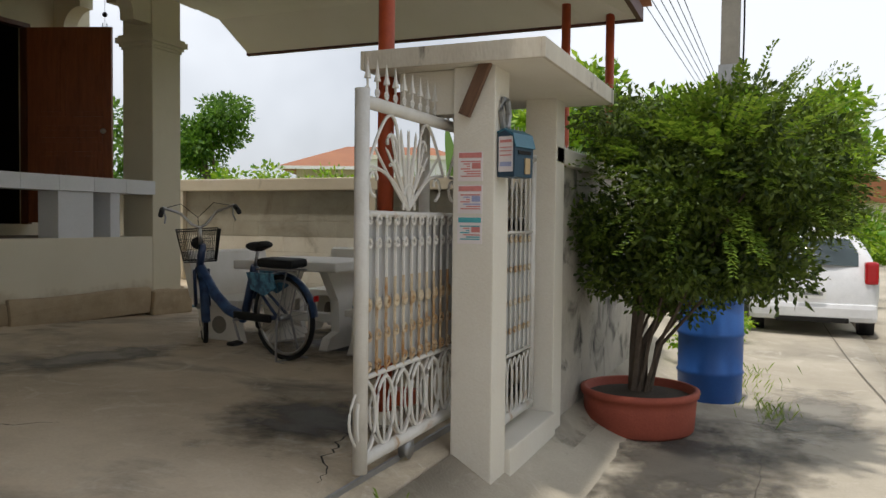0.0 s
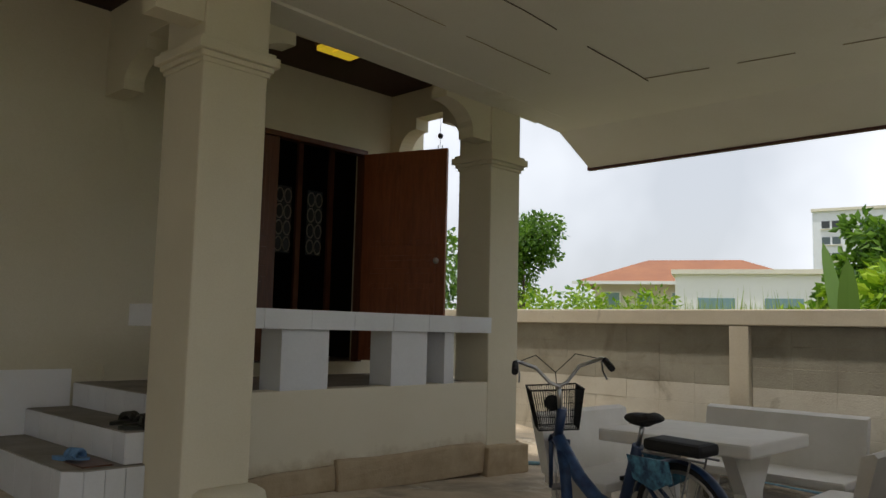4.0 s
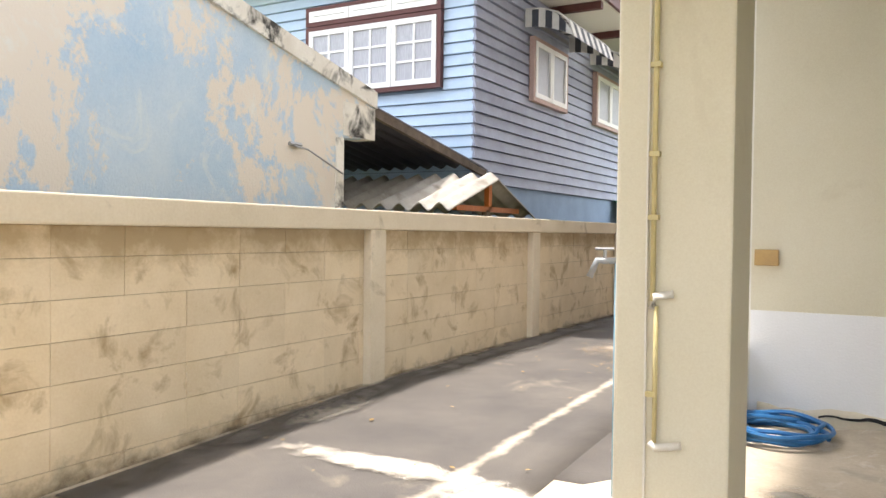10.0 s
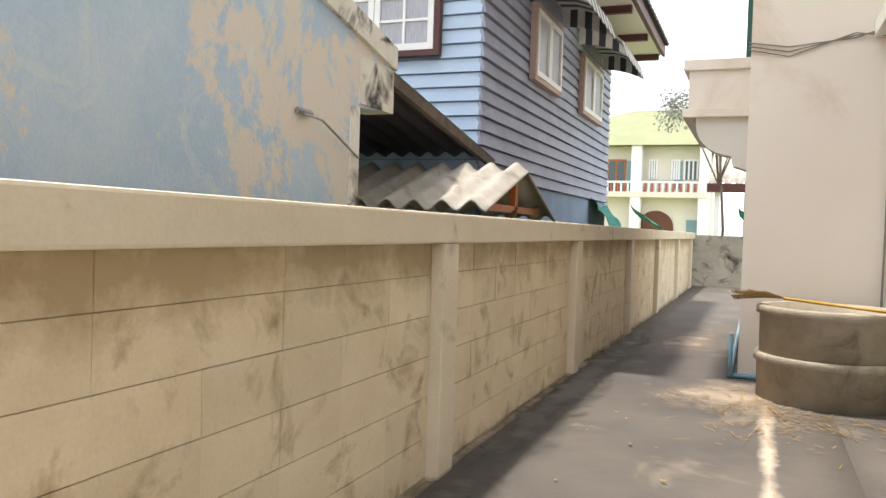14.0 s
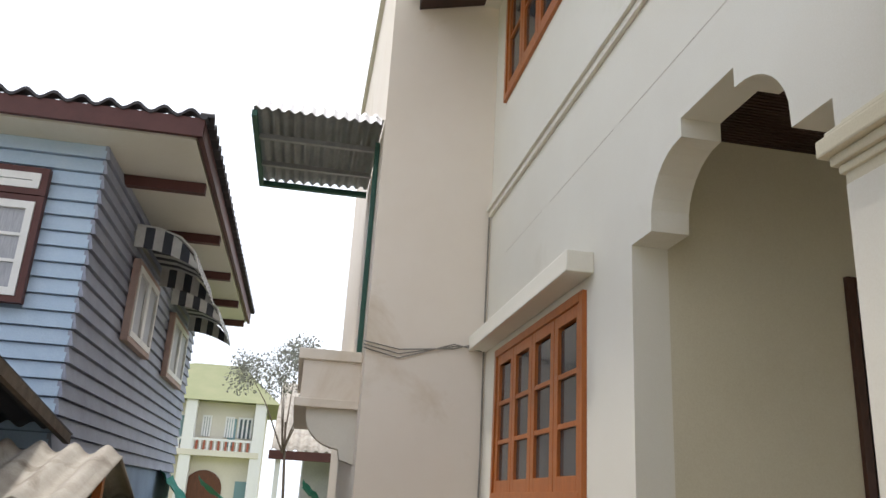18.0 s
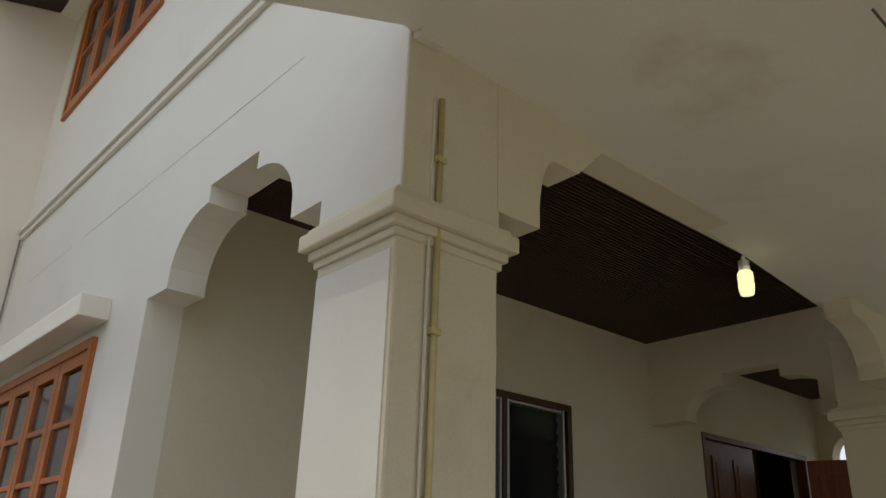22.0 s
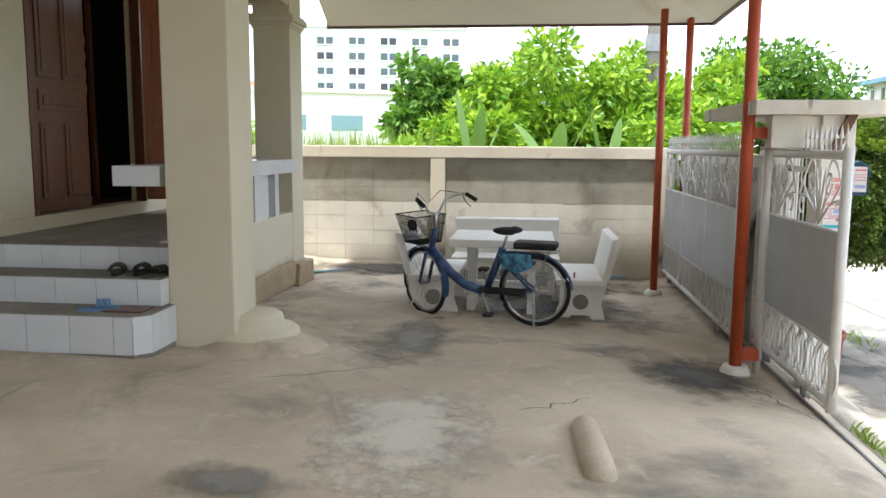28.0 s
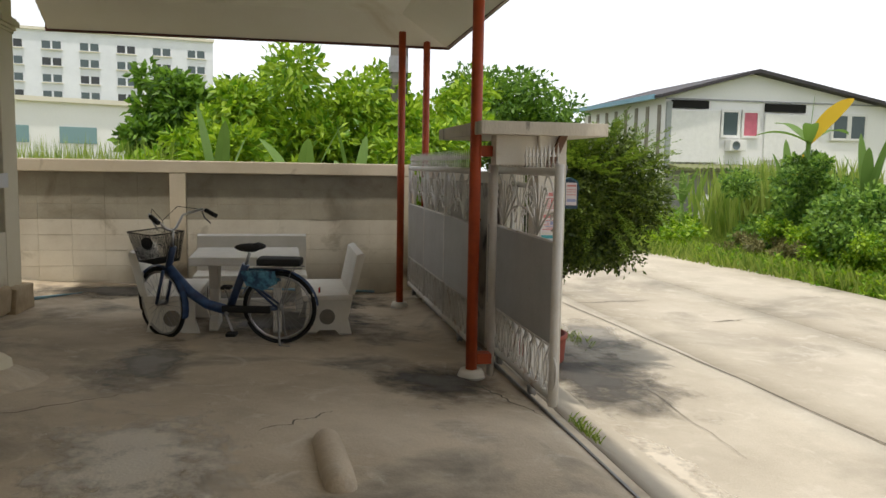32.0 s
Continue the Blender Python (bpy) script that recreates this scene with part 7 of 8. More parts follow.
bm = bmesh.new()
q = [bm.verts.new(p) for p in ((-9.8, 12.15, 4.93), (-3.4, 12.15, 4.93), (-3.4, 20.6, 4.93), (-9.8, 20.6, 4.93))]
r1, r2 = bm.verts.new((-6.6, 15.2, 6.1)), bm.verts.new((-6.6, 17.6, 6.1))
for fc in ((q[0], q[1], r1), (q[1], q[2], r2, r1), (q[2], q[3], r2), (q[3], q[0], r1, r2), tuple(q[::-1])):
    bm.faces.new(fc)
part("roof", bm, ROOFDARK, bh)
part("tile_edge", corrugated(-9.8, -3.34, 12.08, 12.2, lambda x, y: 4.94, 0.24, 0.035, 0.03, along="y"), ROOFDARK, bh, "wavy ends of the roof tiles")
part("tile_edge", corrugated(-3.42, -3.3, 12.1, 20.6, lambda x, y: 4.94, 0.24, 0.035, 0.03, along="x"), ROOFDARK, bh, "wavy ends of the roof tiles")
part("soffit", boxes((-9.7, -3.44, 12.2, 20.5, 4.74, 4.8)), SOFFIT, bh, "pale boarded eave soffit")
part("fascia", boxes((-3.42, -3.37, 12.12, 20.6, 4.74, 4.92), (-9.8, -3.37, 12.1, 12.15, 4.74, 4.92)), REDTRIM, bh)
for y in (13.3, 15.1, 16.9, 18.7, 20.3):
    part("eave_beam", boxes((-4.3, -3.46, y, y + 0.1, 4.63, 4.74)), REDTRIM, bh)
NET = surface("green_net", (0.02, 0.22, 0.17), (0.015, 0.16, 0.12), 0.8, 6, 60, 0.1)
for y0, y1, x0, x1, z0, z1 in ((18.4, 20.2, -4.3, -3.9, 1.3, 2.0), (20.4, 22.2, -3.9, -3.2, 1.25, 1.9), (23.9, 24.95, -2.0, -1.4, 1.3, 2.0)):
    bm = bmesh.new()
    rows = []
    for a in np.linspace(0, 1, 12):
        rows.append([bm.verts.new((x0 + (x1 - x0) * a + 0.06 * noise.noise((a * 5, b * 3, x0)), y0 + (y1 - y0) * b, z1 - (z1 - z0) * (a * 0.8 + 0.2 * b) - 0.12 * math.sin(math.pi * b) * (1 - a) + 0.05 * noise.noise((a * 6, b * 6, y0)))) for b in np.linspace(0, 1, 8)])
    for p, s in zip(rows, rows[1:]):
        for k in range(7):
            bm.faces.new((p[k], p[k + 1], s[k + 1], s[k]))
    tagged(part("green_netting", bm, NET), "torn sagging green shade netting over the wall", "netting")

# ---- far houses to the north ----
gh = thing("villa", "two-storey cream villa with a pale green hipped roof", "house")
part("wall", boxes((-16.5, -4.4, 52, 60, -0.5, 6.6)), CREAMFAR, gh)
bm = bmesh.new()
base = [bm.verts.new(p) for p in ((-17.5, 51, 6.4), (-3.4, 51, 6.4), (-3.4, 61, 6.4), (-17.5, 61, 6.4))]
r1, r2 = bm.verts.new((-9.0, 56, 9.1)), bm.verts.new((-6.1, 56, 9.1))
for f in ((base[0], base[1], r2, r1), (base[1], base[2], r2), (base[2], base[3], r1, r2), (base[3], base[0], r1), tuple(base[::-1])):
    bm.faces.new(f)
part("roof", bm, GREENROOF, gh)
RAILRED = surface("rail_paint", (0.4, 0.12, 0.07), None, 0.6, 4, 40, 0)
part("balcony_slab", boxes((-16.6, -4.3, 51.1, 52, 3.42, 3.74), bevel=0.02), CREAMFAR, gh)
part("balcony_rail", boxes((-16.6, -4.3, 51.2, 51.36, 4.24, 4.36)), SOFTWHITE, gh)
for k in range(62):
    x = -16.5 + k * 0.195
    part("baluster", boxes((x, x + 0.11, 51.22, 51.34, 3.74, 4.24)), RAILRED if k % 2 else SOFTWHITE, gh)
for x in (-12.9, -8.5, -4.75):
    part("pillar", boxes((x, x + 0.6, 51.15, 51.75, -0.5, 6.4), bevel=0.02), SOFTWHITE, gh)
for x, w, teal in ((-10.45, 1.5, True), (-13.9, 1.5, True), (-7.55, 0.4, False), (-6.3, 0.4, False), (-5.6, 0.7, True)):
    d = part("window", boxes((x, x + w, 51.93, 52.0, 3.76 if w > 1 else 4.5, 5.55)), FARGLASS, gh)
    part("frame", boxes(*[(x + w * k / 3 - 0.05, x + w * k / 3 + 0.05, 51.9, 51.99, 3.76 if w > 1 else 4.5, 5.55) for k in range(4)], (x - 0.05, x + w + 0.05, 51.9, 51.99, 5.55, 5.65)), ORANGEWOOD if w > 1 else SOFTWHITE, d)
    if teal:
        for q in (x - 0.55, x + w + 0.1):
            part("shutter", boxes((q, q + 0.42, 51.92, 51.99, 4.0, 5.55)), TEALGLASS, d)
bm = bmesh.new()
prism(bm, [(-8.1, -0.5)] + [(-7.1 - 1.0 * math.cos(a), 1.75 + 0.95 * math.sin(a)) for a in np.linspace(0, math.pi, 13)] + [(-6.1, -0.5)], "x", 51.9, 51.97)
part("arched_doorway", bm, DARKDOOR, gh)
for x in (-12.2, -5.4):
    part("window", boxes((x, x + 0.8, 51.93, 52.0, 0.9, 2.2)), TEALGLASS, gh)
tr = thing("grey_roofed_house", "small house with a weathered wavy-sheet roof and red fascia", "house")
part("wall", boxes((-2.0, 4, 30, 36, -0.5, 3.0)), surface("grey_far_wall", (0.4, 0.4, 0.4), None, 0.8, 1, 20, 0), tr)
part("post", boxes((-2.8, -2.65, 29.1, 29.25, -0.5, 2.7)), SOFTWHITE, tr)
part("roof", corrugated(-2.95, 4, 29.0, 33.6, lambda x, y: 2.85 + (y - 29) * 0.55, 0.3, 0.05, along="y"), ASBESTOS, tr)
part("fascia", boxes((-3.0, 4, 28.9, 28.98, 2.6, 2.85)), REDTRIM, tr)


def tree(name, label, at, trunk_h, trunk_r, crown_c, spread, n, r0, r1, leaves, size, mat, limbs=5, flat=0.8):
    ob = thing(name, label, "tree", "", pose(*at))
    bm = bmesh.new()
    tube(bm, [(0, 0, -0.3), (0.04 * trunk_h, 0, trunk_h * 0.5), (0, 0.03 * trunk_h, trunk_h)], trunk_r, 8, r1=trunk_r * 0.6)
    part("trunk", bm, BARK, ob)
    c, r = lumps(crown_c, spread, n, r0, r1, flat)
    for k in range(limbs):
        bm = bmesh.new()
        e = c[k % len(c)]
        tube(bm, [(0, 0, trunk_h * 0.8), ((e[0]) * 0.5, e[1] * 0.5, trunk_h + (e[2] - trunk_h) * 0.35), tuple(e)], trunk_r * 0.5, 6, r1=trunk_r * 0.1)
        part("limb", bm, BARK, ob)
    v, f = leaf_cloud(c, r, leaves, size, 0.5, 0.2, 0.45)
    sheet("crown", v, f, mat, ob)
    return ob


# trees and plants behind the east wall
tree("garden_tree", "broad dark green tree behind the boundary wall", (20.0, 6.6, -0.5), 1.8, 0.16, (0, 0, 3.0), (1.6, 1.8, 1.4), 34, 0.3, 0.6, 9000, 0.24, LEAF_DARK)
for k, (x, y, zc, s) in enumerate(((14.8, 5.0, 2.2, 1.05), (16.0, 3.4, 2.5, 1.2), (15.2, 2.3, 2.3, 1.1), (14.0, 6.0, 1.5, 0.8), (17.5, 1.6, 2.4, 1.1), (14.2, 3.9, 2.0, 1.0))):
    tree("garden_tree", "bright leafy garden tree with feathery foliage over the wall", (x, y, -0.5), 1.2, 0.07, (0, 0, zc - 0.25), (1.9 * s, 2.0 * s, 1.7 * s), 32, 0.26 * s, 0.55 * s, 8000, 0.19, LEAF_BRIGHT)
tree("street_tree", "round dark tree farther down the street", (32.5, -5.6, -0.5), 2.4, 0.25, (0, 0, 4.0), (2.6, 3.2, 2.0), 30, 0.8, 1.3, 9000, 0.28, LEAF_DARK)
tree("garden_tree", "tall airy tree beyond the porch", (19.3, 16.8, -0.5), 2.5, 0.12, (0, 0, 3.6), (0.75, 0.9, 2.3), 20, 0.35, 0.65, 8000, 0.14, LEAF_DARK)
tree("garden_tree", "low bushes beyond the boundary wall", (18.0, 13.8, -0.5), 0.8, 0.08, (0, 0, 1.6), (2.6, 2.6, 0.9), 22, 0.4, 0.7, 7000, 0.14, LEAF_BRIGHT)
tree("garden_tree", "leafy bush beyond the porch arch", (11.5, 13.8, -0.5), 1.2, 0.08, (0, 0, 1.9), (1.6, 1.6, 1.6), 18, 0.35, 0.6, 6000, 0.12, LEAF_DARK)
tree("bare_tree", "thin grey twiggy tree behind the tower", (-2.6, 27, -0.5), 4.0, 0.05, (0, 0, 5.4), (1.6, 1.4, 1.3), 14, 0.35, 0.6, 3500, 0.09, LEAF_TWIG, 6)


def banana(at, n, h, label, dry=0, mat=BANANA, leaf=1.0, dry_turn=None):
    ob = thing("banana_plant", label, "plant", "banana plants", pose(*at))
    bm = bmesh.new()
    tube(bm, [(0, 0, 0), (0, 0, h * 0.55)], 0.09, 8, r1=0.05)
    part("stem", bm, LEAF_VINE, ob)
    for k in range(n):
        a = dry_turn if k < dry and dry_turn is not None else k * 2.4 + at[0]
        tilt = RNG.uniform(0.1, 0.7) if k >= dry else 0.55
        if dry_turn is not None and k > 1:
            tilt = RNG.uniform(0.8, 1.2)
        ln = (h * RNG.uniform(0.55, 0.8) if k >= dry else h * 0.8) * leaf
        if k == 1 and dry_turn is not None:
            tilt = 0.06
        d = Vector((math.cos(a), math.sin(a), 0))
        side = Vector((-d.y, d.x, 0))
        if dry_turn is not None and k == 0:
            side = d * math.cos(tilt) - Vector((0, 0, math.sin(tilt)))
        verts, faces = [], []
        for s in np.linspace(0, 1, 12):
            c = Vector((0, 0, h * 0.5)) + d * ln * s * math.sin(tilt) + Vector((0, 0, ln * s * math.cos(tilt) - ln * 0.45 * s * s * tilt))
            w = 0.1 * h * 0.5 * leaf ** 0.5 * math.sin(math.pi * min(1, 0.06 + s * 0.94)) ** 0.6
            for q in (-1, -0.5, 0, 0.5, 1):
                verts.append(tuple(c + side * w * q + Vector((0, 0, 0.25 * w * abs(q)))))
        for i in range(11):
            for j in range(4):
                faces.append((i * 5 + j, i * 5 + j + 1, i * 5 + j + 6, i * 5 + j + 5))
        sheet("leaf", verts, faces, BANANADRY if k < dry else mat, ob)
    return ob


for x, y, h, n in ((11.2, 5.6, 2.35, 3), (11.0, 4.3, 2.5, 3), (12.0, 3.4, 2.2, 4), (11.6, 2.9, 2.1, 3)):
    banana((x, y, -0.5), n, h, "young banana plant with broad pale leaves")

# reeds behind the wall
v, f = [], []
for k in range(2600):
    x, y = RNG.uniform(12, 20), RNG.uniform(6.3, 10.5)
    hgt = RNG.uniform(1.4, 2.4)
    a, ln = RNG.uniform(0, 6.28), RNG.uniform(0.05, 0.35)
    i0 = len(v)
    v += [(x, y, -0.5), (x + 0.025, y, -0.5), (x + math.cos(a) * ln * 0.4, y + math.sin(a) * ln * 0.4, hgt * 0.6 - 0.5), (x + math.cos(a) * ln, y + math.sin(a) * ln, hgt - 0.5)]
    f.append((i0, i0 + 1, i0 + 2, i0 + 3))
tagged(sheet("reeds", v, f, GRASS), "tall green reeds behind the wall", "reeds", kind="stuff")

# ---- verge across the road ----
v, f = [], []
for k in range(16000):
    x = RNG.uniform(4, 34)
    edge = -5.35 + min(1.5, max(0, (x - 8.5) * 0.17))
    y = RNG.uniform(-10.5, edge) if k % 3 else RNG.uniform(edge - 0.9, edge)
    hgt = RNG.uniform(0.15, 0.5)
    a, ln = RNG.uniform(0, 6.28), RNG.uniform(0.05, 0.25)
    i0 = len(v)
    v += [(x, y, -0.72), (x + 0.03, y + 0.01, -0.72), (x + math.cos(a) * ln * 0.5, y + math.sin(a) * ln * 0.5, hgt * 0.7 - 0.72), (x + math.cos(a) * ln, y + math.sin(a) * ln, hgt - 0.72)]
    f.append((i0, i0 + 1, i0 + 2, i0 + 3))
tagged(sheet("verge_grass", v, f, GRASS), "rough green verge grass along the road", "grass", kind="stuff")


v, f = [], []
for k in range(2600):
    x, y = RNG.normal(18.0, 1.3), RNG.normal(-9.4, 0.8)
    hgt = RNG.uniform(1.2, 2.6)
    a, ln = RNG.uniform(0, 6.28), RNG.uniform(0.1, 0.6)
    i0 = len(v)
    v += [(x, y, -0.72), (x + 0.03, y, -0.72), (x + math.cos(a) * ln * 0.4, y + math.sin(a) * ln * 0.4, hgt * 0.65 - 0.72), (x + math.cos(a) * ln, y + math.sin(a) * ln, hgt - 0.72)]
    f.append((i0, i0 + 1, i0 + 2, i0 + 3))
tagged(sheet("tall_grass", v, f, GRASS), "tall pale grass standing behind the thicket", "grass", kind="stuff")
v, f = leaf_cloud([(x, -5.75 + 0.12 * (x - 8.5) + RNG.normal() * 0.25, -0.62) for x in np.linspace(7.5, 17, 60)], [0.32] * 60, 9000, 0.1, 0.5, 0.3, 0.5)
tagged(sheet("ground_creeper", v, f, LEAF_BRIGHT), "low leafy creeper along the road's edge", "creeper", kind="stuff")


def thicket(centre, spread, n, r0, r1, leaves, size, mat, label):
    c, r = lumps((0, 0, 0), spread, n, r0, r1, 0.8)
    c[:, 2] = np.abs(c[:, 2])
    v, f = leaf_cloud(c, r, leaves, size, 0.6, 0.3, 0.5)
    ob = sheet("thicket", v, f, mat)
    ob.location = centre
    return tagged(ob, label, "bushes", kind="stuff")


thicket((11.6, -7.1, -0.55), (3.7, 1.4, 1.9), 90, 0.18, 0.5, 30000, 0.11, LEAF_VINE, "dense vine-covered thicket on the verge")
thicket((14.9, -7.6, -0.55), (2.0, 1.4, 2.2), 50, 0.2, 0.5, 22000, 0.1, LEAF_VINE, "dense vine-covered thicket on the verge")
thicket((14.0, -6.85, -0.55), (0.5, 0.5, 2.9), 16, 0.2, 0.36, 6500, 0.1, LEAF_VINE, "vines climbing over the banana stems")
thicket((12.2, -6.2, -0.55), (2.6, 0.9, 1.0), 40, 0.14, 0.34, 15000, 0.075, LEAF_BRIGHT, "light green scrub at the thicket's edge")
thicket((14.2, -5.9, -0.55), (2.4, 0.5, 0.55), 24, 0.1, 0.26, 6000, 0.07, DRYSCRUB, "brownish dry scrub at the road's edge")
thicket((20.0, -6.0, -0.5), (5.0, 2.0, 0.6), 26, 0.3, 0.6, 8000, 0.14, LEAF_BRIGHT, "low green scrub on the verge")
thicket((8.6, -7.6, -0.55), (1.6, 1.5, 1.0), 16, 0.3, 0.6, 7000, 0.13, LEAF_VINE, "dense vine-covered thicket on the verge")
for x, y, h, n, dry in ((12.6, -7.2, 2.4, 5, 0), (15.4, -7.4, 2.4, 5, 1), (19.0, -6.5, 1.8, 5, 0)):
    banana((x, y, -0.5), n, h, "banana plant with one yellow dying leaf", dry)

banana((14.2, -6.95, -0.5), 6, 5.1, "tall banana plant with one upright yellow dying leaf", 1, leaf=0.4, dry_turn=-2.2)

# ---- house across the road ----
ah = thing("gabled_house", "white two-storey house with a low dark gable roof", "house")


def far(azd, dist, z):
    return Vector((-2.2 + dist * math.sin(radians(azd)), 4.3 + dist * math.cos(radians(azd)), z))


GX, GY0, GY1 = 28.7, -10.75, -23.9      # gable front, facing west across the road
ah.matrix_world = pose(GX, GY0, 0, 0, 0, -90)
GL = GY0 - GY1


def hp(name, bm, mat, parent=ah, label=""):
    """A part of the gabled house: local x runs along the front to the south, local y goes back to the east."""
    return part(name, bm, mat, parent, label)


bm = bmesh.new()
prism(bm, [(0, -0.6), (GL, -0.6), (GL, 3.75), (3.9, 5.45), (0, 4.4)], "x", 0, 9)
hp("wall", bm, SOFTWHITE)
bm = bmesh.new()
prism(bm, [(-0.4, 4.34), (3.9, 5.48), (GL + 0.5, 3.68), (GL + 0.5, 3.8), (3.9, 5.62), (-0.4, 4.46)], "x", -0.5, 9.4)
hp("roof", bm, ROOFDARK)
hp("blue_eave", boxes((-0.5, -0.36, 0.2, 9.4, 4.3, 4.5)), PVCBLUE)
hp("porch_roof", corrugated(0.1, 5.6, -1.4, -0.02, lambda x, y: 1.5 + (y + 1.4) * 0.12, 0.3, 0.03, along="y"), GREENROOF, label="green corrugated porch roof")
hp("porch_wall", boxes((0.1, 6.4, -0.08, -0.04, -0.6, 1.4)), surface("grey_lower_front", (0.36, 0.36, 0.35), None, 0.8, 1, 20, 0), label="grey lower storey")
for u in (1.4, 2.5):
    bm = bmesh.new()
    lathe(bm, [(0.0, 0.0), (0.32, 0.0), (0.36, 0.5), (0.33, 0.85), (0.15, 1.0), (0.0, 1.0)], (u, -0.9, -0.55), 16)
    hp("water_jar", bm, SOFTWHITE, label="white rounded water jar on the porch")
hp("blank_panel", boxes((0.22, 2.4, -0.16, -0.02, 1.75, 3.9), bevel=0.01), WHITEPAINT, label="plain white board")
hp("blank_panel", boxes((4.5, 7.0, -0.14, -0.02, 1.9, 3.85), bevel=0.01), WHITEPAINT, label="plain white board")
hp("trim_line", boxes((0.0, GL, -0.06, -0.01, 4.3, 4.36)), STEEL, label="dark line under the gable")
hp("corner_post", boxes((0.02, 0.24, -0.15, -0.02, 1.5, 4.2)), surface("grey_post", (0.35, 0.38, 0.38), None, 0.7, 2, 20, 0))
hp("vent", boxes((0.25, 1.9, -0.1, -0.03, 3.96, 4.28)), BLACK)
hp("vent", boxes((4.5, 6.4, -0.1, -0.03, 3.92, 4.26)), BLACK)
for u, m2, wd in ((2.6, FARGLASS, 0.66), (3.55, surface("pink_curtain", (0.6, 0.16, 0.22), None, 0.7, 3, 30, 0), 0.62), (7.8, FARGLASS, 0.66), (8.66, FARGLASS, 0.66)):
    w = hp("window", boxes((u, u + wd, -0.06, -0.03, 2.9, 3.85)), m2)
    part("frame", boxes((u - 0.1, u, -0.1, -0.02, 2.8, 3.95), (u + wd, u + wd + 0.1, -0.1, -0.02, 2.8, 3.95), (u, u + wd, -0.1, -0.02, 3.85, 3.95), (u, u + wd, -0.1, -0.02, 2.8, 2.9)), WHITEPAINT, w)
ac = hp("air_conditioner", boxes((2.75, 3.5, -0.45, -0.02, 2.25, 2.7), bevel=0.02), WHITEPAINT)
bm = bmesh.new()
lathe(bm, [(0.0, 0.0), (0.17, 0.0), (0.18, 0.01)], seg=20)
g = part("fan_grille", bm, FARGLASS, ac)
g.matrix_local = pose(3.02, -0.455, 2.47, 90)
for k in range(8):
    hp("side_slat", boxes((-0.05, 0.0, 0.35 + k * 1.1, 0.6 + k * 1.1, 1.75, 4.1)), STEPTOP)

# sign, wall and blue house beyond the gate
sg = thing("road_sign", "back of a square road sign on a pale leaning post", "sign", "", pose(8.46, -5.8, -0.7, 0, 3, 0))
part("post", tubes(([(0, 0, 0), (0, 0, 2.55)], 0.035), seg=10), WHITEPAINT, sg)
part("plate", boxes((-0.01, 0.012, -0.32, 0.32, 2.0, 2.6), bevel=0.004), surface("sign_back", (0.6, 0.62, 0.64), None, 0.45, 3, 50, 0.0), sg).rotation_euler = (0, 0, radians(-42))
for z in (2.14, 2.4):
    part("clamp", boxes((-0.05, -0.01, -0.14, 0.14, z, z + 0.04)), STEEL, sg).rotation_euler = (0, 0, radians(-42))
ow = thing("white_street_wall", "white street wall with pale blue ornament panels", "wall")
part("post", boxes((7.5, 7.86, -5.8, -5.44, -0.75, 1.8), bevel=0.01), WHITEPAINT, ow)
part("post", boxes((4.6, 4.9, -5.75, -5.45, -0.75, 1.3), bevel=0.01), WHITEPAINT, ow)
part("wall", boxes((-8, 7.5, -5.7, -5.5, -0.75, 0.0)), WHITEPAINT, ow)
part("rail", boxes((-8, 7.5, -5.71, -5.49, 0.45, 0.6)), PVCBLUE, ow)
for k in range(24):
    bm = bmesh.new()
    tube(bm, [(7.2 - k * 0.5 + 0.2 * math.cos(a), -5.6, 0.22 + 0.2 * math.sin(a)) for a in np.linspace(0, 2 * math.pi, 13)], 0.02, 5, caps=False)
    part("ring", bm, PVCBLUE, ow)
bh2 = thing("blue_roofed_house", "white house with pale turquoise eaves behind the street wall", "house")
part("wall", boxes((-6, 12.6, -18, -12, -0.72, 2.9)), SOFTWHITE, bh2)
part("eave", boxes((-7, 13.2, -18.6, -11.4, 2.9, 3.45)), surface("turquoise_paint", (0.3, 0.6, 0.65), None, 0.6, 2, 20, 0), bh2)
for x in (0.5, 3.2, 5.9, 8.6, 10.6):
    w = part("window", boxes((x, x + 1.2, -12.06, -11.98, 1.0, 2.5)), FARGLASS, bh2)
    part("frame", boxes((x - 0.08, x, -12.1, -11.98, 0.9, 2.6), (x + 1.2, x + 1.28, -12.1, -11.98, 0.9, 2.6), (x, x + 1.2, -12.1, -11.98, 2.5, 2.6)), DARKDOOR, w)
tree("street_tree", "dark tree behind the turquoise-eaved house", (17, -21, -0.5), 2.0, 0.2, (0, 0, 4.6), (2.0, 2.0, 1.4), 20, 0.6, 1.0, 5000, 0.22, LEAF_DARK)

# ---- far buildings to the east ----
ap = thing("apartment_block", "white eight-storey apartment block with rows of small windows", "building")
C, D = far(72.0, 160, 0), far(85.2, 160, 0)
part("wall", boxes((0, (D - C).length, 0, 12, -0.5, 24)), surface("far_white_paint", (0.76, 0.79, 0.84), (0.68, 0.71, 0.76), 0.8, 0.3, 20, 0.1), ap)
part("parapet", boxes((-0.2, (D - C).length + 0.2, -0.4, 12, 24, 24.5)), CREAMFAR, ap)
U2 = (D - C).normalized()
ap.matrix_world = Matrix(((U2.x, -U2.y, 0, C.x), (U2.y, U2.x, 0, C.y), (0, 0, 1, 0), (0, 0, 0, 1)))
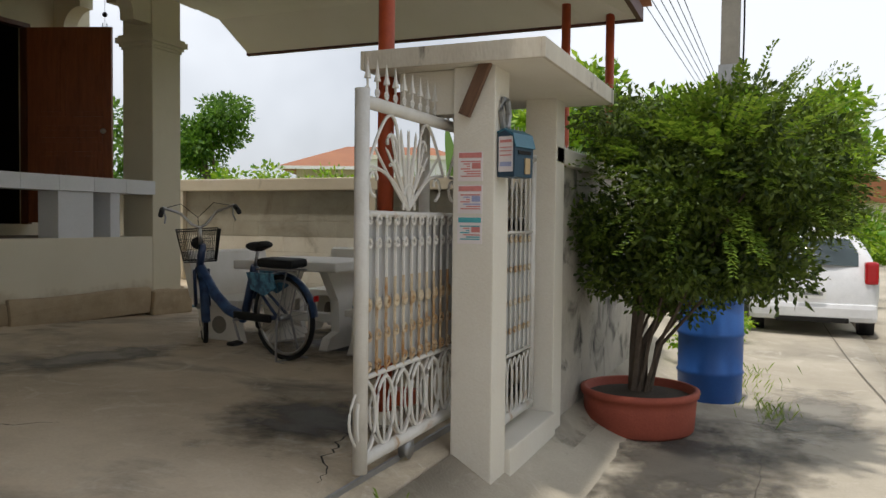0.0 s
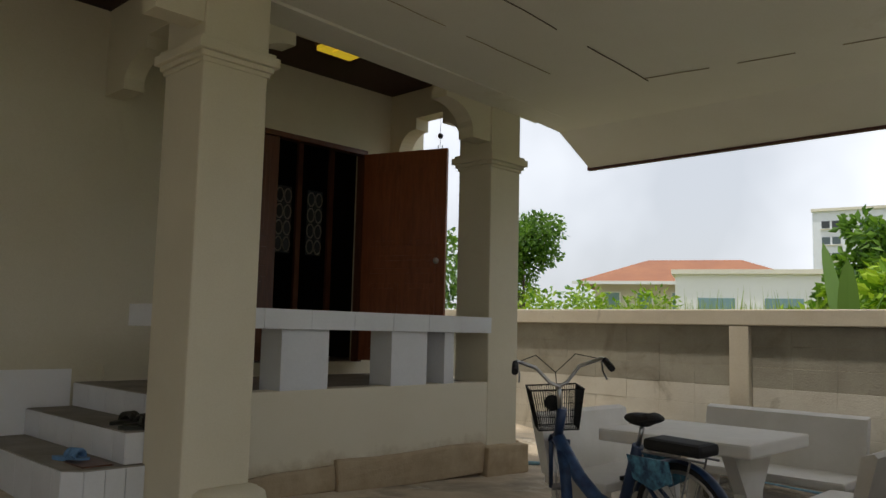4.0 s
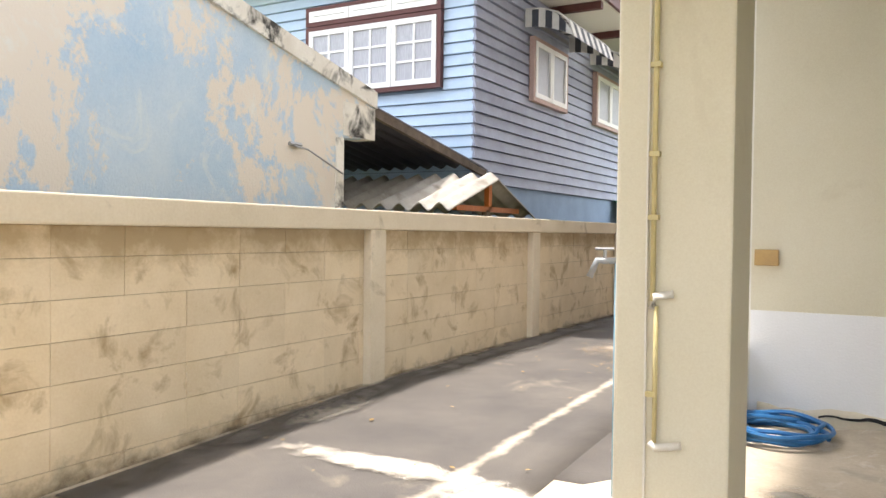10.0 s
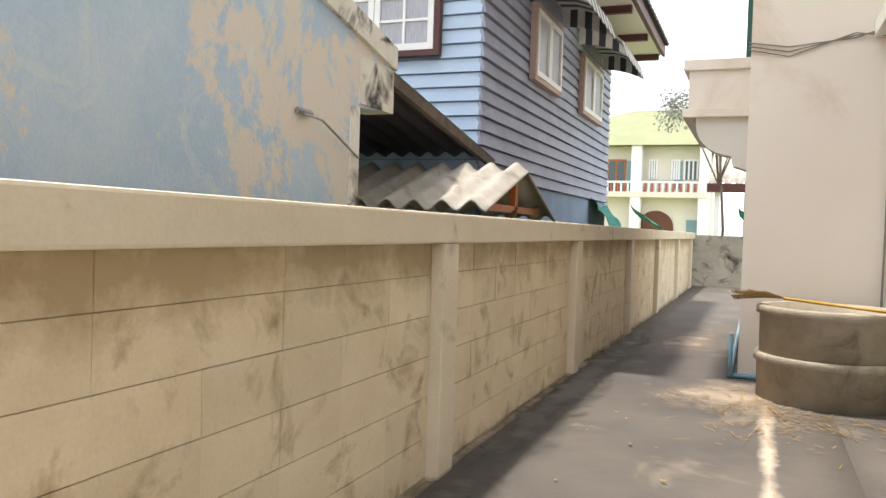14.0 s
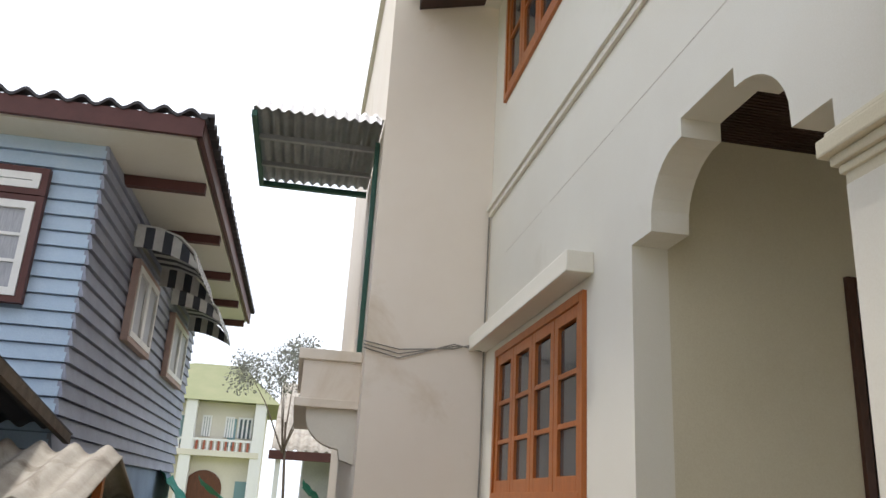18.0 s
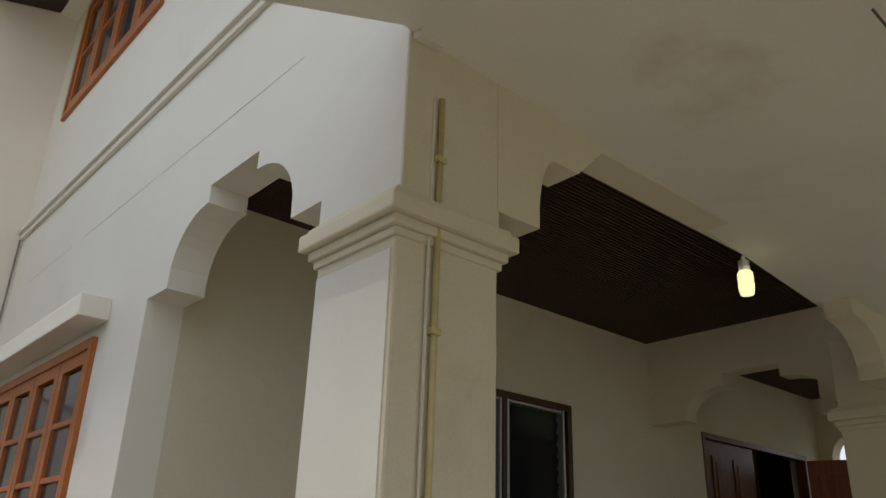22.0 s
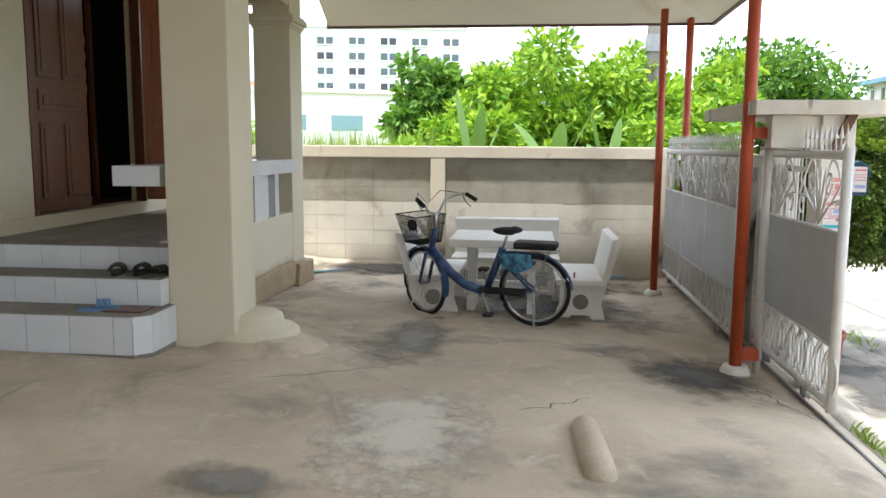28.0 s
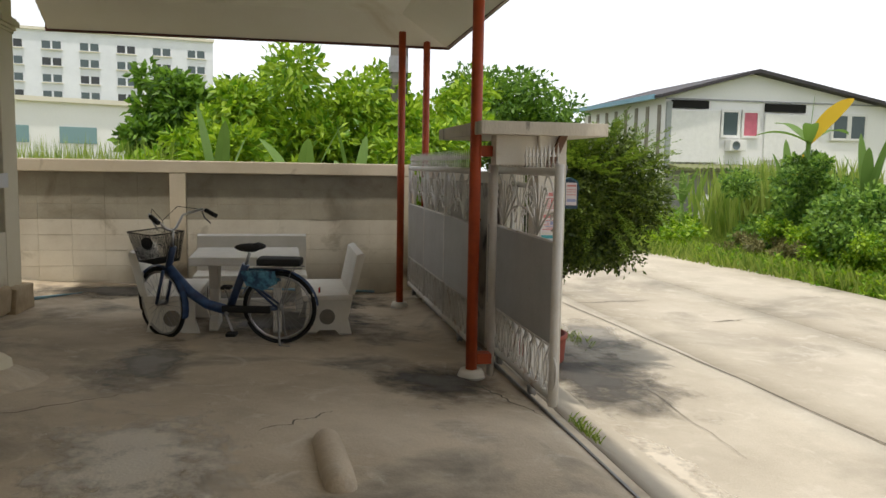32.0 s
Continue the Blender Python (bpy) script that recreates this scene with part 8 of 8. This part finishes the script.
if (ap.matrix_world.to_3x3() @ Vector((0, 1, 0))).x < 0:
    ap.matrix_world = Matrix(((U2.x, U2.y, 0, C.x), (U2.y, -U2.x, 0, C.y), (0, 0, 1, 0), (0, 0, 0, 1)))
W2 = (D - C).length
for fl in range(7):
    for k in range(6):
        u = 1.5 + k * W2 / 6
        z = 3.5 + fl * 2.9
        for du in (0, 1.7):
            part("window", boxes((u + du, u + du + 1.35, -0.05, 0.02, z, z + 1.3)), FARGLASS if (k + fl) % 3 else PANE, ap)
        part("ledge", boxes((u - 0.2, u + 3.3, -0.3, 0.0, z - 0.25, z - 0.12)), CREAMFAR, ap)
lb = thing("low_white_building", "long low white building with pale windows", "building")
C, D = far(66, 48, 0), far(81.5, 50, 0)
U2 = (D - C).normalized()
lb.matrix_world = Matrix(((U2.x, U2.y * -1, 0, C.x), (U2.y, U2.x, 0, C.y), (0, 0, 1, 0), (0, 0, 0, 1)))
part("wall", boxes((0, (D - C).length, 0, 8, -0.5, 4.5)), SOFTWHITE, lb)
part("coping", boxes((-0.2, (D - C).length + 0.2, -0.25, 8, 4.5, 4.75)), CREAMFAR, lb)
for k in range(4):
    u = 1.2 + k * 3.4
    part("window", boxes((u, u + 1.9, -0.05, 0.01, 2.3, 3.2)), TEALGLASS, lb)
oh = thing("orange_roofed_house", "cream two-storey house with an orange hipped roof", "house")
C, D = Vector((58.0, 39.8, 0)), Vector((64.7, 25.6, 0))
U2 = (D - C).normalized()
oh.matrix_world = Matrix(((U2.x, -U2.y, 0, C.x), (U2.y, U2.x, 0, C.y), (0, 0, 1, 0), (0, 0, 0, 1)))
oh.matrix_world = oh.matrix_world @ Matrix.Scale(1.75, 4)
WL = (D - C).length / 1.75
part("wall", boxes((0, WL, 0.2, 8, -0.3, 3.1)), CREAMFAR, oh)
bm = bmesh.new()
q = [bm.verts.new(p) for p in ((-0.9, -0.9, 3.05), (WL + 0.9, -0.9, 3.05), (WL + 0.9, 9, 3.05), (-0.9, 9, 3.05))]
r1, r2 = bm.verts.new((2.2, 4, 4.5)), bm.verts.new((WL - 2.2, 4, 4.5))
for fc in ((q[0], q[1], r2, r1), (q[1], q[2], r2), (q[2], q[3], r1, r2), (q[3], q[0], r1), tuple(q[::-1])):
    bm.faces.new(fc)
part("roof", bm, ORANGEROOF, oh)
part("fascia", boxes((-0.95, WL + 0.95, -0.95, -0.88, 2.95, 3.1)), WHITEPAINT, oh)
for k, u in enumerate((0.5, 2.0, 3.6, 4.4, 6.2, 7.2)):
    w = part("window", boxes((u, u + 0.65, 0.14, 0.19, 1.7, 2.6)), TEALGLASS, oh)
    part("frame", boxes((u - 0.06, u, 0.1, 0.2, 1.65, 2.66), (u + 0.65, u + 0.71, 0.1, 0.2, 1.65, 2.66), (u, u + 0.65, 0.1, 0.2, 2.6, 2.66)), WHITEPAINT, w)
rh = tagged(part("distant_house", boxes((48, 54, -5.2, 1.0, -0.5, 2.2)), CREAMFAR), "distant cream house down the street", "house")
bm = bmesh.new()
prism(bm, [(-5.8, 2.1), (1.6, 2.1), (-2.1, 4.2)], "y", 47.5, 54.5)
part("roof", bm, ORANGEROOF, rh)
thicket((38, -1.5, -0.4), (6, 2.0, 1.6), 26, 0.5, 1.1, 7000, 0.2, LEAF_BRIGHT, "bushes at the far end of the street")
thicket((10.4, 1.95, -0.5), (2.2, 0.45, 0.35), 14, 0.12, 0.25, 3000, 0.07, LEAF_BRIGHT, "weeds at the foot of the street wall")

# utility pole and wires
up = thing("utility_pole", "square concrete utility pole with bundled cables", "pole", "", pose(15.6, 2.15, -0.5))
part("shaft", boxes((-0.14, 0.14, -0.16, 0.16, 0, 9.0), bevel=0.02), surface("weathered_pole", (0.27, 0.245, 0.21), (0.2, 0.18, 0.155), 0.85, 2, 60, 0.3, mix=0.5), up)
part("band", boxes((-0.17, 0.17, -0.19, 0.19, 3.9, 4.25)), STEEL, up)
for k in range(6):
    part("cable", tubes(([(-60, 1.6 + 0.06 * k, 6.6 + 0.16 * k), (-20, 1.8 + 0.05 * k, 5.7 + 0.14 * k), (0, 2.1 - 0.12 * k, 6.4 + 0.16 * k), (60, 1.4 + 0.05 * k, 6.0 + 0.12 * k)], 0.012), seg=4), RUBBER, up)
for k in range(3):
    part("cable", tubes(([(0.1 + 0.05 * k, -0.2, 8), (0.12 + 0.06 * k, -0.22, 5), (0.1 + 0.05 * k, -0.2, 2.5)], 0.014), seg=4), RUBBER, up)

# ---- parked car ----
car = thing("car", "white compact hatchback parked facing away down the street", "car", "", pose(12.05, 0.82, -0.66))
CARWHITE = surface("white_car_paint", (0.75, 0.75, 0.76), None, 0.2, 2, 40, 0.0, spec=0.6)
bm = bmesh.new()
rings = []
for x, lo, hi, w in ((0.0, 0.36, 0.62, 0.62), (0.03, 0.28, 0.84, 0.74), (0.1, 0.25, 0.98, 0.8), (0.2, 0.23, 1.16, 0.82), (0.34, 0.22, 1.36, 0.83), (0.6, 0.21, 1.47, 0.83), (1.2, 0.2, 1.51, 0.83),
                     (1.9, 0.2, 1.48, 0.83), (2.4, 0.2, 1.26, 0.83), (2.8, 0.2, 1.02, 0.83), (3.4, 0.22, 0.86, 0.8), (3.65, 0.27, 0.7, 0.74), (3.72, 0.36, 0.55, 0.6)):
    ring = []
    for k in range(32):
        a = 2 * math.pi * (k + 0.5) / 32
        ca, sa = math.cos(a), math.sin(a)
        y = w * math.copysign(abs(ca) ** 0.4, ca)
        z = (lo + hi) / 2 + (hi - lo) / 2 * math.copysign(abs(sa) ** 0.5, sa)
        ring.append(bm.verts.new((x, y * (1 - 0.24 * max(0, z - 0.85) / 0.6), z)))
    rings.append(ring)
for p, q in zip(rings, rings[1:]):
    for k in range(32):
        bm.faces.new((p[k], p[(k + 1) % 32], q[(k + 1) % 32], q[k])).smooth = True
bm.faces.new(rings[0][::-1]).smooth = True
bm.faces.new(rings[-1])
bmesh.ops.recalc_face_normals(bm, faces=bm.faces[:])
part("body", bm, CARWHITE, car)
bm = bmesh.new()
grid = []
for x, z, w in ((0.09, 1.0, 0.56), (0.19, 1.17, 0.56), (0.32, 1.36, 0.46)):
    grid.append([bm.verts.new((x - 0.035 + 0.06 * (q / 2) ** 4, w * q / 2, z + 0.012 - 0.02 * (q / 2) ** 2)) for q in (-2, -1, 0, 1, 2)])
for p, q in zip(grid, grid[1:]):
    for k in range(4):
        bm.faces.new((p[k], p[k + 1], q[k + 1], q[k])).smooth = True
bmesh.ops.solidify(bm, geom=bm.faces[:], thickness=0.014)
part("rear_window", bm, FARGLASS, car)
part("bumper", boxes((-0.05, 0.2, -0.79, 0.79, 0.25, 0.5), bevel=0.07), CARWHITE, car)
part("lower_grille", boxes((-0.055, 0.0, -0.45, 0.45, 0.24, 0.31), bevel=0.015), BLACK, car, "black bumper inset")
for s in (-1, 1):
    part("tail_lamp", boxes((0.0, 0.2, s * 0.71 - 0.085, s * 0.71 + 0.085, 0.76, 1.06), bevel=0.04), surface("tail_red", (0.45, 0.015, 0.02), None, 0.15, 3, 40, 0), car, "red tail lamp")
    for x in (0.62, 3.05):
        bm = bmesh.new()
        tube(bm, [(x, s * 0.79, 0.28), (x, s * 0.6, 0.28)], 0.28, 24)
        w = part("wheel", bm, RUBBER, car)
        bm = bmesh.new()
        tube(bm, [(x, s * 0.80, 0.28), (x, s * 0.77, 0.28)], 0.17, 20)
        part("hub_cap", bm, STEEL, w)
plate = part("number_plate", boxes((-0.072, -0.058, -0.17, 0.17, 0.56, 0.68)), WHITEPAINT, car, "pale number plate")
part("plate_print", boxes((-0.076, -0.0725, -0.13, 0.13, 0.6, 0.65)), STEEL, plate)
part("mirror", boxes((2.2, 2.35, 0.78, 0.95, 0.9, 1.02), bevel=0.03), CARWHITE, car)
